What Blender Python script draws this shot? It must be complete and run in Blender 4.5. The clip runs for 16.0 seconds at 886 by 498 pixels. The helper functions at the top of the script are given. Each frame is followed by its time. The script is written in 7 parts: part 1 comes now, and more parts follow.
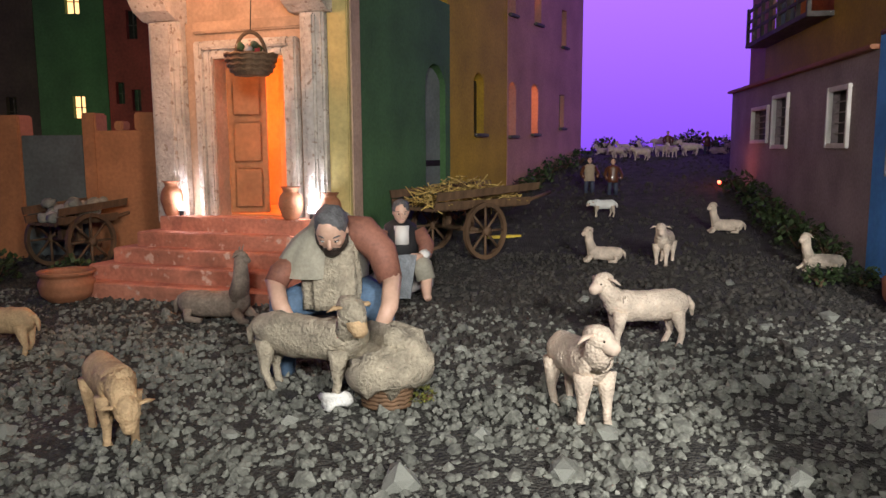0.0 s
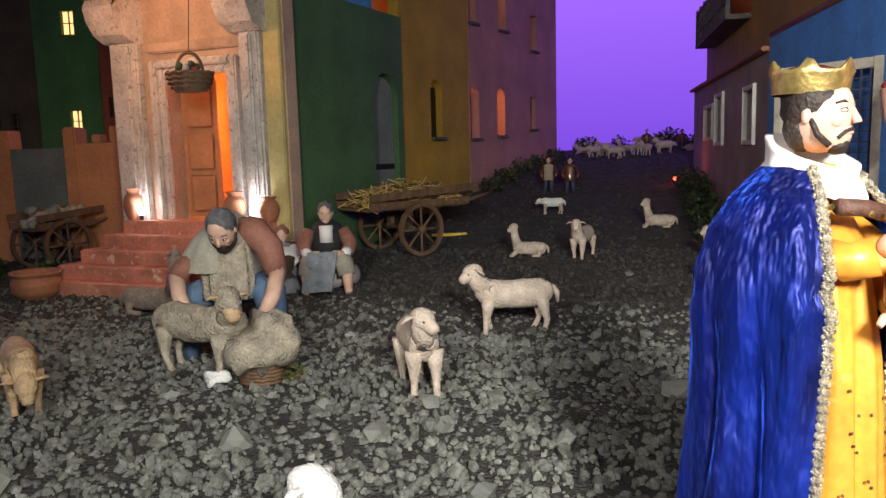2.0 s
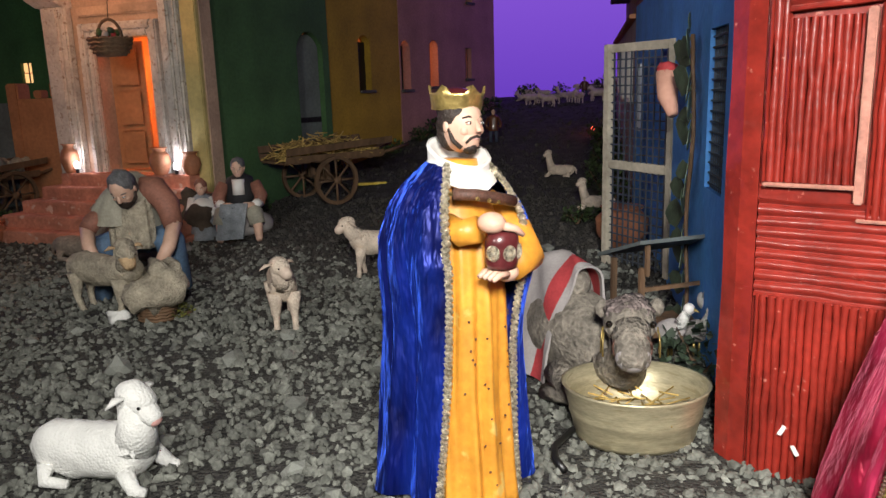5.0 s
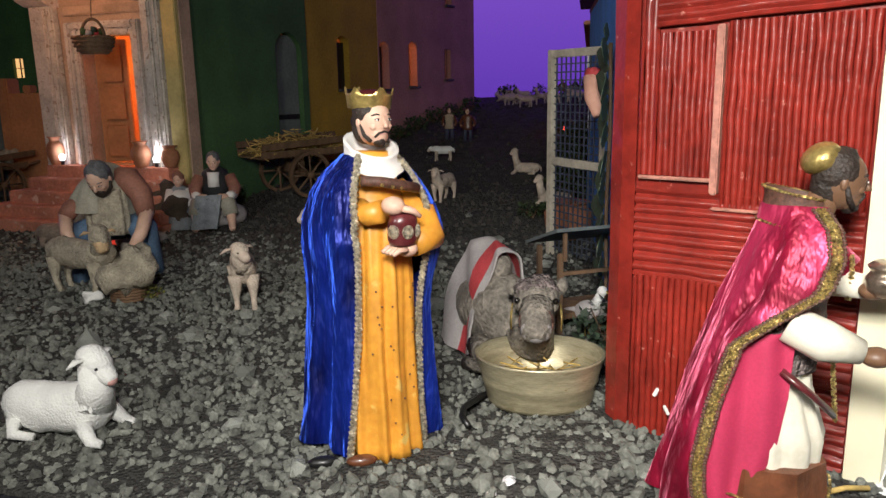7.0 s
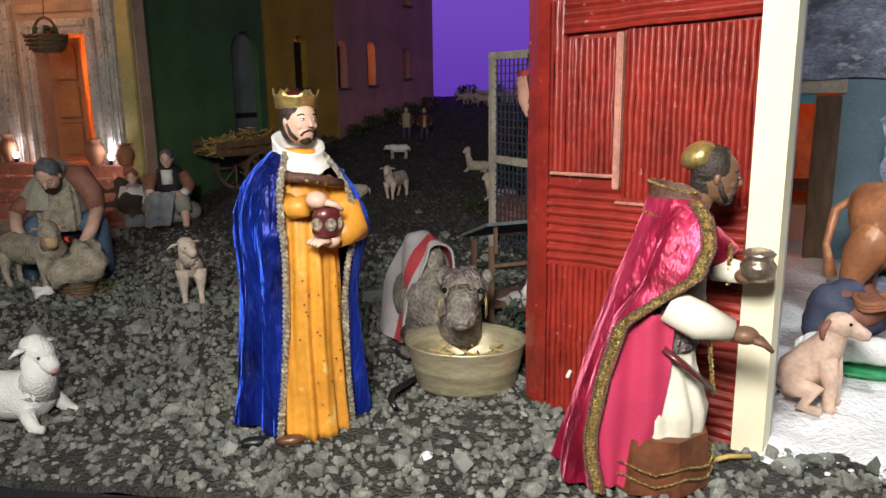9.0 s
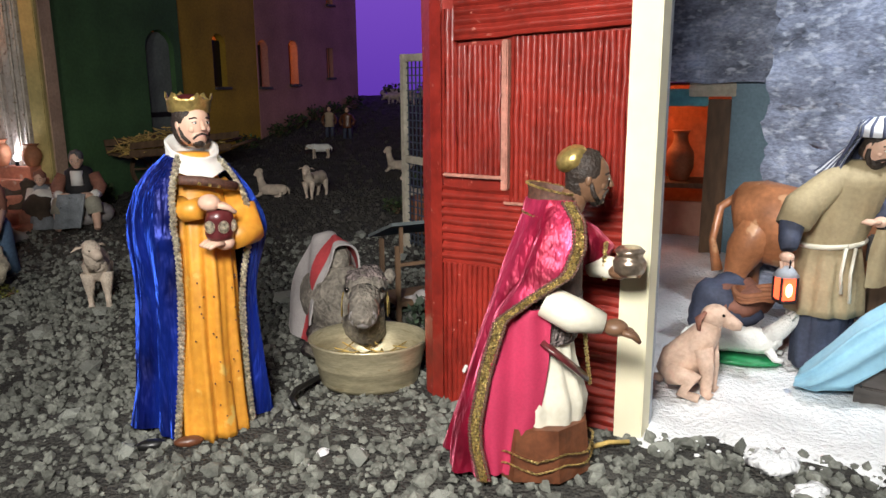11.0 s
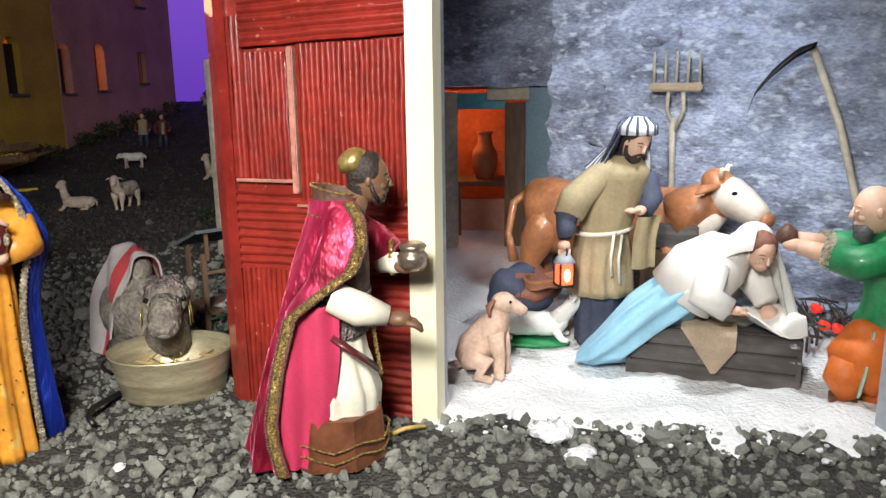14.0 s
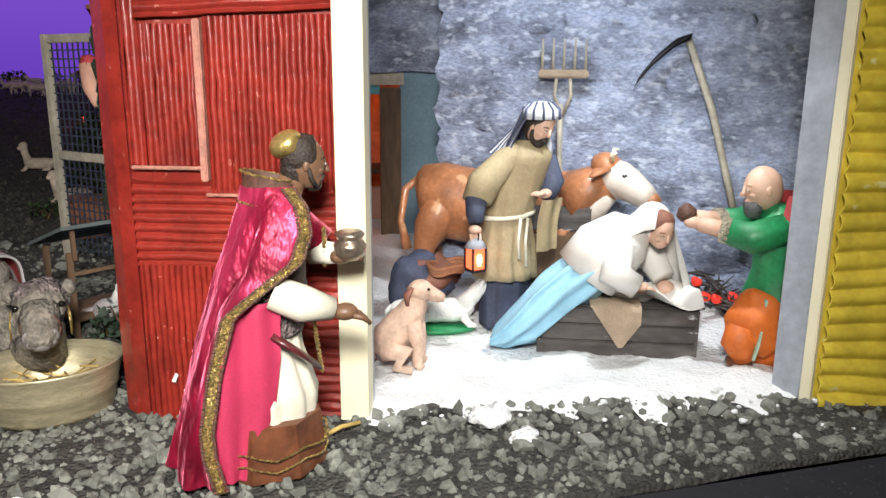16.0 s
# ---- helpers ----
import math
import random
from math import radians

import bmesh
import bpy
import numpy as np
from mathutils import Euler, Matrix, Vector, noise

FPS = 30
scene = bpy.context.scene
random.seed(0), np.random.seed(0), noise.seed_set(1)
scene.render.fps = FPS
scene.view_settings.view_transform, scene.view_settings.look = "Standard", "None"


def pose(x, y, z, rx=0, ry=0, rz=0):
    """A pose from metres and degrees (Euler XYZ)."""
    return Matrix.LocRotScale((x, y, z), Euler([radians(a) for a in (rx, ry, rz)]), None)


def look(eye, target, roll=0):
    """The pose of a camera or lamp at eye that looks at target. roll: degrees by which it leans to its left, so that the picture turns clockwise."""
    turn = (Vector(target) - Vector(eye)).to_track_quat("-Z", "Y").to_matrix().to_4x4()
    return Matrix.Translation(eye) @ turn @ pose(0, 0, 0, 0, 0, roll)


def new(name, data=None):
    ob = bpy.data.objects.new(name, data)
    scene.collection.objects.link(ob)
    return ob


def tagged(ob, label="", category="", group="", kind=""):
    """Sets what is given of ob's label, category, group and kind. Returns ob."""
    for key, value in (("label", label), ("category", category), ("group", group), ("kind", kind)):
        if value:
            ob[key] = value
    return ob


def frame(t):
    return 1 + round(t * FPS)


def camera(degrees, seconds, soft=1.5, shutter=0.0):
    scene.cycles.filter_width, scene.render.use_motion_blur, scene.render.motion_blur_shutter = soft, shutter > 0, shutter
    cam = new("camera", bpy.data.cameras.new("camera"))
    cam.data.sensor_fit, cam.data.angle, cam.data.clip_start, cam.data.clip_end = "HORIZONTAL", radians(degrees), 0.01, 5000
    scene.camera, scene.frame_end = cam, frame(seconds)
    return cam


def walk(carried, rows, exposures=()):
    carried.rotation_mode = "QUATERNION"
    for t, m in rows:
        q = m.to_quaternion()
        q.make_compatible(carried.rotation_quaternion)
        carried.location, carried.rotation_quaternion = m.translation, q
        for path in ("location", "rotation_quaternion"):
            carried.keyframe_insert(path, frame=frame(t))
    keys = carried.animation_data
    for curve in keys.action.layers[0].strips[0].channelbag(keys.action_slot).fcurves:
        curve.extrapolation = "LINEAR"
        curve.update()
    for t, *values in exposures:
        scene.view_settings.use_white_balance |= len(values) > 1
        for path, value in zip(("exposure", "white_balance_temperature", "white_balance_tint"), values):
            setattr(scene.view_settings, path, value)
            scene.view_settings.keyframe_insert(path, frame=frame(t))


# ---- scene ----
cam = camera(60.9, 16.0)
PATH = [
    (0, (-0.013, -0.003, 0.308), (0.012, 1.98, 0.044), -0.3),
    (0.5, (0.034, -0.024, 0.313), (0.027, 1.959, 0.057), -0.6),
    (1, (0.097, -0.037, 0.311), (0.044, 1.946, 0.06), -1.2),
    (1.5, (0.147, -0.079, 0.314), (0.073, 1.903, 0.056), -1.3),
    (2, (0.191, -0.104, 0.311), (0.108, 1.878, 0.051), -1.6),
    (2.5, (0.231, -0.114, 0.316), (0.131, 1.863, 0.030), -1.7),
    (3, (0.265, -0.131, 0.323), (0.151, 1.841, 0.008), -2.0),
    (3.5, (0.280, -0.162, 0.330), (0.196, 1.808, -0.009), -1.4),
    (4, (0.272, -0.196, 0.335), (0.289, 1.770, -0.028), 0.8),
    (4.5, (0.310, -0.226, 0.340), (0.312, 1.738, -0.040), 0.0),
    (5, (0.367, -0.242, 0.35), (0.306, 1.712, -0.073), -1.8),
    (7.5, (0.447, -0.337, 0.351), (0.394, 1.617, -0.075), -1.0),
    (8, (0.463, -0.345, 0.352), (0.41, 1.607, -0.078), -1.1),
    (8.5, (0.472, -0.355, 0.353), (0.448, 1.598, -0.078), -1.0),
    (9, (0.479, -0.365, 0.353), (0.502, 1.588, -0.077), -0.8),
    (11.5, (0.523, -0.389, 0.359), (0.772, 1.547, -0.08), -0.5),
    (12, (0.53, -0.395, 0.359), (0.849, 1.53, -0.078), -0.6),
    (12.5, (0.537, -0.404, 0.36), (0.926, 1.509, -0.075), -0.7),
    (13, (0.545, -0.411, 0.361), (0.999, 1.488, -0.074), -0.8),
    (13.5, (0.551, -0.416, 0.36), (1.073, 1.466, -0.072), -0.8),
    (14, (0.553, -0.418, 0.359), (1.148, 1.442, -0.071), -0.7),
    (14.5, (0.553, -0.418, 0.357), (1.222, 1.417, -0.07), -0.6),
    (15, (0.537, -0.405, 0.357), (1.311, 1.387, -0.079), -0.3),
    (15.5, (0.51, -0.386, 0.354), (1.406, 1.346, -0.089), 0.0),
    (16, (0.474, -0.36, 0.352), (1.502, 1.294, -0.105), 0.4),
]
walk(cam, [(t, look(eye, target, roll)) for t, eye, target, roll in PATH],
     exposures=[(0.0, 0.9), (1.0, 0.65), (1.5, 0.6), (3.0, 0.3), (5.0, -0.05), (8.0, -0.4), (12.5, -0.35), (14.5, -0.24), (16.0, -0.14)])

# ---- world and lights ----
world = bpy.data.worlds.new("dim_hall")
world.use_nodes = True
world.node_tree.nodes["Background"].inputs[0].default_value = (0.02, 0.018, 0.022, 1)
world.node_tree.nodes["Background"].inputs[1].default_value = 0.2
scene.world = world


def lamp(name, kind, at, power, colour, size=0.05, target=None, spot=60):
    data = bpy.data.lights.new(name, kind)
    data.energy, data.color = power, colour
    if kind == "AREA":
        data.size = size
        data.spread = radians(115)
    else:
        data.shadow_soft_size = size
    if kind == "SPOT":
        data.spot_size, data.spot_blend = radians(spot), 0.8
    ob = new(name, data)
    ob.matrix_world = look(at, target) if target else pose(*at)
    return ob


GX, GY = 0.045, 0.065


def front(x):
    """The line along which the display's ground ends towards the visitors."""
    return 0.268 - 0.327 * x


def ease(k):
    k = min(1.0, max(0.0, k))
    return k * k * (3 - 2 * k)


def gz(x, y):
    """Height of the display's ground, which climbs towards the back, with a low bank along its front edge."""
    bank = 0.017 * ease((x - 0.12) / 0.16) * (1 - ease((y - front(x) - 0.12) / 0.12))
    return GX * x + GY * y + 0.075 * ease((y - 1.4) / 1.1) + bank


# No fixture is known here: two unseen fill lamps added to brighten the display.
lamp("front_fill_light", "AREA", (0.41, -0.41, 0.58), 6.0, (1.0, 0.97, 0.92), 0.14, (0.59, 0.26, 0.12))
lamp("front_fill_light", "AREA", (-0.08, -0.30, 0.60), 1.95, (1.0, 0.97, 0.92), 0.14, (0.00, 1.15, 0.26))
lamp("stable_lamp", "SPOT", (1.00, 0.14, 0.52), 6.0, (0.95, 0.98, 1.0), 0.015, (1.03, 0.20, 0.05), 105)
# Extra unseen fill, added only to lift the stable's rock wall.
lamp("rock_wall_fill_light", "SPOT", (0.97, 0.20, 0.55), 2.5, (0.80, 0.88, 1.0), 0.02, (1.10, 0.42, 0.24), 110)
lamp("house_lamp", "POINT", (-0.26, 1.52, 0.40), 1.7, (1.0, 0.30, 0.055), 0.02)
lamp("porch_lamp", "POINT", (-0.470, 1.372, 0.222), 0.08, (0.85, 0.88, 1.0), 0.008)
lamp("porch_lamp", "POINT", (-0.219, 1.281, 0.224), 0.10, (0.85, 0.88, 1.0), 0.008)
# Added warm fill floating before the facade, for the steps; no ceiling lamp hangs there.
lamp("steps_fill_light", "POINT", (-0.42, 1.18, 0.56), 1.15, (1.0, 0.46, 0.22), 0.03)
lamp("tower_lamp", "POINT", (0.12, 2.15, 0.45), 0.9, (1.0, 0.30, 0.05), 0.03)
lamp("courtyard_lamp", "POINT", (-0.85, 1.75, 0.46), 0.10, (1.0, 0.45, 0.2), 0.02)
lamp("green_lamp", "POINT", (-0.95, 1.85, 0.50), 0.16, (0.2, 1.0, 0.25), 0.02)
lamp("niche_lamp", "POINT", (0.97, 0.82, 0.31), 0.35, (1.0, 0.40, 0.16), 0.02)
lamp("red_bulb_light", "POINT", (0.735, 1.97, 0.26), 0.05, (1.0, 0.22, 0.10), 0.01)
lamp("balcony_lamp", "POINT", (0.83, 1.68, 0.75), 0.10, (1.0, 0.5, 0.2), 0.02)


# ---- materials ----
def mat(name, colour, rough=0.7, vary=0.25, scale=18.0, fine=140.0, bump=0.15, dist=0.002, metal=0.0, sheen=0.0,
        spots=None, spot_scale=60.0, spot_cut=0.6, cells=False, island=0.0, random_ob=0.0, coat=0.0, glow=None, glow_power=0.0, stretch=None, sheen_tint=None, spot_soft=0.06):
    m = bpy.data.materials.new(name)
    m.use_nodes = True
    t = m.node_tree
    n, l = t.nodes, t.links
    b = n["Principled BSDF"]
    b.inputs["Roughness"].default_value = rough
    b.inputs["Metallic"].default_value = metal
    b.inputs["Coat Weight"].default_value = coat
    co = n.new("ShaderNodeTexCoord")
    src = co.outputs["Object"]
    if stretch:
        mp = n.new("ShaderNodeMapping")
        mp.inputs["Scale"].default_value = stretch
        l.new(src, mp.inputs["Vector"])
        src = mp.outputs["Vector"]
    big, small = n.new("ShaderNodeTexNoise"), n.new("ShaderNodeTexNoise")
    big.inputs["Scale"].default_value, small.inputs["Scale"].default_value = scale, fine
    big.inputs["Detail"].default_value, small.inputs["Detail"].default_value = 4, 3
    l.new(src, big.inputs["Vector"]), l.new(src, small.inputs["Vector"])
    ramp = n.new("ShaderNodeValToRGB")
    e = ramp.color_ramp.elements
    e[0].position, e[1].position = 0.3, 0.72
    e[0].color = (*[c * (1 - vary) for c in colour], 1)
    e[1].color = (*[min(1, c * (1 + vary)) for c in colour], 1)
    l.new(big.outputs["Fac"], ramp.inputs["Fac"])
    col = ramp.outputs["Color"]
    mix = n.new("ShaderNodeMix")
    mix.data_type, mix.blend_type = "RGBA", "OVERLAY"
    mix.inputs["Factor"].default_value = min(1, vary * 1.4)
    l.new(col, mix.inputs["A"]), l.new(small.outputs["Fac"], mix.inputs["B"])
    col = mix.outputs["Result"]
    if spots:
        sp = n.new("ShaderNodeTexNoise")
        sp.inputs["Scale"].default_value, sp.inputs["Detail"].default_value = spot_scale, 5
        l.new(src, sp.inputs["Vector"])
        rr = n.new("ShaderNodeValToRGB")
        rr.color_ramp.elements[0].position, rr.color_ramp.elements[1].position = spot_cut, spot_cut + spot_soft
        l.new(sp.outputs["Fac"], rr.inputs["Fac"])
        m2 = n.new("ShaderNodeMix")
        m2.data_type = "RGBA"
        l.new(rr.outputs["Color"], m2.inputs["Factor"]), l.new(col, m2.inputs["A"])
        m2.inputs["B"].default_value = (*spots, 1)
        col = m2.outputs["Result"]
    if island or random_ob:
        hs = n.new("ShaderNodeHueSaturation")
        rng = n.new("ShaderNodeMapRange")
        k = island or random_ob
        rng.inputs["To Min"].default_value, rng.inputs["To Max"].default_value = 1 - k, 1 + k * 1.3
        if island:
            l.new(n.new("ShaderNodeNewGeometry").outputs["Random Per Island"], rng.inputs["Value"])
        else:
            l.new(n.new("ShaderNodeObjectInfo").outputs["Random"], rng.inputs["Value"])
        l.new(rng.outputs["Result"], hs.inputs["Value"]), l.new(col, hs.inputs["Color"])
        col = hs.outputs["Color"]
    l.new(col, b.inputs["Base Color"])
    if sheen:
        b.inputs["Sheen Weight"].default_value, b.inputs["Sheen Roughness"].default_value = sheen, 0.35
        if sheen_tint:
            b.inputs["Sheen Tint"].default_value = (*sheen_tint, 1)
        else:
            l.new(col, b.inputs["Sheen Tint"])
    if bump:
        bp = n.new("ShaderNodeBump")
        bp.inputs["Strength"].default_value, bp.inputs["Distance"].default_value = bump, dist
        if cells:
            vo = n.new("ShaderNodeTexVoronoi")
            vo.inputs["Scale"].default_value = fine
            l.new(src, vo.inputs["Vector"]), l.new(vo.outputs["Distance"], bp.inputs["Height"])
            bp.invert = True
        else:
            l.new(small.outputs["Fac"], bp.inputs["Height"])
        l.new(bp.outputs["Normal"], b.inputs["Normal"])
    if glow:
        b.inputs["Emission Color"].default_value = (*glow, 1)
        b.inputs["Emission Strength"].default_value = glow_power
    return m


GRAVEL = mat("gravel_stone", (0.155, 0.160, 0.138), 0.85, 0.45, 60, 300, 0.5, 0.002, island=0.24, spots=(0.20, 0.20, 0.175), spot_scale=120, spot_cut=0.70)
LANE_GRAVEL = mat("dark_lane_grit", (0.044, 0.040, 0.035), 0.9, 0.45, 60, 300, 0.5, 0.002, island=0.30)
SOIL = mat("dark_gravel_bed", (0.050, 0.048, 0.042), 0.95, 0.5, 40, 260, 0.9, 0.006, cells=True)
PALE_STONE = mat("pale_stone", (0.25, 0.26, 0.23), 0.8, 0.25, 60, 260, 0.4, 0.002, random_ob=0.3)
BLACK_CLOTH = mat("black_cloth", (0.008, 0.008, 0.012), 0.9, 0.3, 30, 900, 0.3, 0.001, spots=(0.03, 0.03, 0.045), spot_scale=200, spot_cut=0.62)
HALL = mat("dark_hall_paint", (0.03, 0.028, 0.03), 0.9, 0.2, 2, 30, 0.1)
SNOW = mat("white_plaster_powder", (0.80, 0.81, 0.82), 0.9, 0.08, 25, 180, 0.8, 0.006, spots=(0.42, 0.46, 0.55), spot_scale=30, spot_cut=0.68)
RED = mat("glossy_red_paint", (0.25, 0.022, 0.014), 0.36, 0.34, 16, 120, 0.35, 0.002, spots=(0.50, 0.16, 0.12), spot_scale=150, spot_cut=0.68, coat=0.45)
SCRAPE = mat("scraped_card_edge", (0.44, 0.19, 0.14), 0.7, 0.3, 60, 300, 0.3)
CREAM = mat("cream_painted_wood", (0.86, 0.80, 0.58), 0.5, 0.06, 20, 90, 0.12, spots=(0.55, 0.45, 0.25), spot_scale=80, spot_cut=0.75)
YELLOW_SHEET = mat("yellow_painted_card", (0.66, 0.50, 0.05), 0.5, 0.25, 30, 140, 0.3, spots=(0.75, 0.68, 0.30), spot_scale=70, spot_cut=0.66)
GREY_POST = mat("grey_painted_post", (0.36, 0.39, 0.44), 0.6, 0.2, 25, 120, 0.3)
ROCK = mat("sponged_blue_grey_rock", (0.27, 0.31, 0.42), 0.85, 0.55, 22, 220, 0.7, 0.003, spots=(0.52, 0.57, 0.68), spot_scale=85, spot_cut=0.54, spot_soft=0.14, stretch=(0.8, 1, 1.5))
BLUE_WALL = mat("blue_plaster", (0.08, 0.29, 0.74), 0.75, 0.22, 12, 110, 0.35, 0.003)
GREY_WALL = mat("mauve_grey_plaster", (0.34, 0.28, 0.29), 0.85, 0.25, 9, 160, 0.5, 0.004)
GREEN_WALL = mat("green_plaster", (0.055, 0.13, 0.045), 0.8, 0.25, 9, 140, 0.3, 0.003)
YELLOW_WALL = mat("ochre_yellow_plaster", (0.36, 0.22, 0.02), 0.8, 0.25, 9, 140, 0.3, 0.003)
PINK_WALL = mat("dusty_pink_plaster", (0.38, 0.19, 0.17), 0.85, 0.22, 9, 160, 0.4, 0.003)
FACADE = mat("sandy_pink_facade", (0.48, 0.33, 0.23), 0.8, 0.22, 14, 150, 0.35, 0.003)
FACADE_STONE = mat("worn_white_stone", (0.58, 0.52, 0.46), 0.85, 0.25, 25, 150, 0.8, 0.005, spots=(0.36, 0.28, 0.22), spot_scale=90, spot_cut=0.6)
YELLOW_TRIM = mat("pale_yellow_trim", (0.50, 0.40, 0.16), 0.8, 0.2, 14, 140, 0.3)
RUST_STEP = mat("brick_red_step", (0.50, 0.20, 0.13), 0.8, 0.3, 20, 130, 0.4, 0.003, spots=(0.64, 0.44, 0.35), spot_scale=45, spot_cut=0.62)
ORANGE_WALL = mat("orange_plaster", (0.46, 0.20, 0.09), 0.8, 0.2, 10, 130, 0.3)
SLATE_WALL = mat("slate_grey_plaster", (0.12, 0.14, 0.14), 0.85, 0.25, 12, 130, 0.3)
RED_TOWER = mat("brick_red_plaster", (0.28, 0.05, 0.035), 0.85, 0.3, 10, 130, 0.3)
BROWN_WALL = mat("dark_brown_plaster", (0.07, 0.05, 0.035), 0.9, 0.3, 10, 130, 0.3)
WARM_ROOM = mat("warm_room_plaster", (0.62, 0.36, 0.2), 0.85, 0.15, 10, 90, 0.2)
WOOD = mat("worn_brown_wood", (0.13, 0.075, 0.04), 0.7, 0.45, 18, 120, 0.5, 0.003, stretch=(1, 1, 0.25))
DARK_WOOD = mat("charred_dark_wood", (0.085, 0.075, 0.07), 0.75, 0.5, 30, 140, 0.6, 0.003, spots=(0.42, 0.42, 0.42), spot_scale=120, spot_cut=0.68, stretch=(0.3, 1, 1))
DOOR_WOOD = mat("orange_brown_door_wood", (0.40, 0.17, 0.06), 0.6, 0.2, 18, 120, 0.3)
PALE_WOOD = mat("weathered_pale_wood", (0.42, 0.38, 0.30), 0.75, 0.25, 30, 160, 0.3)
STRAW = mat("dry_straw", (0.48, 0.33, 0.10), 0.8, 0.3, 60, 200, 0.2, island=0.35)
TERRACOTTA = mat("terracotta", (0.36, 0.15, 0.075), 0.75, 0.2, 30, 200, 0.3, spots=(0.2, 0.12, 0.08), spot_scale=60, spot_cut=0.66)
LEAF = mat("dark_green_foliage", (0.045, 0.075, 0.025), 0.7, 0.4, 50, 200, 0.2, island=0.5)
VINE = mat("vine_leaf", (0.05, 0.075, 0.045), 0.55, 0.4, 60, 200, 0.2, island=0.4)
ZINC = mat("dull_brass_tub", (0.52, 0.46, 0.30), 0.38, 0.25, 30, 180, 0.15, metal=0.55, spots=(0.42, 0.36, 0.22), spot_scale=50, spot_cut=0.6, stretch=(1, 1, 5))
IRON = mat("dark_iron", (0.03, 0.03, 0.035), 0.5, 0.3, 60, 200, 0.2, metal=0.6)
WIRE = mat("grey_wire", (0.10, 0.12, 0.15), 0.45, 0.2, 60, 200, 0.1, metal=0.7)
BLACK_PLASTIC = mat("black_plastic", (0.012, 0.012, 0.012), 0.35, 0.1, 60, 200, 0.05)

# The brighter blue streaks (spots) are velvet highlights painted into the base colour.
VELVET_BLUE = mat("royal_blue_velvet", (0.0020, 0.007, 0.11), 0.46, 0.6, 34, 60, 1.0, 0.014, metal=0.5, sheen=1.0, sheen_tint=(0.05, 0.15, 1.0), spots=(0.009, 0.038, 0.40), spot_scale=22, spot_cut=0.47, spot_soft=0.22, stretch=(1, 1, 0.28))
# Likewise its pink patches: highlights of the cloth put into the colour.
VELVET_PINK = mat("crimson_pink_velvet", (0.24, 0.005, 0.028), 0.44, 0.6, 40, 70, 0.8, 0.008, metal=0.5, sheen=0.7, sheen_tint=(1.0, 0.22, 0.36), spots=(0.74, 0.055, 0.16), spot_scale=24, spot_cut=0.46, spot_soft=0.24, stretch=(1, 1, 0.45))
SATIN_PINK = mat("pink_satin_lining", (0.46, 0.028, 0.085), 0.7, 0.15, 20, 500, 0.1, sheen=0.3)
GOLD_ROBE = mat("golden_orange_robe", (0.66, 0.29, 0.035), 0.42, 0.22, 34, 160, 0.15, spots=(0.70, 0.46, 0.12), spot_scale=40, spot_cut=0.62, coat=0.2)
LACE = mat("silver_gold_lace", (0.62, 0.56, 0.42), 0.35, 0.6, 300, 900, 1.0, 0.002, metal=0.6, cells=True)
GOLD_LACE = mat("gold_sequin_braid", (0.62, 0.42, 0.16), 0.3, 0.8, 420, 900, 1.0, 0.002, metal=0.75, cells=True)
BROWN_BRAID = mat("brown_braid", (0.10, 0.045, 0.03), 0.55, 0.5, 300, 900, 0.6, 0.001)
SKIN = mat("painted_pale_skin", (0.66, 0.42, 0.31), 0.5, 0.12, 60, 200, 0.08)
SKIN_DARK = mat("painted_brown_skin", (0.17, 0.09, 0.05), 0.45, 0.15, 60, 200, 0.08)
HAIR = mat("dark_brown_hair", (0.03, 0.02, 0.015), 0.6, 0.4, 120, 400, 0.8, 0.002)
GREY_HAIR = mat("grey_hair", (0.11, 0.11, 0.115), 0.6, 0.4, 120, 400, 0.8, 0.002)
CROWN_GOLD = mat("worn_gold_paint", (0.52, 0.38, 0.13), 0.35, 0.35, 90, 300, 0.5, 0.001, metal=0.7)
WHITE_CLOTH = mat("white_cloth", (0.78, 0.76, 0.72), 0.7, 0.08, 40, 400, 0.15)
CREAM_CLOTH = mat("cream_cloth", (0.70, 0.66, 0.54), 0.65, 0.12, 30, 250, 0.15)
BROWN_LEATHER = mat("brown_painted_base", (0.13, 0.045, 0.02), 0.38, 0.3, 40, 160, 0.25, coat=0.3)
FUR = mat("mottled_fur", (0.20, 0.16, 0.15), 0.9, 0.6, 110, 300, 1.0, 0.004, cells=True)
MAROON = mat("maroon_enamel", (0.09, 0.016, 0.018), 0.3, 0.3, 40, 200, 0.1, coat=0.4)
SILVER = mat("tarnished_silver", (0.45, 0.36, 0.28), 0.3, 0.35, 120, 300, 0.3, metal=0.85)
OLIVE_CLOTH = mat("olive_beige_cloth", (0.36, 0.29, 0.17), 0.75, 0.16, 34, 260, 0.25)
DARK_BLUE_CLOTH = mat("dark_blue_cloth", (0.05, 0.06, 0.10), 0.7, 0.3, 34, 260, 0.2)
STRIPED = mat("striped_head_cloth", (0.66, 0.68, 0.72), 0.7, 0.1, 40, 300, 0.2)
STRIPE_DARK = mat("dark_stripe_cloth", (0.06, 0.07, 0.12), 0.7, 0.1, 40, 300, 0.2)
SKY_BLUE_CLOTH = mat("pale_blue_cloth", (0.30, 0.56, 0.72), 0.6, 0.12, 30, 250, 0.12)
GREEN_CLOTH = mat("emerald_cloth", (0.015, 0.22, 0.075), 0.5, 0.3, 34, 260, 0.15, coat=0.2)
ORANGE_CLOTH = mat("orange_cloth", (0.66, 0.15, 0.02), 0.55, 0.2, 30, 250, 0.15)
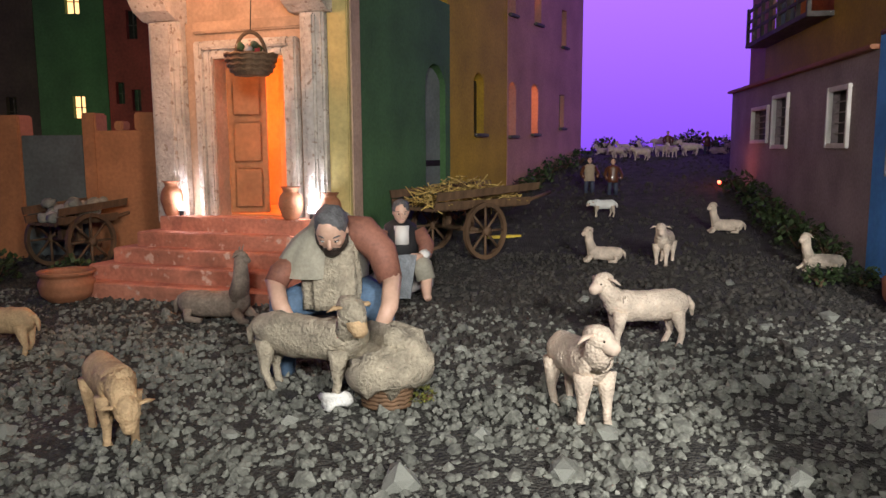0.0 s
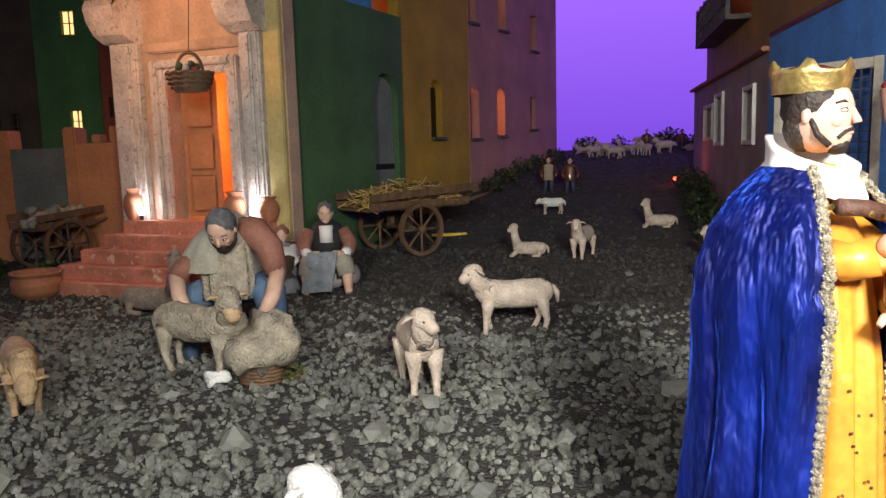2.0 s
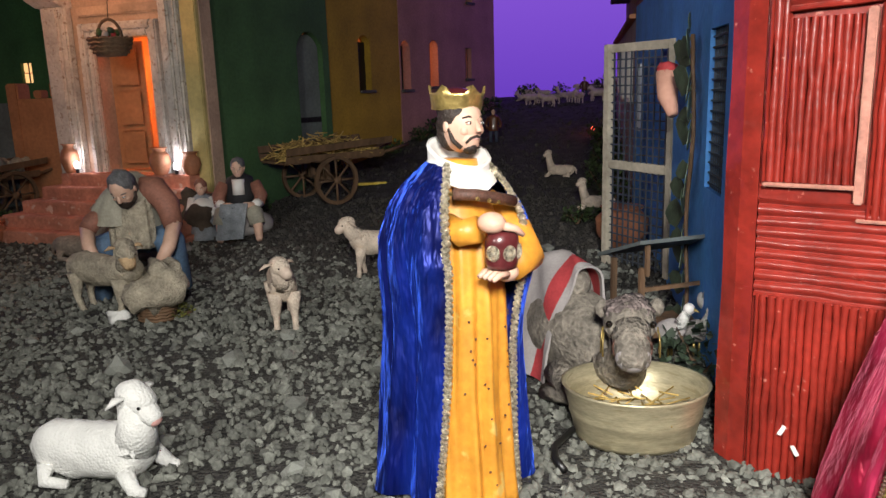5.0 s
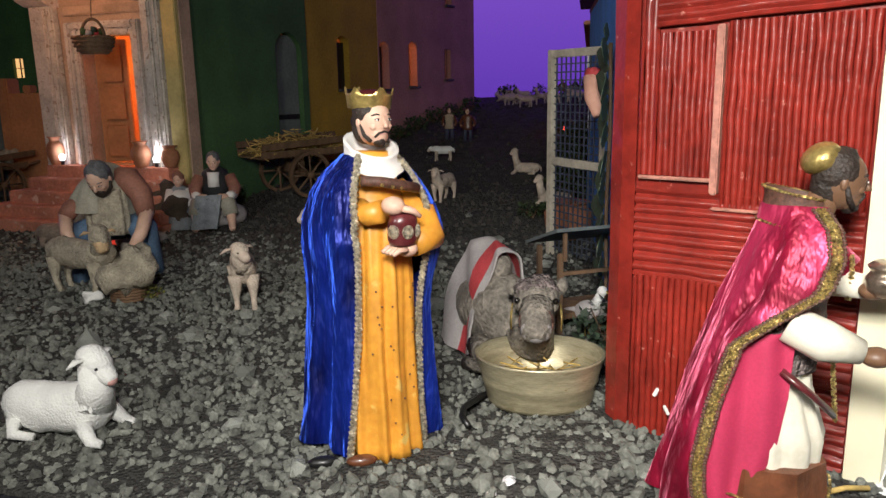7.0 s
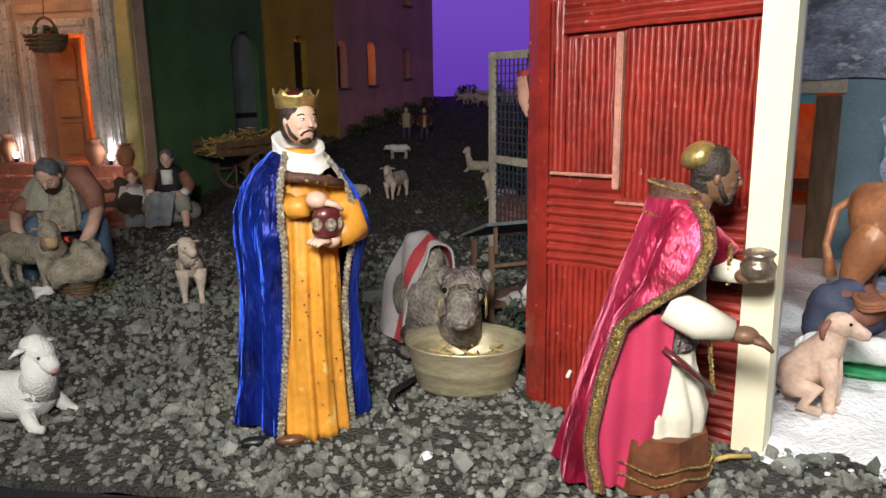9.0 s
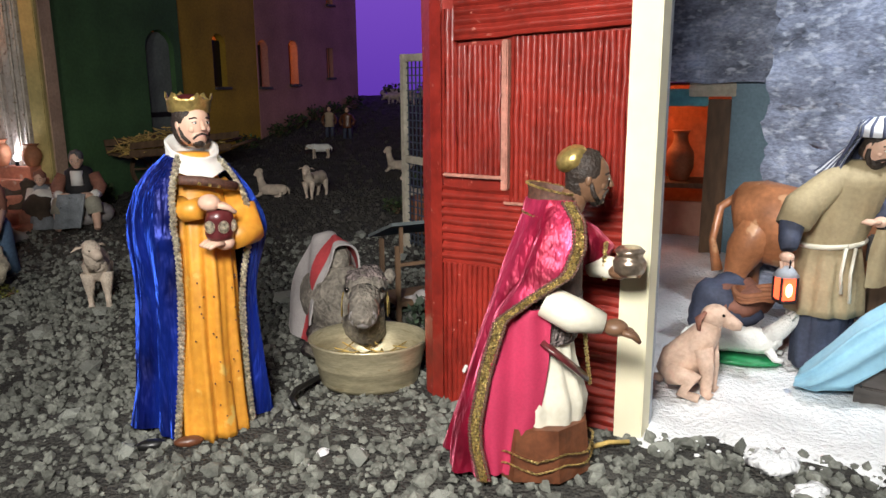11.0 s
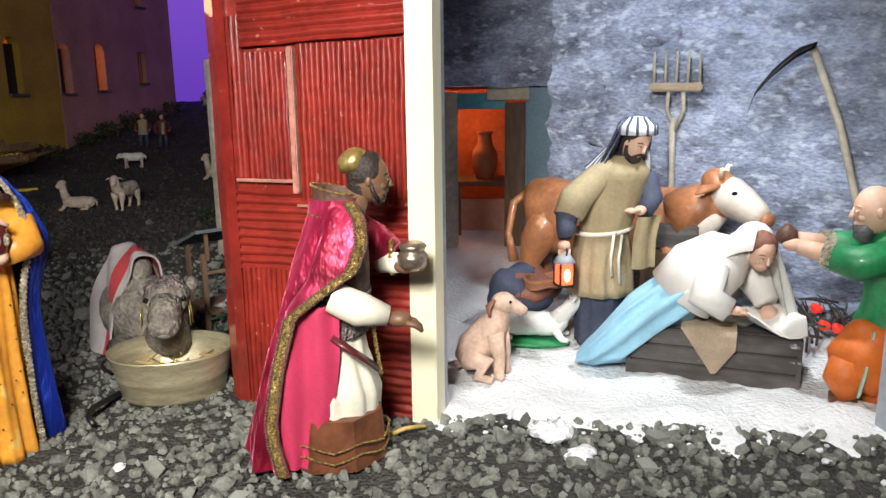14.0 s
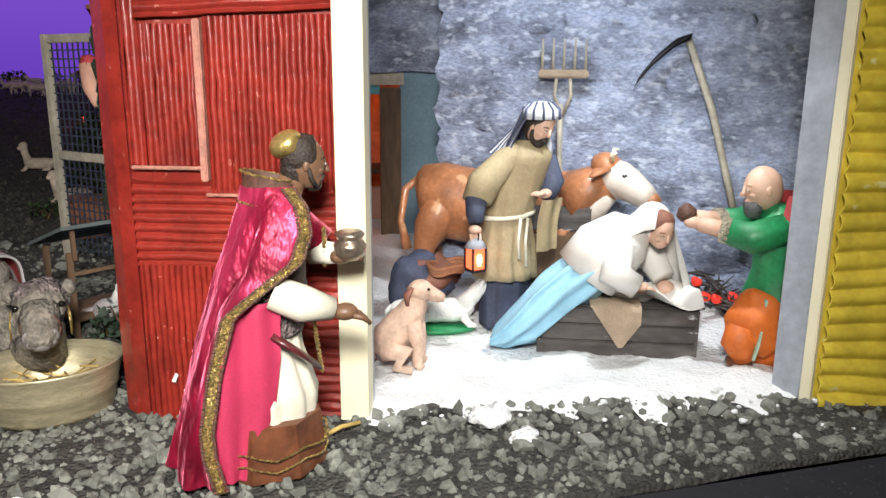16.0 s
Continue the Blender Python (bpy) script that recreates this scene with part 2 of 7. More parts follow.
PURPLE_CLOTH = mat("dark_plum_cloth", (0.07, 0.02, 0.05), 0.6, 0.3, 34, 260, 0.2, sheen=0.5)
MINT_CLOTH = mat("mint_cloth", (0.36, 0.56, 0.44), 0.6, 0.15, 34, 260, 0.15)
BURLAP = mat("burlap_cloth", (0.40, 0.31, 0.22), 0.9, 0.2, 40, 500, 0.5, 0.001)
BRICK_SHIRT = mat("brick_brown_sleeve", (0.26, 0.11, 0.075), 0.7, 0.25, 40, 260, 0.2)
GREY_SHIRT = mat("grey_beige_shirt", (0.36, 0.34, 0.27), 0.75, 0.18, 40, 260, 0.2)
JEANS = mat("blue_breeches", (0.10, 0.17, 0.27), 0.75, 0.25, 40, 260, 0.2)
NET_CLOTH = mat("grey_blue_cloth", (0.24, 0.26, 0.28), 0.85, 0.3, 60, 400, 0.3, spots=(0.08, 0.10, 0.12), spot_scale=90, spot_cut=0.66)
BLACK_VEST = mat("black_vest", (0.018, 0.018, 0.02), 0.7, 0.3, 40, 260, 0.2)
WOOL = mat("cream_wool", (0.60, 0.50, 0.40), 0.8, 0.22, 60, 330, 0.5, 0.003, cells=True)
WOOL_WHITE = mat("white_wool", (0.80, 0.80, 0.76), 0.85, 0.08, 60, 420, 0.45, 0.002, cells=True)
WOOL_GOLD = mat("golden_tan_wool", (0.56, 0.39, 0.22), 0.75, 0.22, 60, 330, 0.45, 0.003, cells=True)
WOOL_DULL = mat("dull_beige_wool", (0.42, 0.37, 0.28), 0.9, 0.3, 70, 300, 1.0, 0.004)
FACE_CREAM = mat("cream_muzzle", (0.62, 0.50, 0.40), 0.6, 0.15, 60, 200, 0.1)
PINK_SKIN = mat("pink_muzzle", (0.66, 0.36, 0.32), 0.55, 0.15, 60, 200, 0.1)
BLACK_GLOSS = mat("black_gloss_eye", (0.01, 0.008, 0.006), 0.15, 0.0, 60, 200, 0.0)
COW = mat("russet_cow_hide", (0.42, 0.17, 0.075), 0.42, 0.28, 30, 160, 0.2, spots=(0.62, 0.34, 0.18), spot_scale=34, spot_cut=0.62, coat=0.25)
COW_WHITE = mat("white_cow_face", (0.66, 0.58, 0.50), 0.45, 0.14, 30, 160, 0.15, coat=0.2)
CAMEL = mat("grey_brown_hide", (0.22, 0.195, 0.16), 0.8, 0.45, 60, 240, 0.9, 0.004)
RED_CLOTH = mat("dull_red_cloth", (0.42, 0.045, 0.05), 0.8, 0.2, 40, 400, 0.3)
GREY_CLOTH = mat("light_grey_cloth", (0.40, 0.37, 0.36), 0.85, 0.15, 40, 400, 0.3)
DOG = mat("fawn_hide", (0.60, 0.42, 0.32), 0.6, 0.25, 50, 220, 0.3)
DEER = mat("dull_brown_hide", (0.24, 0.19, 0.15), 0.8, 0.3, 60, 240, 0.4)
GREY_BLUE_PANEL = mat("slate_blue_board", (0.16, 0.25, 0.31), 0.75, 0.15, 14, 260, 0.4, cells=True)
TURQUOISE = mat("turquoise_board", (0.10, 0.33, 0.38), 0.7, 0.2, 20, 160, 0.2)
RUST_ROOM = mat("rust_red_plaster", (0.44, 0.13, 0.055), 0.8, 0.3, 14, 120, 0.3)
SALMON = mat("salmon_plaster", (0.62, 0.33, 0.24), 0.8, 0.15, 14, 120, 0.2)
BULB = mat("white_bulb", (0.9, 0.9, 0.9), 0.3, 0, bump=0, glow=(0.85, 0.88, 1.0), glow_power=14)
RED_GLOW = mat("red_lantern_glass", (0.8, 0.08, 0.03), 0.2, 0, bump=0, glow=(1.0, 0.13, 0.05), glow_power=2.6)
FLAME = mat("lantern_flame", (1.0, 0.6, 0.3), 0.3, 0, bump=0, glow=(1.0, 0.5, 0.2), glow_power=9)
EMBER = mat("red_ember", (0.6, 0.03, 0.02), 0.5, 0.2, 60, 200, 0.2, glow=(1.0, 0.07, 0.04), glow_power=0.5)
LIT_PANE = mat("lit_window_pane", (0.9, 0.6, 0.3), 0.4, 0, bump=0, glow=(1.0, 0.55, 0.22), glow_power=1.2)
DARK_PANE = mat("dark_window_interior", (0.012, 0.010, 0.010), 0.4, 0.2, 30, 200, 0.1)

SKY = bpy.data.materials.new("violet_lit_backdrop")
SKY.use_nodes = True
_n, _l = SKY.node_tree.nodes, SKY.node_tree.links
_em, _co, _sep, _rp = _n.new("ShaderNodeEmission"), _n.new("ShaderNodeTexCoord"), _n.new("ShaderNodeSeparateXYZ"), _n.new("ShaderNodeValToRGB")
_l.new(_co.outputs["Object"], _sep.inputs[0])
_mr = _n.new("ShaderNodeMapRange")
_mr.inputs["From Min"].default_value, _mr.inputs["From Max"].default_value = 0.2, 1.2
_l.new(_sep.outputs["Z"], _mr.inputs["Value"]), _l.new(_mr.outputs["Result"], _rp.inputs["Fac"])
_e = _rp.color_ramp.elements
_e[0].color, _e[1].color = (0.16, 0.055, 0.62, 1), (0.36, 0.14, 0.92, 1)
_l.new(_rp.outputs["Color"], _em.inputs["Color"])
_em.inputs["Strength"].default_value = 0.85
_l.new(_em.outputs[0], _n["Material Output"].inputs["Surface"])


# ---- mesh tools ----
def link_mesh(name, verts, faces, mats, index=None, smooth=True, parent=None, m=None):
    me = bpy.data.meshes.new(name)
    me.from_pydata([tuple(v) for v in verts], [], faces)
    for k in mats:
        me.materials.append(k)
    if index is not None:
        me.polygons.foreach_set("material_index", index)
    me.polygons.foreach_set("use_smooth", [smooth] * len(faces))
    me.update()
    ob = new(name, me)
    if parent:
        ob.parent = parent
    if m is not None:
        ob.matrix_basis = m
    return ob


def part(name, bm, material, parent, label="", m=None, smooth=False):
    me = bpy.data.meshes.new(name)
    bm.to_mesh(me)
    bm.free()
    me.materials.append(material)
    if smooth:
        me.polygons.foreach_set("use_smooth", [True] * len(me.polygons))
    ob = new(name, me)
    ob.parent = parent
    if m is not None:
        ob.matrix_basis = m
    return tagged(ob, label)


def bm_box(lo, hi, bevel=0.0, bm=None):
    bm = bm or bmesh.new()
    sx, sy, sz = (hi[i] - lo[i] for i in range(3))
    c = Matrix.Translation([(hi[i] + lo[i]) / 2 for i in range(3)]) @ Matrix.Diagonal((sx, sy, sz, 1))
    r = bmesh.ops.create_cube(bm, size=1, matrix=c)
    if bevel:
        es = {e for v in r["verts"] for e in v.link_edges}
        bmesh.ops.bevel(bm, geom=list(es), offset=bevel, segments=2, affect="EDGES", clamp_overlap=True)
    return bm


def thing(name, m, label, category, group="", kind=""):
    ob = new(name)
    ob.matrix_basis = m
    ob.empty_display_size = 0.02
    return tagged(ob, label, category, group, kind)


class Sculpt:
    """Collects lofted forms into one mesh with several materials."""

    def __init__(self):
        self.v, self.f, self.i, self.mats = [], [], [], []

    def slot(self, m):
        if m not in self.mats:
            self.mats.append(m)
        return self.mats.index(m)

    def loft(self, rings, m, closed=True, caps=True):
        base, n, k = len(self.v), len(rings[0]), self.slot(m)
        for r in rings:
            self.v.extend(Vector(p) for p in r)
        for a in range(len(rings) - 1):
            for b in range(n if closed else n - 1):
                c = (b + 1) % n
                self.f.append((base + a * n + b, base + a * n + c, base + (a + 1) * n + c, base + (a + 1) * n + b))
                self.i.append(k)
        if closed and caps:
            self.f.append(tuple(base + b for b in reversed(range(n))))
            self.f.append(tuple(base + (len(rings) - 1) * n + b for b in range(n)))
            self.i.extend((k, k))
        return self

    def tube(self, pts, rad, m, n=10, flat=1.0):
        pts = [Vector(p) for p in pts]
        if not isinstance(rad, (list, tuple)):
            rad = [rad] * len(pts)
        rings, up = [], None
        for a, p in enumerate(pts):
            d = (pts[min(a + 1, len(pts) - 1)] - pts[max(a - 1, 0)]).normalized()
            if up is None:
                up = Vector((0, 0, 1)) if abs(d.z) < 0.9 else Vector((1, 0, 0))
            side = d.cross(up).normalized()
            up = side.cross(d).normalized()
            rings.append([p + side * math.cos(q) * rad[a] + up * math.sin(q) * rad[a] * flat for q in (2 * math.pi * b / n for b in range(n))])
        return self.loft(rings, m)

    def ball(self, c, r, m, rot=(0, 0, 0), nu=14, nv=9, rough=0.0, rs=60):
        if not isinstance(r, (list, tuple)):
            r = (r, r, r)
        q = Euler([radians(a) for a in rot]).to_matrix()
        rings = []
        for a in range(nv + 1):
            th = math.pi * min(max(a / nv, 0.02), 0.98)
            ring = []
            for b in range(nu):
                ph = 2 * math.pi * b / nu
                d = Vector((math.sin(th) * math.cos(ph), math.sin(th) * math.sin(ph), -math.cos(th)))
                p = q @ Vector((d.x * r[0], d.y * r[1], d.z * r[2])) + Vector(c)
                if rough:
                    p += (q @ d) * rough * noise.noise(p * rs)
                ring.append(p)
            rings.append(ring)
        return self.loft(rings, m)

    def robe(self, levels, m, n=56, folds=9, amp=0.1, phase=0.0, arc=None):
        """levels: (z, x, y, rx, ry, fold) from the bottom up; arc: (start, end) angles for an open shell."""
        rings = []
        a0, a1 = arc or (0, 360)
        for z, x, y, rx, ry, fo in levels:
            ring = []
            for b in range(n):
                q = radians(a0 + (a1 - a0) * b / (n - 1 if arc else n))
                w = 1 + fo * amp * (math.sin(folds * q + phase + 6 * z) + 0.6 * math.sin((folds * 1.7) * q + 2.1 - 9 * z))
                ring.append((x + rx * w * math.cos(q), y + ry * w * math.sin(q), z))
            rings.append(ring)
        return self.loft(rings, m, closed=not arc)

    def shell(self, rows, m, thick=0.0015, lining=None):
        """An open sheet of cloth with thickness; rows is a grid of points."""
        rows = [[Vector(p) for p in r] for r in rows]
        nr, nc = len(rows), len(rows[0])
        back = []
        for a in range(nr):
            line = []
            for b in range(nc):
                du = rows[a][min(b + 1, nc - 1)] - rows[a][max(b - 1, 0)]
                dv = rows[min(a + 1, nr - 1)][b] - rows[max(a - 1, 0)][b]
                line.append(rows[a][b] + du.cross(dv).normalized() * thick)
            back.append(line)
        self.loft(rows, m, closed=False)
        self.loft([list(reversed(r)) for r in back], lining or m, closed=False)
        edge = rows[0] + [r[-1] for r in rows[1:]] + list(reversed(rows[-1]))[1:] + [r[0] for r in reversed(rows)][1:]
        edgb = back[0] + [r[-1] for r in back[1:]] + list(reversed(back[-1]))[1:] + [r[0] for r in reversed(back)][1:]
        return self.loft([edgb, edge], m, closed=False)

    def make(self, name, m, label, category, group="", smooth=True, parent=None, kind=""):
        ob = link_mesh(name, self.v, self.f, self.mats, self.i, smooth, parent, m)
        return tagged(ob, label, category, group, kind)


def at(x, y, yaw=0, dz=0.0):
    return pose(x, y, gz(x, y) + dz, 0, 0, yaw)


def ramp_list(pairs, n):
    """Evenly resampled rows between the given ones."""
    out = []
    for k in range(n):
        t = k / (n - 1) * (len(pairs) - 1)
        a = min(int(t), len(pairs) - 2)
        f = t - a
        out.append(tuple(p + (q - p) * f for p, q in zip(pairs[a], pairs[a + 1])))
    return out


# ---- ground, hall and backdrop ----
rows = []
for a in range(121):
    k = (a / 120) ** 1.5
    row = []
    for b in range(141):
        x = -1.9 + 4.0 * b / 140
        y = front(x) + (3.02 - front(x)) * k
        row.append((x, y, gz(x, y) + 0.004 * noise.noise((x * 9, y * 9, 0)) + 0.002 * noise.noise((x * 30, y * 30, 3)) - (0.004 if a == 0 else 0)))
    rows.append(row)
s = Sculpt()
s.loft(rows, SOIL, closed=False)
ground = s.make("ground", pose(0, 0, 0), "dark grey gravel ground of a tabletop village display", "ground", kind="structure")

s = Sculpt()
line = [(-1.9 + 4.0 * b / 40) for b in range(41)]
s.loft([[(x, front(x) - 0.20 * k - 0.001, gz(x, front(x)) - 0.004 - dz) for x in line] for k, dz in ((0, 0), (0.05, 0.004), (1, 0.012), (1.02, 0.05), (1.02, 0.9))], BLACK_CLOTH, closed=False)
s.make("table_skirt", pose(0, 0, 0), "black cloth over the front edge of the display table", "cloth", kind="structure")

for nm, lo, hi in (("hall_floor", (-4, -3.5, -0.95), (4.5, 4.2, -0.9)), ("hall_wall_south", (-4, -3.6, -0.9), (4.5, -3.5, 2.1)), ("hall_wall_west", (-4.1, -3.5, -0.9), (-4, 4.2, 2.1)),
                   ("hall_wall_east", (4.5, -3.5, -0.9), (4.6, 4.2, 2.1)), ("hall_wall_north", (-4, 4.2, -0.9), (4.5, 4.3, 2.1)), ("ceiling", (-4, -3.5, 2.1), (4.5, 4.2, 2.2))):
    ob = part(nm, bm_box(lo, hi), HALL, None)
    tagged(ob, "dark painted exhibition hall surface round the display", "wall", kind="structure")

s = Sculpt()
s.loft([[(2.6 * math.sin(radians(q)) - 0.1, 0.95 + 2.4 * math.cos(radians(q)), z) for q in range(-75, 76, 5)] for z in (-0.1, 0.4, 0.9, 1.5)], SKY, closed=False)
s.make("backdrop", pose(0, 0, 0), "curved violet-lit sky backdrop behind the village", "backdrop", kind="structure")


# ---- walls with openings ----
def wall_bm(length, height, thick, holes, z0=0.0, arch_steps=6):
    """Wall along +x from 0, front face at y = 0, body towards +y; holes: (x0, x1, z0, z1, arched)."""
    xs = sorted({0.0, length, *[h[0] for h in holes], *[h[1] for h in holes]})
    zs = sorted({z0, height, *[h[2] for h in holes], *[h[3] for h in holes]})
    bm = bmesh.new()

    def open_at(i, j):
        if not (0 <= i < len(xs) - 1 and 0 <= j < len(zs) - 1):
            return None
        cx, cz = (xs[i] + xs[i + 1]) / 2, (zs[j] + zs[j + 1]) / 2
        return any(h[0] < cx < h[1] and h[2] < cz < h[3] for h in holes)

    def quad(*p):
        bm.faces.new([bm.verts.new(q) for q in p])

    for i in range(len(xs) - 1):
        for j in range(len(zs) - 1):
            a, b, c, d = xs[i], xs[i + 1], zs[j], zs[j + 1]
            if open_at(i, j):
                continue
            quad((a, 0, c), (b, 0, c), (b, 0, d), (a, 0, d))
            quad((b, thick, c), (a, thick, c), (a, thick, d), (b, thick, d))
            if open_at(i - 1, j) is not False:
                quad((a, thick, c), (a, 0, c), (a, 0, d), (a, thick, d))
            if open_at(i + 1, j) is not False:
                quad((b, 0, c), (b, thick, c), (b, thick, d), (b, 0, d))
            if open_at(i, j - 1) is not False:
                quad((a, 0, c), (a, thick, c), (b, thick, c), (b, 0, c))
            if open_at(i, j + 1) is not False:
                quad((a, thick, d), (a, 0, d), (b, 0, d), (b, thick, d))
    for x0, x1, _, z1, arched in holes:
        if not arched:
            continue
        r, cx = (x1 - x0) / 2, (x0 + x1) / 2
        h = min(r, 0.03 + r)
        for sgn in (-1, 1):
            pts = [(cx + sgn * r * math.cos(q), z1 - h + h * math.sin(q)) for q in (math.pi / 2 * k / arch_steps for k in range(arch_steps + 1))]
            for k in range(arch_steps):
                (ax, az), (bx, bz) = pts[k], pts[k + 1]
                quad((ax, 0.001, az), (bx, 0.001, bz), (bx, 0.001, z1), (ax, 0.001, z1))
                quad((ax, 0.001, az), (ax, thick - 0.001, az), (bx, thick - 0.001, bz), (bx, 0.001, bz))
    bmesh.ops.remove_doubles(bm, verts=bm.verts, dist=1e-5)
    bmesh.ops.recalc_face_normals(bm, faces=bm.faces)
    return bm


def frame_of(p, q):
    """Pose whose x axis runs from p to q on the plan."""
    return pose(p[0], p[1], 0, 0, 0, math.degrees(math.atan2(q[1] - p[1], q[0] - p[0])))


# ---- house with the lit doorway ----
FM = pose(-0.338, 1.37, 0, 0, 0, -19.3)
house = thing("portal_house", FM, "sandy pink house with a tall lit doorway and worn stone pillars", "house")
bm = wall_bm(0.40, 0.80, 0.035, [(0.127, 0.273, 0.05, 0.470, False)])
part("wall", bm, FACADE, house, m=pose(-0.20, 0, 0))
for x0, x1 in ((-0.197, -0.128), (0.113, 0.158)):
    part("pillar", bm_box((x0, -0.022, 0.17), (x1, 0.0, 0.545), 0.004), FACADE_STONE, house, "rough whitish stone pillar")
    part("pillar_inner", bm_box((x0 + 0.012, -0.032, 0.18), (x1 - 0.012, -0.0215, 0.535), 0.004), FACADE_STONE, house)
    s = Sculpt()
    c = (x0 + x1) / 2
    s.loft([[(c + dx, -y, z) for dx in (-0.036, -0.012, 0.012, 0.036)] for y, z in ((0.0, 0.535), (0.03, 0.537), (0.055, 0.55), (0.072, 0.575), (0.078, 0.60), (0.07, 0.615), (0.0, 0.62))], FACADE_STONE, closed=False)
    for sg in (-1, 1):
        s.loft([[(c + sg * 0.036, 0, 0.535), (c + sg * 0.036, -0.03, 0.537), (c + sg * 0.036, -0.055, 0.55), (c + sg * 0.036, -0.072, 0.575)],
                [(c + sg * 0.036, 0, 0.62), (c + sg * 0.036, -0.03, 0.618), (c + sg * 0.036, -0.06, 0.616), (c + sg * 0.036, -0.074, 0.60)]], FACADE_STONE, closed=False)
    s.make("bracket", None, "white carved bracket", "", smooth=False, parent=house)
part("trim_strip", bm_box((0.160, -0.012, 0.15), (0.198, 0.0, 0.80), 0.002), YELLOW_TRIM, house, "pale yellow corner strip")
for k, (a, b, dpt) in enumerate(((0.103, 0.088, 0.020), (0.088, 0.073, 0.012))):
    for sg in (-1, 1):
        x0, x1 = sorted((sg * a, sg * b))
        part("door_frame_side", bm_box((x0, -dpt, 0.186), (x1, 0.0, 0.47 + (a - 0.073)), 0.003), FACADE_STONE, house)
    part("door_frame_top", bm_box((-b, -dpt, 0.47 + (b - 0.073)), (b, 0.0, 0.47 + (a - 0.073)), 0.003), FACADE_STONE, house)
part("lintel_band", bm_box((-0.11, -0.010, 0.515), (0.115, 0.0, 0.535), 0.003), FACADE, house)
part("cornice", bm_box((-0.23, -0.085, 0.622), (0.19, 0.0, 0.645), 0.004), FACADE, house)
# room behind the doorway
part("room_floor", bm_box((-0.20, 0.036, 0.10), (0.15, 0.30, 0.187)), WARM_ROOM, house)
part("room_wall", bm_box((-0.20, 0.30, 0.10), (0.15, 0.31, 0.70)), WARM_ROOM, house)
part("room_side", bm_box((-0.21, 0.036, 0.10), (-0.20, 0.31, 0.70)), WARM_ROOM, house)
part("room_side", bm_box((0.15, 0.036, 0.10), (0.16, 0.31, 0.70)), RUST_ROOM, house)
part("room_ceiling", bm_box((-0.21, 0.036, 0.60), (0.16, 0.31, 0.61)), WARM_ROOM, house)
part("room_partition", bm_box((0.032, 0.20, 0.19), (0.149, 0.215, 0.60)), RUST_ROOM, house, "rust red inner wall")
part("wall_picture", bm_box((0.045, 0.194, 0.33), (0.062, 0.1995, 0.42), 0.003), WHITE_CLOTH, house, "small white picture")
part("chest", bm_box((0.03, 0.14, 0.188), (0.10, 0.195, 0.27), 0.004), RUST_ROOM, house)
leaf = part("door_leaf", bm_box((0, -0.008, 0.19), (0.072, 0.0, 0.465), 0.001), DOOR_WOOD, house, "orange-brown panelled door standing ajar", m=pose(-0.072, 0.036, 0, 0, 0, 24))
for z0, z1 in ((0.20, 0.275), (0.285, 0.36), (0.37, 0.455)):
    part("door_panel", bm_box((0.010, -0.014, z0), (0.062, -0.008, z1), 0.003), DOOR_WOOD, leaf)
# stairs
stairs = thing("entrance_stairs", FM, "five worn brick-red steps leading up to the doorway", "stairs")
for k in range(5):
    top = 0.188 - 0.0255 * k
    v = 0.045 + 0.032 * k
    s = Sculpt()
    w = 0.172 + 0.016 * k
    w1 = w + 0.010 * k
    pts = [(-w1, 0), (-w1, -v)] + [(-w1 + (w + w1) * i / 14, -v + 0.004 * noise.noise((i * 0.7, k * 3, 0))) for i in range(1, 15)] + [(w, 0)]
    s.loft([[(x, y, top - 0.08) for x, y in pts], [(x, y, top - 0.004) for x, y in pts], [(x * 0.992, y * 0.98, top - 0.0005 * k) for x, y in pts]], RUST_STEP)
    s.make("step", None, "", "", smooth=False, parent=stairs)

# ---- long terrace: green, ochre and pink fronts ----
P0, P1 = Vector((-0.168, 1.409)), Vector((0.487, 2.553))
WM = frame_of(P0, P1)
LEN = (P1 - P0).length


def along(x, y):
    return (Vector((x, y)) - P0).dot((P1 - P0).normalized())


terrace = thing("terrace_houses", WM, "row of green, ochre and pink plastered house fronts", "house")
gA, gB, gC = along(0.027, 1.745), along(0.189, 2.03), LEN
VM = WM.inverted() @ frame_of((-0.158, 1.318), (0.027, 1.745))
vl = 0.465
d0, d1 = 0.326, 0.437
part("green_wall", wall_bm(vl, 0.628, 0.03, [(d0, d1, 0.10, 0.49, True)]), GREEN_WALL, terrace, "green plastered front with an arched door", m=VM)
y0 = along(0.092, 1.86)
part("ochre_wall", wall_bm(gB - gA, 1.0, 0.03, [(y0 - gA, y0 - gA + 0.056, 0.345, 0.492, True)]), YELLOW_WALL, terrace, "ochre yellow front", m=pose(gA + 0.0005, 0.004, 0))
ph = []
for x, y, z0, z1, w, ar in ((0.203, 2.057, 0.343, 0.484, 0.05, True), (0.283, 2.195, 0.35, 0.49, 0.05, True), (0.392, 2.387, 0.372, 0.472, 0.042, False), (0.398, 2.397, 0.62, 0.73, 0.042, False), (0.20, 2.05, 0.66, 0.78, 0.05, False), (0.29, 2.21, 0.66, 0.76, 0.05, False)):
    c = along(x, y) - gB
    ph.append((max(c - w / 2, 0.004), c + w / 2, z0, z1, ar))
xs_used = sorted(ph)
part("pink_wall", wall_bm(gC - gB, 1.0, 0.03, ph), PINK_WALL, terrace, "dusty pink tower front", m=pose(gB + 0.001, 0.002, 0))
part("pink_end_wall", bm_box((gC - 0.03, 0.033, 0.0), (gC, 0.30, 1.0)), PINK_WALL, terrace)
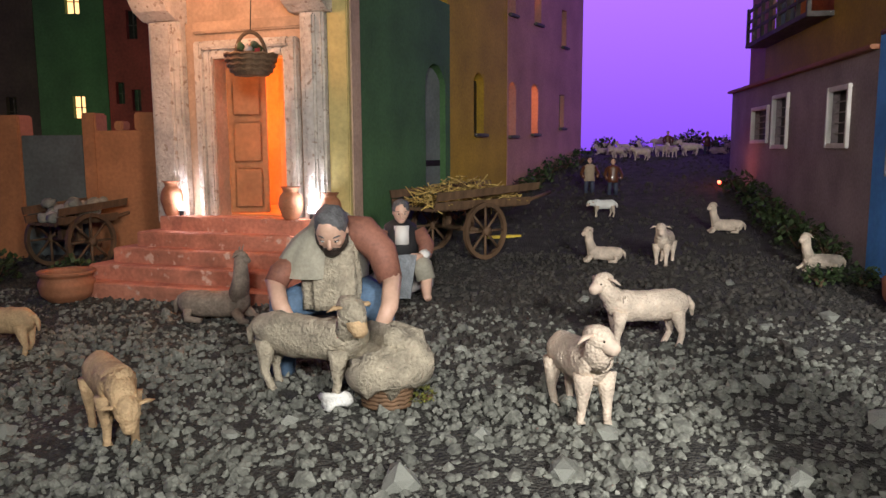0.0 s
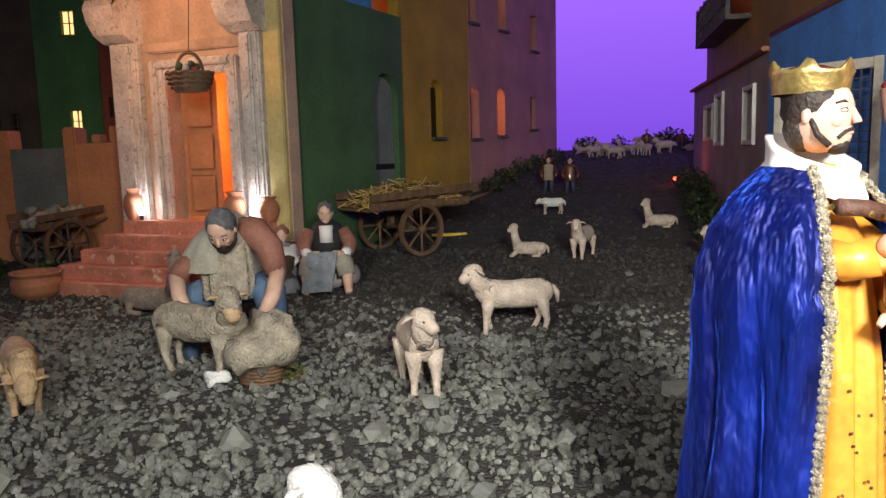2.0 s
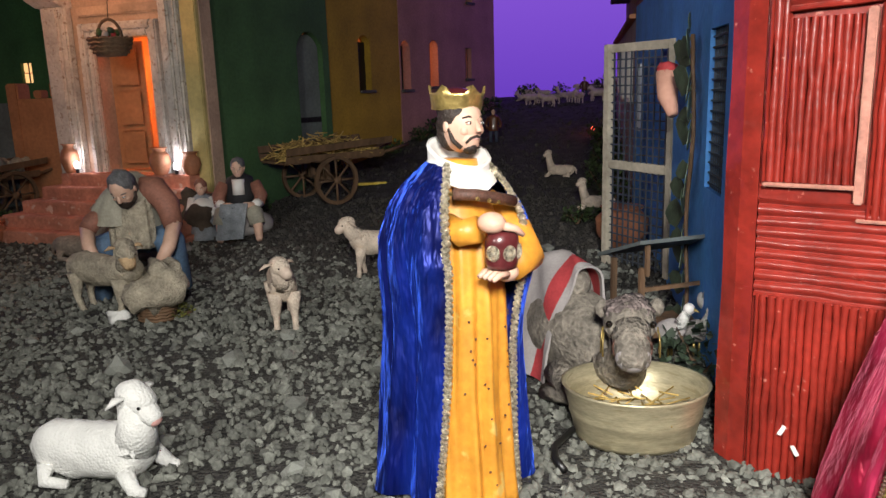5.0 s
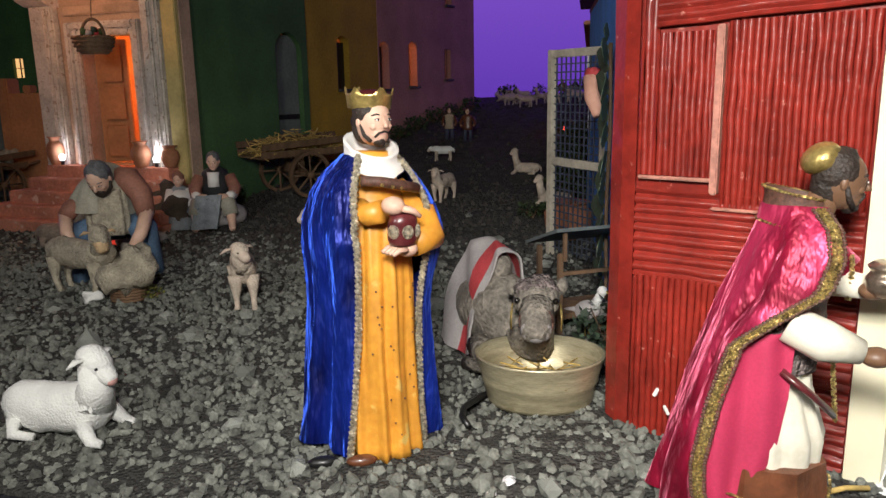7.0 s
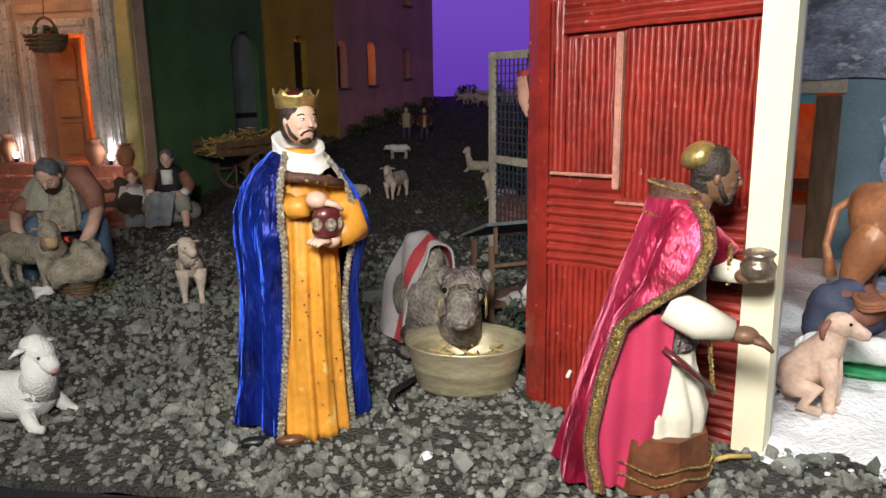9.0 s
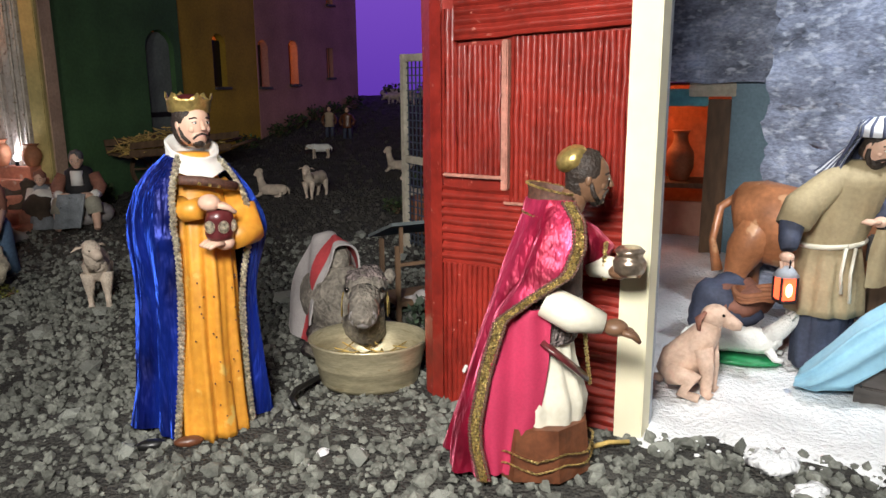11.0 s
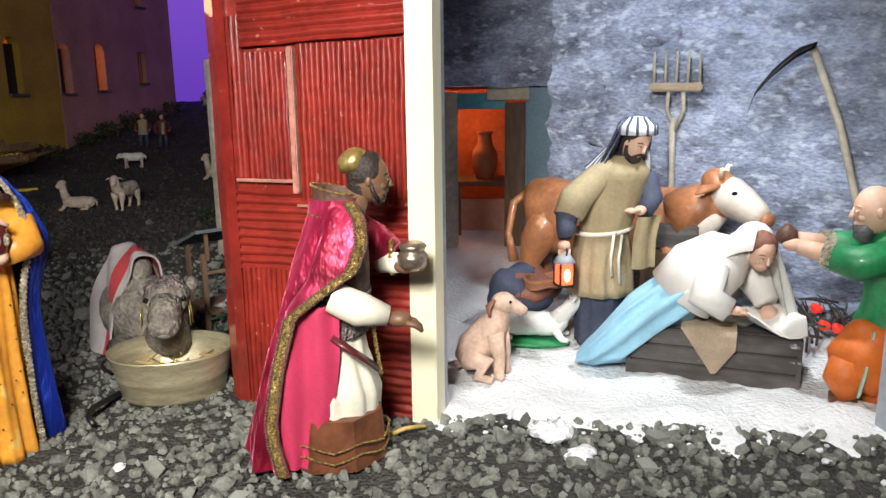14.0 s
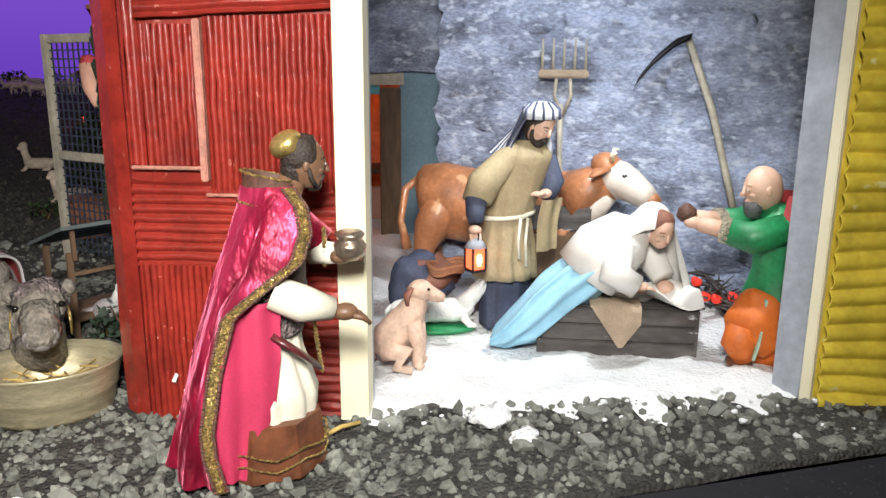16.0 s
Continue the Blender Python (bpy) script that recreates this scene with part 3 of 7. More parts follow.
part("back_wall", bm_box((0.02, 0.30, 0.0), (gC, 0.33, 1.0)), WARM_ROOM, terrace)
part("party_wall", bm_box((gA - 0.10, 0.035, 0.0), (gA - 0.085, 0.30, 0.62)), WARM_ROOM, terrace)
part("blue_upper_wall", bm_box((0.03, 0.06, 0.55), (vl - 0.03, 0.09, 1.0)), BLUE_WALL, terrace, "blue wall rising behind the green front", m=VM)
part("roof", bm_box((0.0, 0.035, 1.0), (gC, 0.33, 1.02)), BROWN_WALL, terrace)
for (a, b, z0, _, _), off in [(h, gB) for h in ph] + [((y0 - gA, y0 - gA + 0.056, 0.345, 0, 0), gA)]:
    part("window_sill", bm_box((off + a - 0.006, -0.010, z0 - 0.008), (off + b + 0.006, 0.001, z0), 0.002), DARK_WOOD, terrace, "dark sill")
leaf = part("green_door_leaf", bm_box((-(d1 - d0) * 0.86, 0, 0.11), (0, 0.006, 0.485), 0.001), SLATE_WALL, terrace, "grey-green plank door standing ajar", m=VM @ pose(d1 - 0.003, 0.012, 0, 0, 0, -14))
part("door_crossbar", bm_box((-(d1 - d0) * 0.8, -0.004, 0.27), (-0.004, 0, 0.283), 0.001), IRON, leaf)
# Near-black sheets added for the shade of the rooms behind two windows.
part("window_shutter", bm_box((y0 + 0.014, 0.024, 0.345), (y0 + 0.056, 0.028, 0.475)), DARK_PANE, terrace, "dark panel standing for the unlit room inside")
part("window_shutter", bm_box((gB + xs_used[0][0] + 0.012, 0.024, 0.343), (gB + xs_used[0][1], 0.028, 0.47)), DARK_PANE, terrace, "dark panel standing for the unlit room inside")
for k in range(3):
    part("window_bar", bm_box((along(0.392, 2.387) - 0.001 + 0.012 * (k - 1), 0.012, 0.372), (along(0.392, 2.387) + 0.001 + 0.012 * (k - 1), 0.014, 0.472)), DARK_WOOD, terrace)

# ---- courtyard wall and towers beside the doorway ----
CM = pose(-0.600, 1.655, 0, 0, 0, 174.3)
yard = thing("courtyard_wall", CM, "low orange plastered courtyard wall with stepped coping", "wall", kind="structure")
part("orange_section", bm_box((-0.06, -0.0, 0.0), (0.130, 0.03, 0.350)), ORANGE_WALL, yard)
part("merlon", bm_box((0.0, -0.002, 0.3505), (0.045, 0.032, 0.388), 0.003), ORANGE_WALL, yard)
part("merlon", bm_box((0.070, -0.002, 0.3505), (0.090, 0.032, 0.370), 0.003), ORANGE_WALL, yard)
part("pier", bm_box((0.130, -0.018, 0.0), (0.162, 0.034, 0.388), 0.004), ORANGE_WALL, yard)
part("slate_section", bm_box((0.162, 0.0, 0.0), (0.302, 0.03, 0.341), 0.002), SLATE_WALL, yard, "slate grey wall section")
part("pier", bm_box((0.302, -0.018, 0.0), (0.41, 0.034, 0.385), 0.004), ORANGE_WALL, yard)
part("far_section", bm_box((0.41, 0.0, 0.0), (1.0, 0.03, 0.368)), ORANGE_WALL, yard)

for nm, lab, material, x0, x1, wins in (("green_tower", "dark green tower with a small lit window", GREEN_WALL, -1.135, -0.938, [(0.095, 0.130, 0.40, 0.462), (0.09, 0.13, 0.69, 0.76)]),
                                        ("red_tower", "dark brick-red tower with small black windows", RED_TOWER, -0.936, -0.815, [(0.02, 0.045, 0.44, 0.50), (0.065, 0.09, 0.42, 0.48), (0.06, 0.09, 0.62, 0.70)]),
                                        ("brown_house", "dark brown house front", BROWN_WALL, -1.50, -1.137, [(0.20, 0.24, 0.42, 0.50), (0.27, 0.30, 0.38, 0.46)])):
    t = thing(nm, pose(x0, 2.2, 0), lab, "house")
    part("wall", wall_bm(x1 - x0, 1.1, 0.03, [(*w, False) for w in wins]), material, t)
    part("back_wall", bm_box((0, 0.16, 0), (x1 - x0, 0.18, 1.1)), material, t)
    part("side_wall", bm_box((x1 - x0 - 0.012, 0.031, 0), (x1 - x0, 0.159, 1.1)), material, t)
    for k, w in enumerate(wins):
        lit = nm == "green_tower"
        pane = part("window_pane", bm_box((w[0], 0.018, w[2]), (w[1], 0.02, w[3])), LIT_PANE if lit else DARK_PANE, t, "lit pane" if lit else "")
        part("glazing_bar", bm_box(((w[0] + w[1]) / 2 - 0.0012, 0.012, w[2]), ((w[0] + w[1]) / 2 + 0.0012, 0.0175, w[3])), DARK_WOOD, t)
        part("glazing_bar", bm_box((w[0], 0.0125, (w[2] + w[3]) / 2 - 0.0012), (w[1], 0.017, (w[2] + w[3]) / 2 + 0.0012)), DARK_WOOD, t)

# ---- grey house, ochre house with balcony, blue house ----
G0, G1 = Vector((0.689, 1.198)), Vector((0.830, 2.05))
GM = frame_of(G1, G0)
glen = (G1 - G0).length


grey = thing("grey_house", GM, "mauve-grey plastered house with three white-framed windows", "house")
gw = [(0.655, 0.748, 0.313, 0.408), (0.285, 0.392, 0.312, 0.418), (0.095, 0.235, 0.325, 0.400)]
part("wall", wall_bm(glen + 0.16, 0.460, 0.025, [(w[0] + 0.16, w[1] + 0.16, w[2], w[3], False) for w in gw]), GREY_WALL, grey, m=pose(-0.16, 0, 0))
for w in gw:
    wf = part("window_frame", bm_box((w[0] - 0.008, -0.006, w[2] - 0.008), (w[0] + 0.001, 0.004, w[3] + 0.008), 0.001), WHITE_CLOTH, grey, "white painted window frame")
    part("frame_side", bm_box((w[1] - 0.001, -0.006, w[2] - 0.008), (w[1] + 0.008, 0.004, w[3] + 0.008), 0.001), WHITE_CLOTH, wf)
    part("frame_top", bm_box((w[0] + 0.001, -0.0055, w[3] - 0.001), (w[1] - 0.001, 0.004, w[3] + 0.008), 0.001), WHITE_CLOTH, wf)
    part("frame_bottom", bm_box((w[0] + 0.001, -0.0055, w[2] - 0.008), (w[1] - 0.001, 0.004, w[2] + 0.001), 0.001), WHITE_CLOTH, wf)
    part("window_pane", bm_box((w[0], 0.016, w[2]), (w[1], 0.018, w[3])), DARK_PANE, grey)
    for k in range(1, 5):
        z = w[2] + (w[3] - w[2]) * k / 5
        part("window_bar", bm_box((w[0], 0.008, z - 0.0012), (w[1], 0.010, z + 0.0012)), GREY_CLOTH, grey)
part("roof", bm_box((-0.165, -0.014, 0.4605), (glen - 0.004, 0.10, 0.468), 0.002), TERRACOTTA, grey, "thin red-brown roof edge")
part("end_wall", bm_box((-0.16, 0.026, 0.0), (-0.14, 0.20, 0.46)), GREY_WALL, grey)

upper = thing("balcony_house", GM, "tall ochre house rising behind the grey one with a dark balcony", "house")
part("corner_wall", bm_box((-0.055, 0.02, 0.469), (0.10, 0.04, 1.1)), PINK_WALL, upper, "dusty pink corner of the tall house")
part("recess_wall", bm_box((0.10, 0.12, 0.469), (0.58, 0.13, 1.1)), RUST_ROOM, upper, "warm lit brick wall behind the balcony")
part("lower_wall", bm_box((0.10, 0.02, 0.469), (0.58, 0.04, 0.556)), YELLOW_WALL, upper)
part("room_side", bm_box((0.10, 0.041, 0.469), (0.115, 0.119, 1.1)), RUST_ROOM, upper)
part("ochre_wall", bm_box((0.58, 0.02, 0.469), (glen + 0.60, 0.04, 1.1)), YELLOW_WALL, upper, "ochre plastered upper wall")
balcony = part("balcony_floor", bm_box((0.10, -0.030, 0.556), (0.585, 0.119, 0.566), 0.001), DARK_WOOD, upper, "dark wooden balcony")
for z in (0.592, 0.616, 0.642):
    part("rail", bm_box((0.10, -0.028, z), (0.585, -0.023, z + 0.006)), DARK_WOOD, balcony)
for k in range(8):
    part("post", bm_box((0.10 + 0.068 * k, -0.0295, 0.566), (0.107 + 0.068 * k, -0.0215, 0.652)), DARK_WOOD, balcony)
s = Sculpt()
s.robe([(0, 0, 0, 0.020, 0.016, 1), (0.04, 0, 0, 0.016, 0.013, 1), (0.075, 0, 0, 0.012, 0.016, 0.3), (0.085, 0, 0, 0.005, 0.006, 0)], DARK_BLUE_CLOTH, 20, 5, 0.05)
s.ball((0, 0, 0.097), (0.011, 0.010, 0.014), HAIR)
s.tube([(0, 0.014, 0.07), (0.02, 0.016, 0.05), (0.03, 0.01, 0.06)], 0.005, DARK_BLUE_CLOTH)
s.make("balcony_figurine", GM @ pose(0.30, 0.012, 0.5665, 0, 0, -90), "small dark clothed figurine standing on the balcony", "figurine")

B0, B1 = Vector((0.593, 0.345)), Vector((0.687, 1.196))
BM = frame_of(B1, B0)
blen = (B1 - B0).length
blue = thing("blue_house", BM, "bright blue plastered house with a sloping top edge", "house")
bw = [(0.662, 0.739, 0.240, 0.397), (0.046, 0.104, 0.262, 0.377)]
part("wall", wall_bm(blen, 0.480, 0.025, [(*w, False) for w in bw]), BLUE_WALL, blue)
part("window_pane", bm_box((bw[0][0], 0.015, bw[0][2]), (bw[0][1], 0.018, bw[0][3])), SLATE_WALL, blue)
part("window_pane", bm_box((bw[1][0], 0.015, bw[1][2]), (bw[1][1], 0.018, bw[1][3])), DARK_PANE, blue, "black window pane")
for x in (bw[1][0], bw[1][1] - 0.005):
    part("window_frame", bm_box((x, -0.003, bw[1][2]), (x + 0.005, 0.006, bw[1][3]), 0.001), GREY_POST, blue)
for z in (bw[1][2], bw[1][3] - 0.005):
    part("window_frame", bm_box((bw[1][0] + 0.0055, -0.003, z), (bw[1][1] - 0.0055, 0.006, z + 0.005), 0.001), GREY_POST, blue)
# Self-glowing red blob stands in for the red glow in this pane.
s = Sculpt()
s.ball((0.086, 0.010, 0.278), (0.010, 0.003, 0.014), EMBER, (0, 0, 0), 14, 9, 0.006, 130)
s.make("window_flower", None, "red glowing blob in the dark window", "", parent=blue)
for k in range(8):
    x = bw[0][0] + 0.0096 * k + 0.005
    part("window_bar", bm_box((x - 0.0008, 0.004, bw[0][2]), (x + 0.0008, 0.0056, bw[0][3])), WIRE, blue)
for k in range(15):
    z = bw[0][2] + 0.0103 * k + 0.005
    part("window_bar", bm_box((bw[0][0], 0.0025, z - 0.0008), (bw[0][1], 0.0038, z + 0.0008)), WIRE, blue)
s = Sculpt()
s.tube([(0, 0.004, 0.484), (blen * 0.5, 0.003, 0.486), (blen, 0.004, 0.484)], 0.006, TERRACOTTA, 8)
s.make("roof_edge", None, "thin red-brown roof edge", "", parent=blue)

# wire gate standing open from the blue wall
gate = thing("wire_gate", frame_of((0.577, 0.868), (0.640, 0.748)), "weathered wooden gate frame with dark wire mesh, standing open", "gate")
gl = 0.136
zb = gz(0.577, 0.868)
part("outer_post", bm_box((-0.006, -0.005, zb - 0.004), (0.006, 0.005, 0.400), 0.001), PALE_WOOD, gate)
part("inner_post", bm_box((gl - 0.011, -0.005, 0.086), (gl, 0.005, 0.400), 0.001), PALE_WOOD, gate)
part("top_rail", bm_box((0.006, -0.0045, 0.388), (gl - 0.011, 0.0045, 0.3995), 0.001), PALE_WOOD, gate)
part("middle_rail", bm_box((0.006, -0.0045, 0.226), (gl - 0.011, 0.0045, 0.238), 0.001), PALE_WOOD, gate)
for k in range(10):
    x = 0.014 + 0.0118 * k
    part("mesh_wire", bm_box((x - 0.0009, -0.0018, 0.09), (x + 0.0009, 0.0, 0.39)), WIRE, gate)
for k in range(25):
    z = 0.095 + 0.0118 * k
    part("mesh_wire", bm_box((0.004, 0.0, z - 0.0009), (gl - 0.008, 0.0018, z + 0.0009)), WIRE, gate)

# ---- stable ----
R0, R1 = Vector((0.582, 0.315)), Vector((0.727, 0.211))
RM = frame_of(R0, R1)
rl = (R1 - R0).length
red = thing("stable_wall", RM, "glossy red wall patched with ribbed card sheets", "wall", kind="structure")
part("backing", bm_box((0, 0.004, 0.03), (rl + 0.004, 0.022, 0.75)), RED, red)
s = Sculpt()
s.loft([[(0.001, 0.0, z), (-0.013, 0.004, z), (-0.026 + 0.0006 * math.sin(z * 40), 0.012, z), (-0.024, 0.03, z), (0.0, 0.03, z)] for z in [0.03 + 0.03 * k for k in range(25)]], RED)
s.make("corner_board", None, "red folded corner board", "", smooth=False, parent=red)


def ribbed(x0, x1, z0, z1, pitch, upright, y=0.0, skew=0.0, depth=0.0042):
    """A sheet of ribbed card with its edges showing; skew lifts the right end."""
    s = Sculpt()
    w, h = x1 - x0, z1 - z0
    run, other = (w, h) if upright else (h, w)
    n = max(2, int(run / pitch)) * 6
    lines = []
    for o in range(9):
        ln = []
        for k in range(n + 1):
            t = k / n
            u, v = (t, o / 8) if upright else (o / 8, t)
            dep = depth * (0.5 + 0.5 * math.cos(2 * math.pi * run * t / pitch)) * (0.85 + 0.3 * noise.noise((u * w * 30, v * h * 30, x0 * 50)))
            edge = 0.0014 * noise.noise((u * 11, v * 9, z0 * 40))
            ln.append((x0 + u * w + (edge if upright else 0), y - 0.001 - dep, z0 + v * h + skew * u + (0 if upright else edge)))
        lines.append(ln)
    if not upright:
        lines = [list(r) for r in lines]
    s.shell(lines, RED, 0.0012 if upright else -0.0012)
    return s.make("ribbed_sheet", None, "red ribbed card sheet", "", parent=red)


ribbed(0.016, rl - 0.002, 0.392, 0.62, 0.0082, False, 0.002, 0.008)
ribbed(0.003, 0.016, 0.275, 0.420, 0.0052, True, 0.003)
ribbed(0.016, 0.062, 0.275, 0.388, 0.0052, True, 0.002)
ribbed(0.072, rl - 0.003, 0.252, 0.394, 0.0052, True, 0.0025, 0.002)
ribbed(0.002, rl - 0.004, 0.188, 0.262, 0.0082, False, 0.0035)
ribbed(0.004, 0.112, 0.046, 0.190, 0.0055, True, 0.002)
ribbed(0.112, rl - 0.003, 0.036, 0.186, 0.0085, False, 0.003)
part("batten", bm_box((0.064, -0.005, 0.262), (0.070, 0.003, 0.392), 0.001), SCRAPE, red, "scraped pale batten")
part("torn_edge", bm_box((0.004, -0.004, 0.2715), (0.066, 0.0, 0.2745), 0.001), SCRAPE, red)
part("torn_edge", bm_box((0.066, -0.004, 0.2495), (0.12, 0.0, 0.252), 0.001), SCRAPE, red)
part("side_return", bm_box((-0.024, 0.031, 0.03), (-0.012, 0.46, 0.75)), RED, red)

SM = frame_of((0.727, 0.211), (0.746, 0.196))
post = thing("stable_post", SM, "cream painted wooden corner post of the stable", "post")
part("front_face", bm_box((0.0, -0.012, 0.036), (0.0245, 0.010, 0.75), 0.001), CREAM, post)
part("inner_face", bm_box((0.003, 0.010, 0.036), (0.0235, 0.020, 0.75), 0.001), GREY_POST, post, "grey painted back of the post")

EM = frame_of((1.079, 0.034), (1.085, -0.004))
post = thing("stable_post", EM, "grey painted wooden post with a cream front strip", "post")
part("grey_board", bm_box((0.0, 0.0, 0.04), (0.026, 0.012, 0.75), 0.001), GREY_POST, post)
part("cream_strip", bm_box((0.0265, -0.002, 0.036), (0.036, 0.016, 0.75), 0.001), CREAM, post)
Y0, Y1 = Vector((1.086, -0.004)), Vector((1.40, -0.178))
yel = thing("yellow_wall", frame_of(Y0, Y1), "yellow wall of ribbed painted card", "wall", kind="structure")
part("backing", bm_box((0, 0.004, 0.0), ((Y1 - Y0).length, 0.02, 0.75)), YELLOW_SHEET, yel)
s = Sculpt()
ly = (Y1 - Y0).length
s.shell([[(ly * a / 14, -0.002 - 0.006 * abs(math.sin(math.pi * z / 0.0165 + 0.9 * noise.noise((a * 0.3, z * 9, 2)))) + 0.003 * noise.noise((a * 0.6, z * 20, 0)), 0.025 + z) for z in [0.0021 * k for k in range(330)]] for a in range(15)], YELLOW_SHEET, -0.001)
s.make("ribbed_sheet", None, "yellow ribbed card", "", parent=yel)

# painted rock wall at the back
K0, K1 = Vector((1.003, 0.499)), Vector((1.42, 0.100))
KM = frame_of(K0, K1)
lk = (K1 - K0).length
s = Sculpt()
s.shell([[(lk * a / 90, 0.008 * noise.noise((a * 0.10, b * 0.14, 5)) + 0.0032 * noise.noise((a * 0.35, b * 0.45, 9)) + 0.0022 * noise.noise((a * 0.9, b * 1.1, 2)), 0.04 + 0.72 * b / 110) for b in range(111)] for a in range(91)], ROCK, -0.02)
s.make("rock_wall", KM, "rough rock wall sponged in blue, grey and white", "wall", kind="structure")
ob = part("stable_ceiling", bm_box((0.45, -0.02, 0.75), (1.5, 0.95, 0.77)), BROWN_WALL, None)
tagged(ob, "dark board roof over the stable", "ceiling", kind="structure")

# doorway at the back of the stable
NM = frame_of((0.937, 0.739), (1.12, 0.660))
niche = thing("back_doorway", NM, "timber doorway to a small rust-red room with a jar", "doorway")
part("left_jamb", bm_box((-0.012, -0.004, 0.07), (0.012, 0.012, 0.345), 0.001), PALE_WOOD, niche)
part("lintel", bm_box((0.012, -0.002, 0.318), (0.088, 0.012, 0.343), 0.001), TURQUOISE, niche, "turquoise lintel")
part("brown_jamb", bm_box((0.088, -0.010, 0.075), (0.120, 0.008, 0.328), 0.001), WOOD, niche, "brown plank post")
part("board", bm_box((0.120, -0.002, 0.07), (0.205, 0.008, 0.356), 0.001), GREY_BLUE_PANEL, niche, "slate blue textured board")
part("lintel_cap", bm_box((0.06, -0.008, 0.332), (0.125, -0.002, 0.352), 0.001), PALE_WOOD, niche)
s = Sculpt()
s.shell([[(-0.20 + 0.46 * a / 40, -0.004 + 0.010 * noise.noise((a * 0.2, b * 0.25, 7)), 0.353 + 0.41 * b / 34) for b in range(35)] for a in range(41)], ROCK, -0.012)
s.make("rock_face", None, "sponged rock above the doorway", "", parent=niche)
part("back_wall", bm_box((-0.06, 0.17, 0.05), (0.22, 0.18, 0.348)), RUST_ROOM, niche)
part("side_wall", bm_box((-0.07, 0.013, 0.05), (-0.06, 0.18, 0.348)), RUST_ROOM, niche)
part("side_wall", bm_box((0.21, 0.013, 0.05), (0.22, 0.17, 0.348)), RUST_ROOM, niche)
part("room_top", bm_box((-0.07, 0.013, 0.3485), (0.22, 0.18, 0.352)), RUST_ROOM, niche)
part("floor", bm_box((-0.06, 0.0125, 0.05), (0.21, 0.17, 0.090)), SALMON, niche)
part("bench_front", bm_box((-0.05, 0.09, 0.0905), (0.20, 0.10, 0.160), 0.001), SALMON, niche, "salmon plastered bench")
part("table_top", bm_box((0.0, 0.05, 0.188), (0.11, 0.14, 0.196), 0.001), WOOD, niche, "brown table")
for x in (0.008, 0.10):
    part("table_leg", bm_box((x - 0.005, 0.055, 0.0905), (x + 0.005, 0.065, 0.188)), WOOD, niche)

# powdery white floor
s = Sculpt()
D = (R1 - R0).normalized()
F0, F1 = Vector((0.735, 0.195)), Vector((1.10, 0.0))
rows = []
for a in range(70):
    row = []
    for b in range(60):
        u, v = a / 69, b / 59
        p = F0 + (F1 - F0) * (u * 1.02 - 0.5 * v * (1 - u))
        out = Vector((0.47, 0.88)) * (v * 0.72 - 0.028 + 0.030 * noise.noise((u * 9, 0, 4)) + 0.014 * noise.noise((u * 31, 0, 8)))
        q = p + out
        hgt = 0.010 * min(1, v * 14) + 0.006 * noise.noise((q.x * 22, q.y * 22, 0)) + 0.003 * noise.noise((q.x * 70, q.y * 70, 0))
        row.append((q.x, q.y, gz(q.x, q.y) - 0.004 + hgt))
    rows.append(row)
s.loft(rows, SNOW, closed=False)
s.make("stable_floor", pose(0, 0, 0), "white plaster powder strewn over the stable floor", "floor", kind="structure")


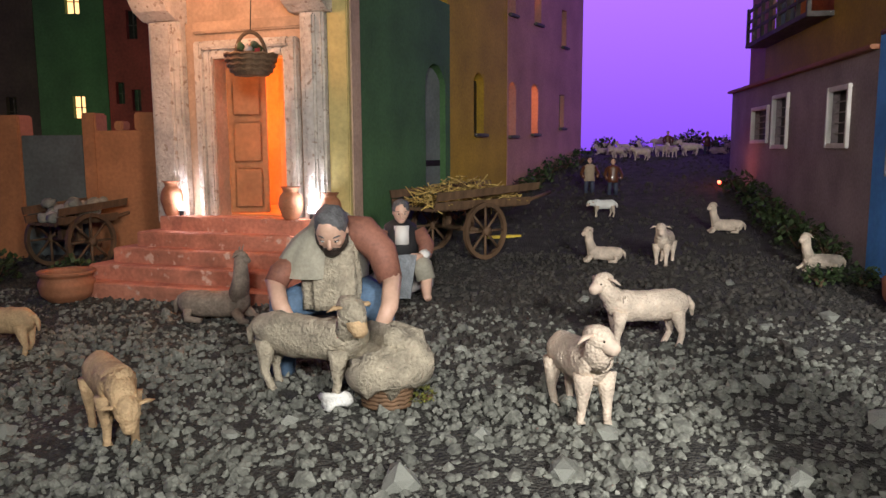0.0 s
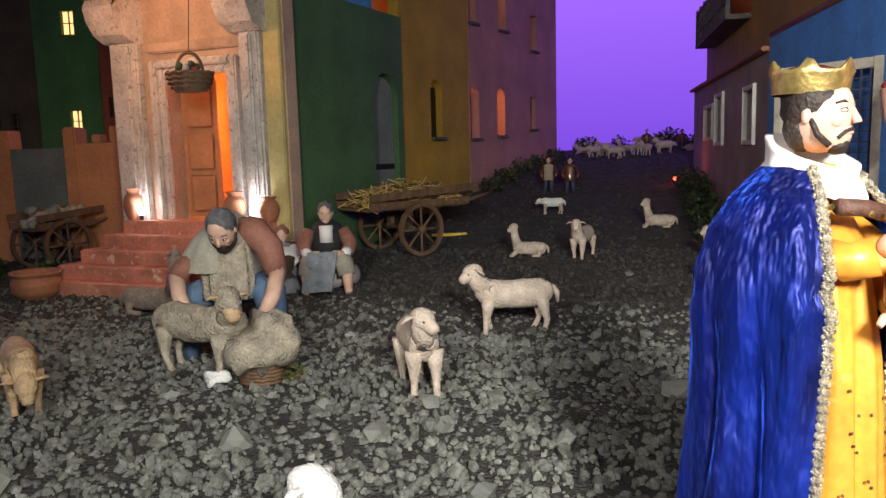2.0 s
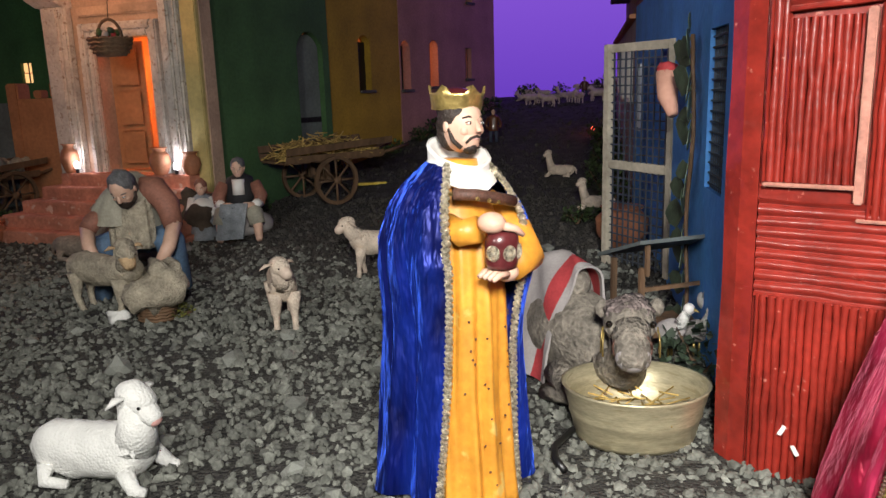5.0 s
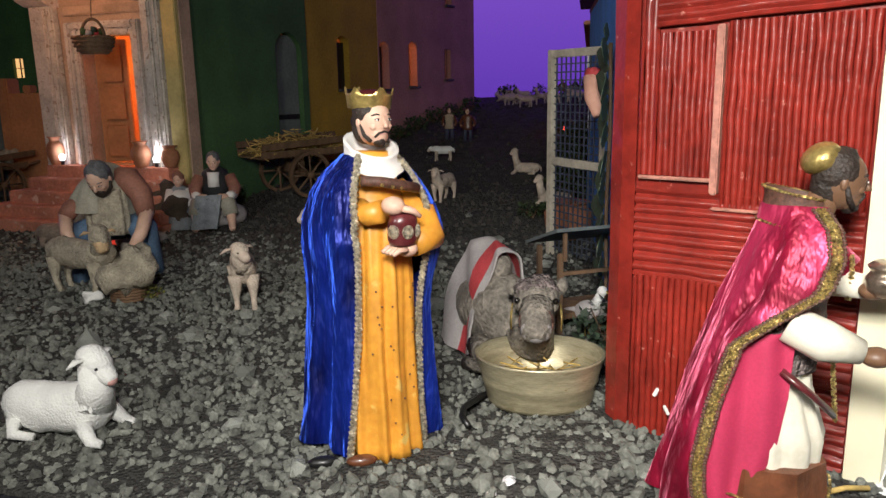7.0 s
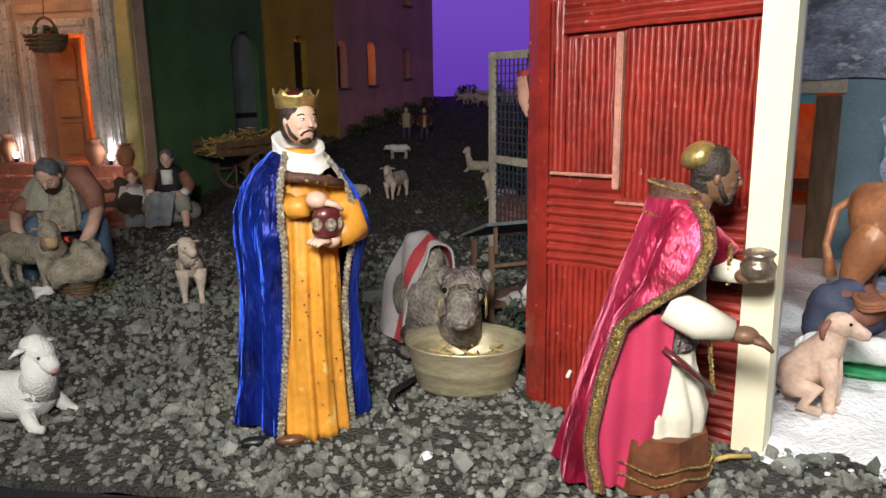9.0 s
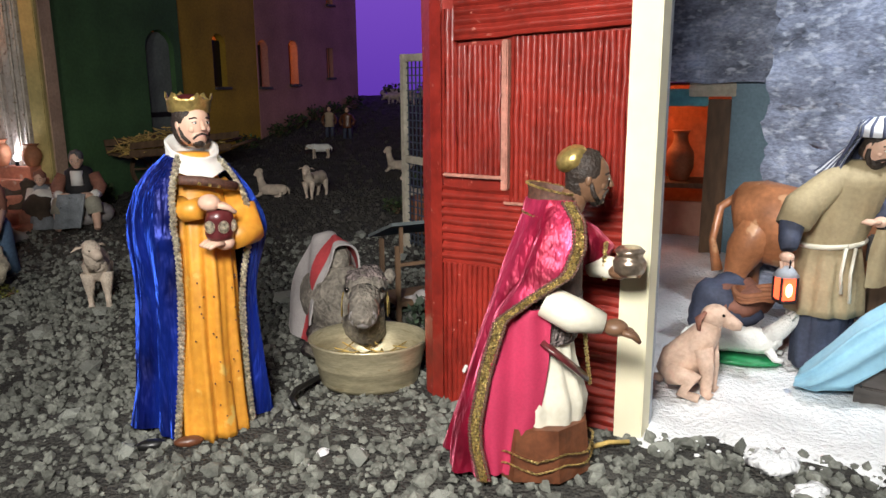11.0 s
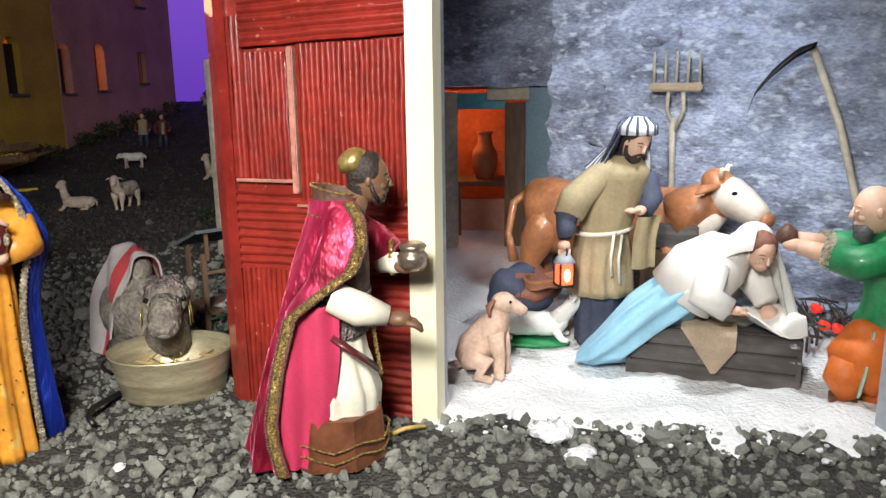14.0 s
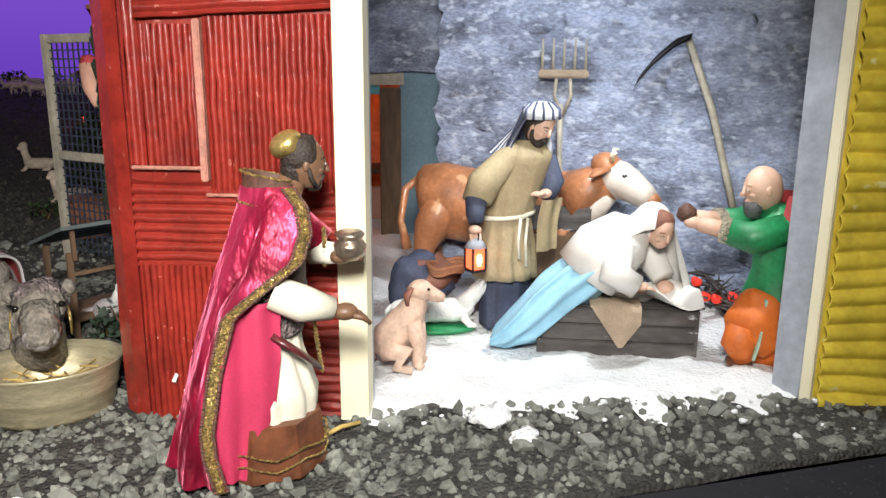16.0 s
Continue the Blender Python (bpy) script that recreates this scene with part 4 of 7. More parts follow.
# ---- figurines ----
def head(s, c, r, skin, yaw=0.0, pitch=0.0, hair=None, beard=None, back=True, full=1.0):
    """A plain carved head at c looking along +x turned by yaw and pitch."""
    m = Euler((0, radians(pitch), radians(yaw))).to_matrix()

    def p(x, y, z):
        return Vector(c) + m @ Vector((x * r, y * r, z * r))

    rot = (0, pitch, yaw)
    s.ball(p(0, 0, 0), (r * 0.98, r * 0.84, r * 1.18), skin, rot, 18, 12)
    s.ball(p(0.38, 0, -0.55), (r * 0.58, r * 0.56, r * 0.62), skin, rot)
    s.tube([p(0.86, 0, 0.28), p(1.06, 0, -0.12), p(1.10, 0, -0.26)], [r * 0.08, r * 0.12, r * 0.15], skin, 8)
    for sg in (-1, 1):
        s.ball(p(-0.05, sg * 0.84, -0.05), (r * 0.16, r * 0.10, r * 0.27), skin, rot, 8, 6)
        s.tube([p(0.86, sg * 0.14, 0.30), p(0.84, sg * 0.36, 0.38), p(0.66, sg * 0.56, 0.30)], r * 0.045, hair or skin, 6)
        s.ball(p(0.80, sg * 0.33, 0.10), (r * 0.13, r * 0.17, r * 0.09), skin, rot, 8, 6)
        s.ball(p(0.875, sg * 0.35, 0.10), (r * 0.075, r * 0.115, r * 0.055), WHITE_CLOTH, rot, 8, 6)
        s.ball(p(0.925, sg * 0.34, 0.10), (r * 0.035, r * 0.050, r * 0.052), BLACK_GLOSS, rot, 8, 6)
        s.tube([p(0.87, sg * 0.20, 0.15), p(0.92, sg * 0.35, 0.17), p(0.80, sg * 0.50, 0.12)], r * 0.025, hair or skin, 5)
        s.ball(p(0.62, sg * 0.42, -0.22), (r * 0.24, r * 0.22, r * 0.22), skin, rot, 8, 6)
    s.tube([p(0.90, -0.20, -0.56), p(0.965, 0, -0.53), p(0.90, 0.20, -0.56)], r * 0.055, PINK_SKIN if skin is SKIN else skin, 6)
    if hair and back:
        s.ball(p(-0.22, 0, 0.30), (r * 0.98, r * 0.96, r * 1.08), hair, rot, 18, 12, r * 0.16, 2.2 / r)
        s.ball(p(-0.42, 0, -0.35), (r * 0.66, r * 0.80, r * 0.80), hair, rot, 14, 9, r * 0.14, 2.2 / r)
    if beard:
        s.ball(p(0.50 + 0.16 * (1 - full), 0, -0.86 - 0.10 * (1 - full)), (r * 0.52 * full, r * 0.56 * full, r * 0.55 * full), beard, rot, 14, 9, r * 0.10, 3 / r)
        for sg in (-1, 1):
            s.tube([p(0.08, sg * 0.76, -0.15), p(0.28, sg * 0.74, -0.62), p(0.55, sg * 0.48, -0.95)], r * 0.16 * full, beard, 8)
            s.tube([p(0.98, 0, -0.44), p(0.90, sg * 0.26, -0.52), p(0.76, sg * 0.42, -0.72)], r * 0.10 * full, beard, 6)


def hand(s, p, d, skin, size=0.011):
    d = Vector(d).normalized()
    p = Vector(p)
    s.ball(p, (size * 0.8, size * 0.7, size * 0.55), skin)
    side = d.cross(Vector((0, 0, 1))).normalized()
    for k in range(4):
        q = p + side * size * 0.36 * (k - 1.5) + d * size * 0.4
        s.tube([q, q + d * size * 0.7, q + d * size * 1.15 - Vector((0, 0, size * 0.25))], [size * 0.22, size * 0.2, size * 0.14], skin, 6)


def braid(s, pts, r, m, step=0.0045):
    """A bumpy lace trim along a line."""
    pts = [Vector(p) for p in pts]
    s.tube(pts, r * 0.62, m, 8, 0.6)
    acc = 0.0
    for a, b in zip(pts, pts[1:]):
        ln = (b - a).length
        while acc < ln:
            q = a.lerp(b, acc / max(ln, 1e-6))
            s.ball(q, (r, r, r * 0.62), m, (20, 30, 40 * acc * 900), 7, 4)
            acc += step
        acc -= ln


def king_figurine():
    s = Sculpt()
    s.robe(ramp_list([(0.0, 0.010, 0.003, 0.046, 0.039, 1.3), (0.03, 0.008, 0.002, 0.044, 0.037, 1.2), (0.09, 0.002, 0, 0.044, 0.036, 1.2), (0.15, 0, 0, 0.041, 0.034, 1.1), (0.19, 0, 0, 0.035, 0.032, 0.6), (0.215, 0, 0, 0.029, 0.029, 0.1), (0.235, -0.002, 0, 0.021, 0.023, 0), (0.246, -0.003, 0, 0.016, 0.018, 0), (0.256, -0.003, 0, 0.014, 0.016, 0)], 34), GOLD_ROBE, 110, 13, 0.055)
    # cape: an open shell, gathered into deep folds, lifted by the elbows
    rows = []
    for k in range(60):
        z = 0.002 + 0.252 * k / 59
        low = max(0.0, 1 - z / 0.25)
        open_r = float(np.interp(z, (0, 0.05, 0.10, 0.17, 0.20, 0.24, 0.255), (42, 38, 35, 33, 36, 42, 46)))
        open_l = float(np.interp(z, (0, 0.10, 0.165, 0.19, 0.215, 0.255), (40, 37, 38, 42, 44, 46)))
        wide = float(np.interp(z, (0, 0.05, 0.12, 0.17, 0.20, 0.222, 0.238, 0.248, 0.255), (0.0545, 0.051, 0.0485, 0.0495, 0.050, 0.0465, 0.038, 0.029, 0.022)))
        deep = wide * float(np.interp(z, (0, 0.15, 0.25), (0.98, 0.92, 0.95)))
        row = []
        for b in range(150):
            q = radians(-360 + open_l + (360 - open_l - open_r) * b / 149)
            g = low ** 0.55
            edge = min(1.0, b / 8, (149 - b) / 8)
            f = 0.16 * math.sin(6.0 * q + 0.9 * math.sin(2 * q) + 5 * z) + 0.085 * math.sin(11 * q + 1.3 - 9 * z) + 0.018 * math.sin(23 * q + 20 * z)
            w = 1 + g * f * edge
            lift = 0.015 * math.exp(-((z - 0.185) / 0.034) ** 2)
            yy = wide * w * math.sin(q)
            yy += lift * max(0.0, math.sin(q)) ** 2 - 0.35 * lift * max(0.0, -math.sin(q)) ** 2
            fold = 0.0022 * math.sin(z * 260 + 3 * q) * math.exp(-((z - 0.19) / 0.02) ** 2)
            row.append(((deep + fold) * w * math.cos(q) - 0.002, yy, z))
        rows.append(row)
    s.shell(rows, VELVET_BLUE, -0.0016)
    braid(s, [r[0] for r in rows], 0.0038, LACE)
    braid(s, [r[-1] for r in rows], 0.0038, LACE)
    # collar
    ruff = []
    for z, r, up in ((0.236, 0.0275, 0.3), (0.244, 0.0250, 0.6), (0.252, 0.0222, 0.9), (0.259, 0.0226, 1.2), (0.2625, 0.0232, 1.4), (0.2620, 0.0195, 1.4), (0.248, 0.0130, 0.5)):
        ruff.append([(0.001 + r * 1.02 * math.cos(radians(q)), r * math.sin(radians(q)) * (1 + 0.02 * math.sin(radians(9 * q))), z - 0.0065 * up * math.cos(radians(q)) + (0.006 * (1 - max(0.0, math.cos(radians(q))) ** 8) if z < 0.245 else 0.0)) for q in range(0, 360, 8)])
    s.loft(ruff, WHITE_CLOTH, caps=False)
    head(s, (0.004, 0, 0.281), 0.0168, SKIN, 10, 0, HAIR, HAIR, full=0.62)
    # crown
    ring = []
    for z, r in ((0.291, 0.0188), (0.296, 0.0194), (0.301, 0.0202)):
        ring.append([(-0.003 + r * math.cos(2 * math.pi * b / 40), r * 0.95 * math.sin(2 * math.pi * b / 40), z) for b in range(40)])
    ring.append([(-0.003 + 0.0212 * math.cos(2 * math.pi * b / 40), 0.0202 * math.sin(2 * math.pi * b / 40), 0.303 + 0.0060 * max(0, math.cos(2 * math.pi * b / 40 * 6)) ** 1.5) for b in range(40)])
    ring.append([(-0.003 + 0.0196 * math.cos(2 * math.pi * b / 40), 0.0186 * math.sin(2 * math.pi * b / 40), 0.303 + 0.0052 * max(0, math.cos(2 * math.pi * b / 40 * 6)) ** 1.5) for b in range(40)])
    ring.append([(-0.003 + 0.0178 * math.cos(2 * math.pi * b / 40), 0.0172 * math.sin(2 * math.pi * b / 40), 0.298) for b in range(40)])
    s.loft(ring, CROWN_GOLD, caps=False)
    s.ball((-0.003, 0, 0.298), (0.0175, 0.017, 0.009), MAROON)
    # arms, folded in front
    first = len(s.v)
    s.tube([(0.020, -0.020, 0.200), (0.036, -0.019, 0.196), (0.047, -0.012, 0.200)], [0.008, 0.0095, 0.0095], GOLD_ROBE, 14)
    s.tube([(0.002, 0.022, 0.214), (0.020, 0.038, 0.190), (0.036, 0.036, 0.174), (0.050, 0.014, 0.172)], [0.009, 0.0135, 0.0145, 0.011], GOLD_ROBE, 14)
    hand(s, (0.054, -0.006, 0.205), (0.15, 1, -0.25), SKIN, 0.0135)
    hand(s, (0.055, 0.006, 0.170), (0.2, -1, 0.05), SKIN, 0.0125)
    # casket
    s.robe([(0.174, 0.056, 0.002, 0.009, 0.011, 0), (0.178, 0.055, 0.002, 0.0095, 0.0125, 0), (0.191, 0.055, 0.002, 0.0095, 0.0125, 0), (0.197, 0.056, 0.002, 0.009, 0.011, 0), (0.200, 0.056, 0.002, 0.003, 0.004, 0)], MAROON, 24, 1, 0)
    for q in (-60, 0, 60):
        s.ball((0.055 + 0.0093 * math.cos(radians(q)), 0.002 + 0.012 * math.sin(radians(q)), 0.185), (0.003, 0.0052, 0.0058), LACE, (0, 0, q), 10, 6)
    for v in s.v[first:]:
        v.z += 0.013
    s.tube([(0.033, -0.024, 0.236), (0.0375, -0.008, 0.235), (0.0385, 0.008, 0.232), (0.034, 0.026, 0.228)], 0.0042, BROWN_BRAID, 8)
    for k in range(7):
        q = -0.8 + 0.26 * k
        s.ball((0.0425 * math.cos(q), 0.0335 * math.sin(q), 0.2355 - 0.0014 * k), 0.0016, GOLD_LACE, nu=8, nv=5)
    for k in range(26):
        q, z = random.uniform(-0.7, 0.7), random.uniform(0.02, 0.15)
        rr = 0.057 - 0.09 * z
        s.ball((rr * math.cos(q), rr * 0.92 * math.sin(q), z), 0.0009, BROWN_BRAID, nu=6, nv=4)
    return s.make("king_figurine", at(0.353, 0.290, 0, 0.001) @ pose(0, 0, 0, 0, 2.3, 0) @ pose(0, 0, 0, 0, 0, -58) @ Matrix.Scale(0.968, 4), "crowned figurine in a blue velvet cape and golden robe", "figurine")


king_figurine()


def pink_cape_figurine():
    s = Sculpt()
    # brown faceted base
    for b in range(8):
        s.loft([[(0.008 + r * math.cos(math.pi * (2 * c + 1) / 8), r * math.sin(math.pi * (2 * c + 1) / 8), z) for c in (b, b + 1)] for z, r in ((0, 0.049), (0.044, 0.044))], BROWN_LEATHER, closed=False)
        s.loft([[(0.008 + r * math.cos(math.pi * (2 * c + 1) / 8), r * math.sin(math.pi * (2 * c + 1) / 8), z) for c in (b, b + 1)] for z, r in ((0.044, 0.044), (0.047, 0.030))], BROWN_LEATHER, closed=False)
    for z in (0.012, 0.022):
        braid(s, [(0.008 + 0.048 * math.cos(2 * math.pi * b / 24), 0.048 * math.sin(2 * math.pi * b / 24), z + 0.003 * math.cos(b * math.pi / 2)) for b in range(25)], 0.0014, GOLD_LACE, 0.004)
    # skirt and torso, leaning forward
    s.robe(ramp_list([(0.040, 0.010, 0, 0.038, 0.036, 0.6), (0.060, 0.008, 0, 0.041, 0.037, 0.9), (0.095, 0.004, 0, 0.034, 0.031, 0.8), (0.122, 0.006, 0, 0.029, 0.028, 0.3)], 16), CREAM_CLOTH, 70, 11, 0.05)
    s.robe(ramp_list([(0.112, 0.006, 0, 0.034, 0.033, 0.3), (0.126, 0.008, 0, 0.033, 0.032, 0.3), (0.150, 0.014, 0, 0.030, 0.031, 0)], 8), FUR, 40, 9, 0.06)
    s.robe(ramp_list([(0.148, 0.014, 0, 0.029, 0.031, 0), (0.18, 0.020, 0, 0.023, 0.028, 0), (0.205, 0.022, 0, 0.018, 0.024, 0), (0.220, 0.024, 0, 0.013, 0.016, 0)], 12), BROWN_BRAID, 30, 5, 0.02)
    s.tube([(0.026, 0.0, 0.21), (0.036, 0.0, 0.232)], [0.012, 0.0105], SKIN_DARK, 12)
    head(s, (0.045, 0, 0.244), 0.0170, SKIN_DARK, 0, 8, HAIR, HAIR, full=0.72)
    s.ball((0.0315, 0, 0.2590), (0.0138, 0.0150, 0.0100), CROWN_GOLD, (0, -34, 0), 20, 10)
    # cape: a train behind, its near edge sweeping back below the elbow
    rows = []
    zs = (0.0, 0.03, 0.05, 0.095, 0.139, 0.159, 0.176, 0.197, 0.215, 0.228)
    back = (-0.066, -0.061, -0.056, -0.044, -0.030, -0.024, -0.018, -0.010, -0.004, -0.003)
    near = (-0.030, -0.037, -0.038, -0.030, -0.018, 0.008, 0.033, 0.041, 0.040, 0.032)
    wide = (0.046, 0.046, 0.046, 0.046, 0.047, 0.047, 0.046, 0.041, 0.033, 0.022)
    for k in range(56):
        z = 0.002 + 0.226 * k / 55
        xb, xe, w = (float(np.interp(z, zs, c)) for c in (back, near, wide))
        cx = min(xe, xb + 0.040)
        fl = max(0.0, 1 - k / 55)
        pts = [(xe + (cx - xe) * i / 10, -w - 0.0042 * math.sin(i * 0.9 + z * 60) * min(1, (0.23 - z) * 9) * i / 10) for i in range(10)]
        for i in range(80):
            q = radians(-90 - 180 * i / 79)
            f = 1 + min(1.0, i / 16) * fl ** 0.5 * (0.17 * math.sin(7.0 * q + 16 * z) + 0.08 * math.sin(13 * q - 11 * z)) + 0.015 * math.sin(21 * q + 60 * z) * fl
            pts.append((cx + (cx - xb) * math.cos(q) * f, w * math.sin(q) * (1 + 0.75 * (f - 1))))
        pts += [(cx + (0.030 - cx) * i / 5 if z > 0.13 else cx + 0.01 * i / 5, w) for i in range(1, 6)]
        rows.append([(x, y, z) for x, y in pts])
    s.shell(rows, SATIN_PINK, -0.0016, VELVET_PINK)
    edge = [r[0] for r in rows]
    for off, th, m in ((-0.0005, 0.0019, BROWN_BRAID), (0.0024, 0.0024, GOLD_LACE), (0.0056, 0.0024, GOLD_LACE), (0.0086, 0.0018, BROWN_BRAID)):
        braid(s, [(x - off, y - 0.0024, z) for x, y, z in edge], th, m, 0.0026)
    # lining that falls open beside the skirt
    pan = []
    for i in range(26):
        z = 0.003 + 0.142 * i / 25
        x0 = float(np.interp(z, zs, near)) - 0.003
        x1 = float(np.interp(z, (0, 0.06, 0.10, 0.15), (-0.016, 0.010, 0.016, 0.018)))
        pan.append([(x0 + (x1 - x0) * j / 14, -0.0400 + 0.003 * j / 14 + 0.0024 * math.sin(j * 0.8 + i * 0.2), z) for j in range(15)])
    s.shell(pan, SATIN_PINK, 0.0014)
    # dark sash across the skirt
    s.tube([(0.010, -0.036, 0.118), (0.028, -0.037, 0.104), (0.046, -0.026, 0.086)], 0.0065, MAROON, 8, 0.4)
    braid(s, [(0.044, -0.026, 0.125), (0.047, -0.025, 0.100), (0.050, -0.024, 0.078)], 0.0022, GOLD_LACE, 0.003)
    # standing collar
    col = [[(0.020 + r * math.cos(radians(q)), r * 0.9 * math.sin(radians(q)), z + 0.005 * math.cos(radians(q - 180))) for q in range(60, 301, 10)] for z, r in ((0.212, 0.0265), (0.220, 0.0235), (0.229, 0.0225), (0.235, 0.0235))]
    s.shell(col, BROWN_BRAID, -0.0016)
    braid(s, col[-1], 0.0017, GOLD_LACE, 0.0028)
    braid(s, col[0], 0.0017, GOLD_LACE, 0.0034)
    # near arm lowered, far arm offering a pot
    s.tube([(0.012, -0.036, 0.152), (0.034, -0.041, 0.142), (0.057, -0.041, 0.136)], [0.013, 0.0145, 0.0085], CREAM_CLOTH, 14)
    hand(s, (0.066, -0.041, 0.133), (1, 0, -0.35), SKIN_DARK, 0.0125)
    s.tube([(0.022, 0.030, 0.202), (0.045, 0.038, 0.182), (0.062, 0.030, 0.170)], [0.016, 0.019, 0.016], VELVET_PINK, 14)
    braid(s, [(0.064 + 0.003 * math.cos(radians(q)), 0.027 + 0.016 * math.cos(radians(q)), 0.170 + 0.016 * math.sin(radians(q))) for q in range(0, 361, 20)], 0.0024, GOLD_LACE, 0.0034)
    s.tube([(0.054, 0.028, 0.166), (0.070, 0.012, 0.167)], [0.011, 0.009], CREAM_CLOTH, 12)
    hand(s, (0.073, 0.004, 0.166), (1, -0.3, 0.1), SKIN_DARK, 0.0115)
    s.robe(ramp_list([(0.164, 0.080, 0.0, 0.008, 0.008, 0), (0.168, 0.080, 0.0, 0.0125, 0.0125, 0), (0.176, 0.080, 0.0, 0.0135, 0.0135, 0), (0.181, 0.080, 0.0, 0.010, 0.010, 0), (0.185, 0.080, 0.0, 0.0125, 0.0125, 0), (0.188, 0.080, 0.0, 0.009, 0.009, 0)], 16), SILVER, 28, 8, 0.02)
    return s.make("kneeling_figurine", at(0.637, 0.171, -12, 0.001) @ Matrix.Scale(0.938, 4), "kneeling figurine in crimson velvet cape with gold braid holding pot", "figurine")


pink_cape_figurine()


# ---- animals ----
def beast(wool, face, leg, length=1.0, height=1.0, head_at=(0.56, 0.0, 0.84), look_yaw=0.0, look_pitch=25.0, lying=False, head_size=0.15, ear=0.17, fat=1.0, horns=None, rough=0.03, muzzle=None):
    """A four-legged animal one unit high that faces +x."""
    s = Sculpt()
    zc = 0.27 if lying else 0.56
    L = length
    secs = [(-0.50, 0.06, 0.02), (-0.46, 0.14, 0.01), (-0.36, 0.195, 0.0), (-0.18, 0.205, 0.0), (0.0, 0.20, -0.01), (0.18, 0.205, 0.0), (0.33, 0.20, 0.02), (0.43, 0.16, 0.05), (0.49, 0.08, 0.07)]
    rings = []
    for x, r, dz in ramp_list(secs, 20):
        ring = []
        for b in range(22):
            q = 2 * math.pi * b / 22
            p = Vector((x * L, r * fat * 0.86 * math.cos(q), zc + dz + r * fat * math.sin(q)))
            ring.append(p + Vector((0, math.cos(q), math.sin(q))) * rough * noise.noise(p * 7))
        rings.append(ring)
    s.loft(rings, wool)
    hx, hy, hz = head_at
    nb = Vector((0.34 * L, 0, zc + 0.07))
    hp = Vector((hx * L, hy, hz))
    s.tube([nb, nb.lerp(hp, 0.5) + Vector((0.03, 0, -0.01)), hp], [0.165 * fat, 0.125 * fat, head_size * 0.80], wool, 16)
    m = Euler((0, radians(look_pitch), radians(look_yaw))).to_matrix()

    def p(x, y, z):
        return hp + m @ Vector((x, y, z)) * head_size

    rot = (0, look_pitch, look_yaw)
    s.ball(p(0, 0, 0.05), (head_size * 1.05, head_size * 0.78, head_size * 0.82), wool, rot, 16, 10, rough * 0.5, 12)
    s.tube([p(0.25, 0, 0), p(0.95, 0, -0.12), p(1.35, 0, -0.18), p(1.50, 0, -0.2)], [head_size * 0.66, head_size * 0.52, head_size * 0.40, head_size * 0.2], face, 14)
    if muzzle:
        s.ball(p(1.36, 0, -0.2), (head_size * 0.24, head_size * 0.34, head_size * 0.3), muzzle, rot, 10, 7)
    for sg in (-1, 1):
        k = ear / head_size
        s.tube([p(-0.15, sg * 0.6, 0.35), p(-0.30, sg * (0.6 + k * 0.55), 0.22), p(-0.35, sg * (0.6 + k), -0.15)], [head_size * 0.14, head_size * 0.28, head_size * 0.06], face, 8, 0.5)
        s.ball(p(0.62, sg * 0.50, 0.22), head_size * 0.10, BLACK_GLOSS, nu=8, nv=6)
        if horns:
            s.tube([p(-0.1, sg * 0.3, 0.7), p(-0.3, sg * 0.5, 1.2), p(-0.2, sg * 0.55, 1.55)], [head_size * 0.16, head_size * 0.12, head_size * 0.03], horns, 8)
    for sx in (-1, 1):
        for sg in (-1, 1):
            x = sx * 0.33 * L
            y = sg * 0.115 * fat
            if lying:
                s.tube([(x + 0.04, y * 1.35, 0.20), (x + sx * 0.06 + 0.10, y * 1.75, 0.06), (x + 0.26, y * 1.65, 0.045)], [0.085, 0.06, 0.04], leg, 10)
            else:
                step = 0.05 * sg * sx
                bend = -0.05 if sx < 0 else 0.015
                s.tube([(x, y, 0.50), (x + bend * 0.4 + step * 0.3, y, 0.34), (x + bend + step * 0.6, y, 0.18), (x + step, y, 0.05), (x + step + 0.02, y, 0.0)], [0.105 * fat, 0.078, 0.044, 0.038, 0.046], leg, 10)
    s.tube([(-0.48 * L, 0, zc + 0.08), (-0.55 * L, 0, zc - 0.02), (-0.56 * L, 0, zc - 0.16)], [0.05, 0.045, 0.02], wool, 8)
    return s


def put_beast(s, name, x, y, yaw, size, label, category, group=""):
    s.v = [v * size for v in s.v]
    return s.make(name, at(x, y, yaw, 0.0005), label, category, group)


SHEEP = "sheep in the lane"
put_beast(beast(WOOL, FACE_CREAM, WOOL, 0.95, head_at=(0.46, -0.04, 0.86), look_yaw=30, look_pitch=18), "sheep_figurine", 0.126, 0.702, -72, 0.099, "cream wool sheep figurine standing with raised head on gravel", "figurine", SHEEP)
put_beast(beast(WOOL, FACE_CREAM, WOOL, 1.16, head_at=(0.52, 0.02, 0.88), look_yaw=22, look_pitch=22), "sheep_figurine", 0.242, 0.884, 188, 0.092, "cream wool sheep figurine standing sideways on gravel", "figurine", SHEEP)
put_beast(beast(WOOL_GOLD, WOOL_GOLD, WOOL_GOLD, 1.05, head_at=(0.60, 0.0, 0.42), look_yaw=0, look_pitch=62), "sheep_figurine", -0.330, 0.712, -54, 0.100, "golden tan sheep figurine grazing with lowered head", "figurine", SHEEP)
put_beast(beast(WOOL_GOLD, WOOL_GOLD, WOOL_GOLD, 1.05, head_at=(0.58, 0.0, 0.46), look_pitch=55), "sheep_figurine", -0.585, 0.985, 172, 0.085, "golden tan sheep figurine grazing beside the steps", "figurine", SHEEP)
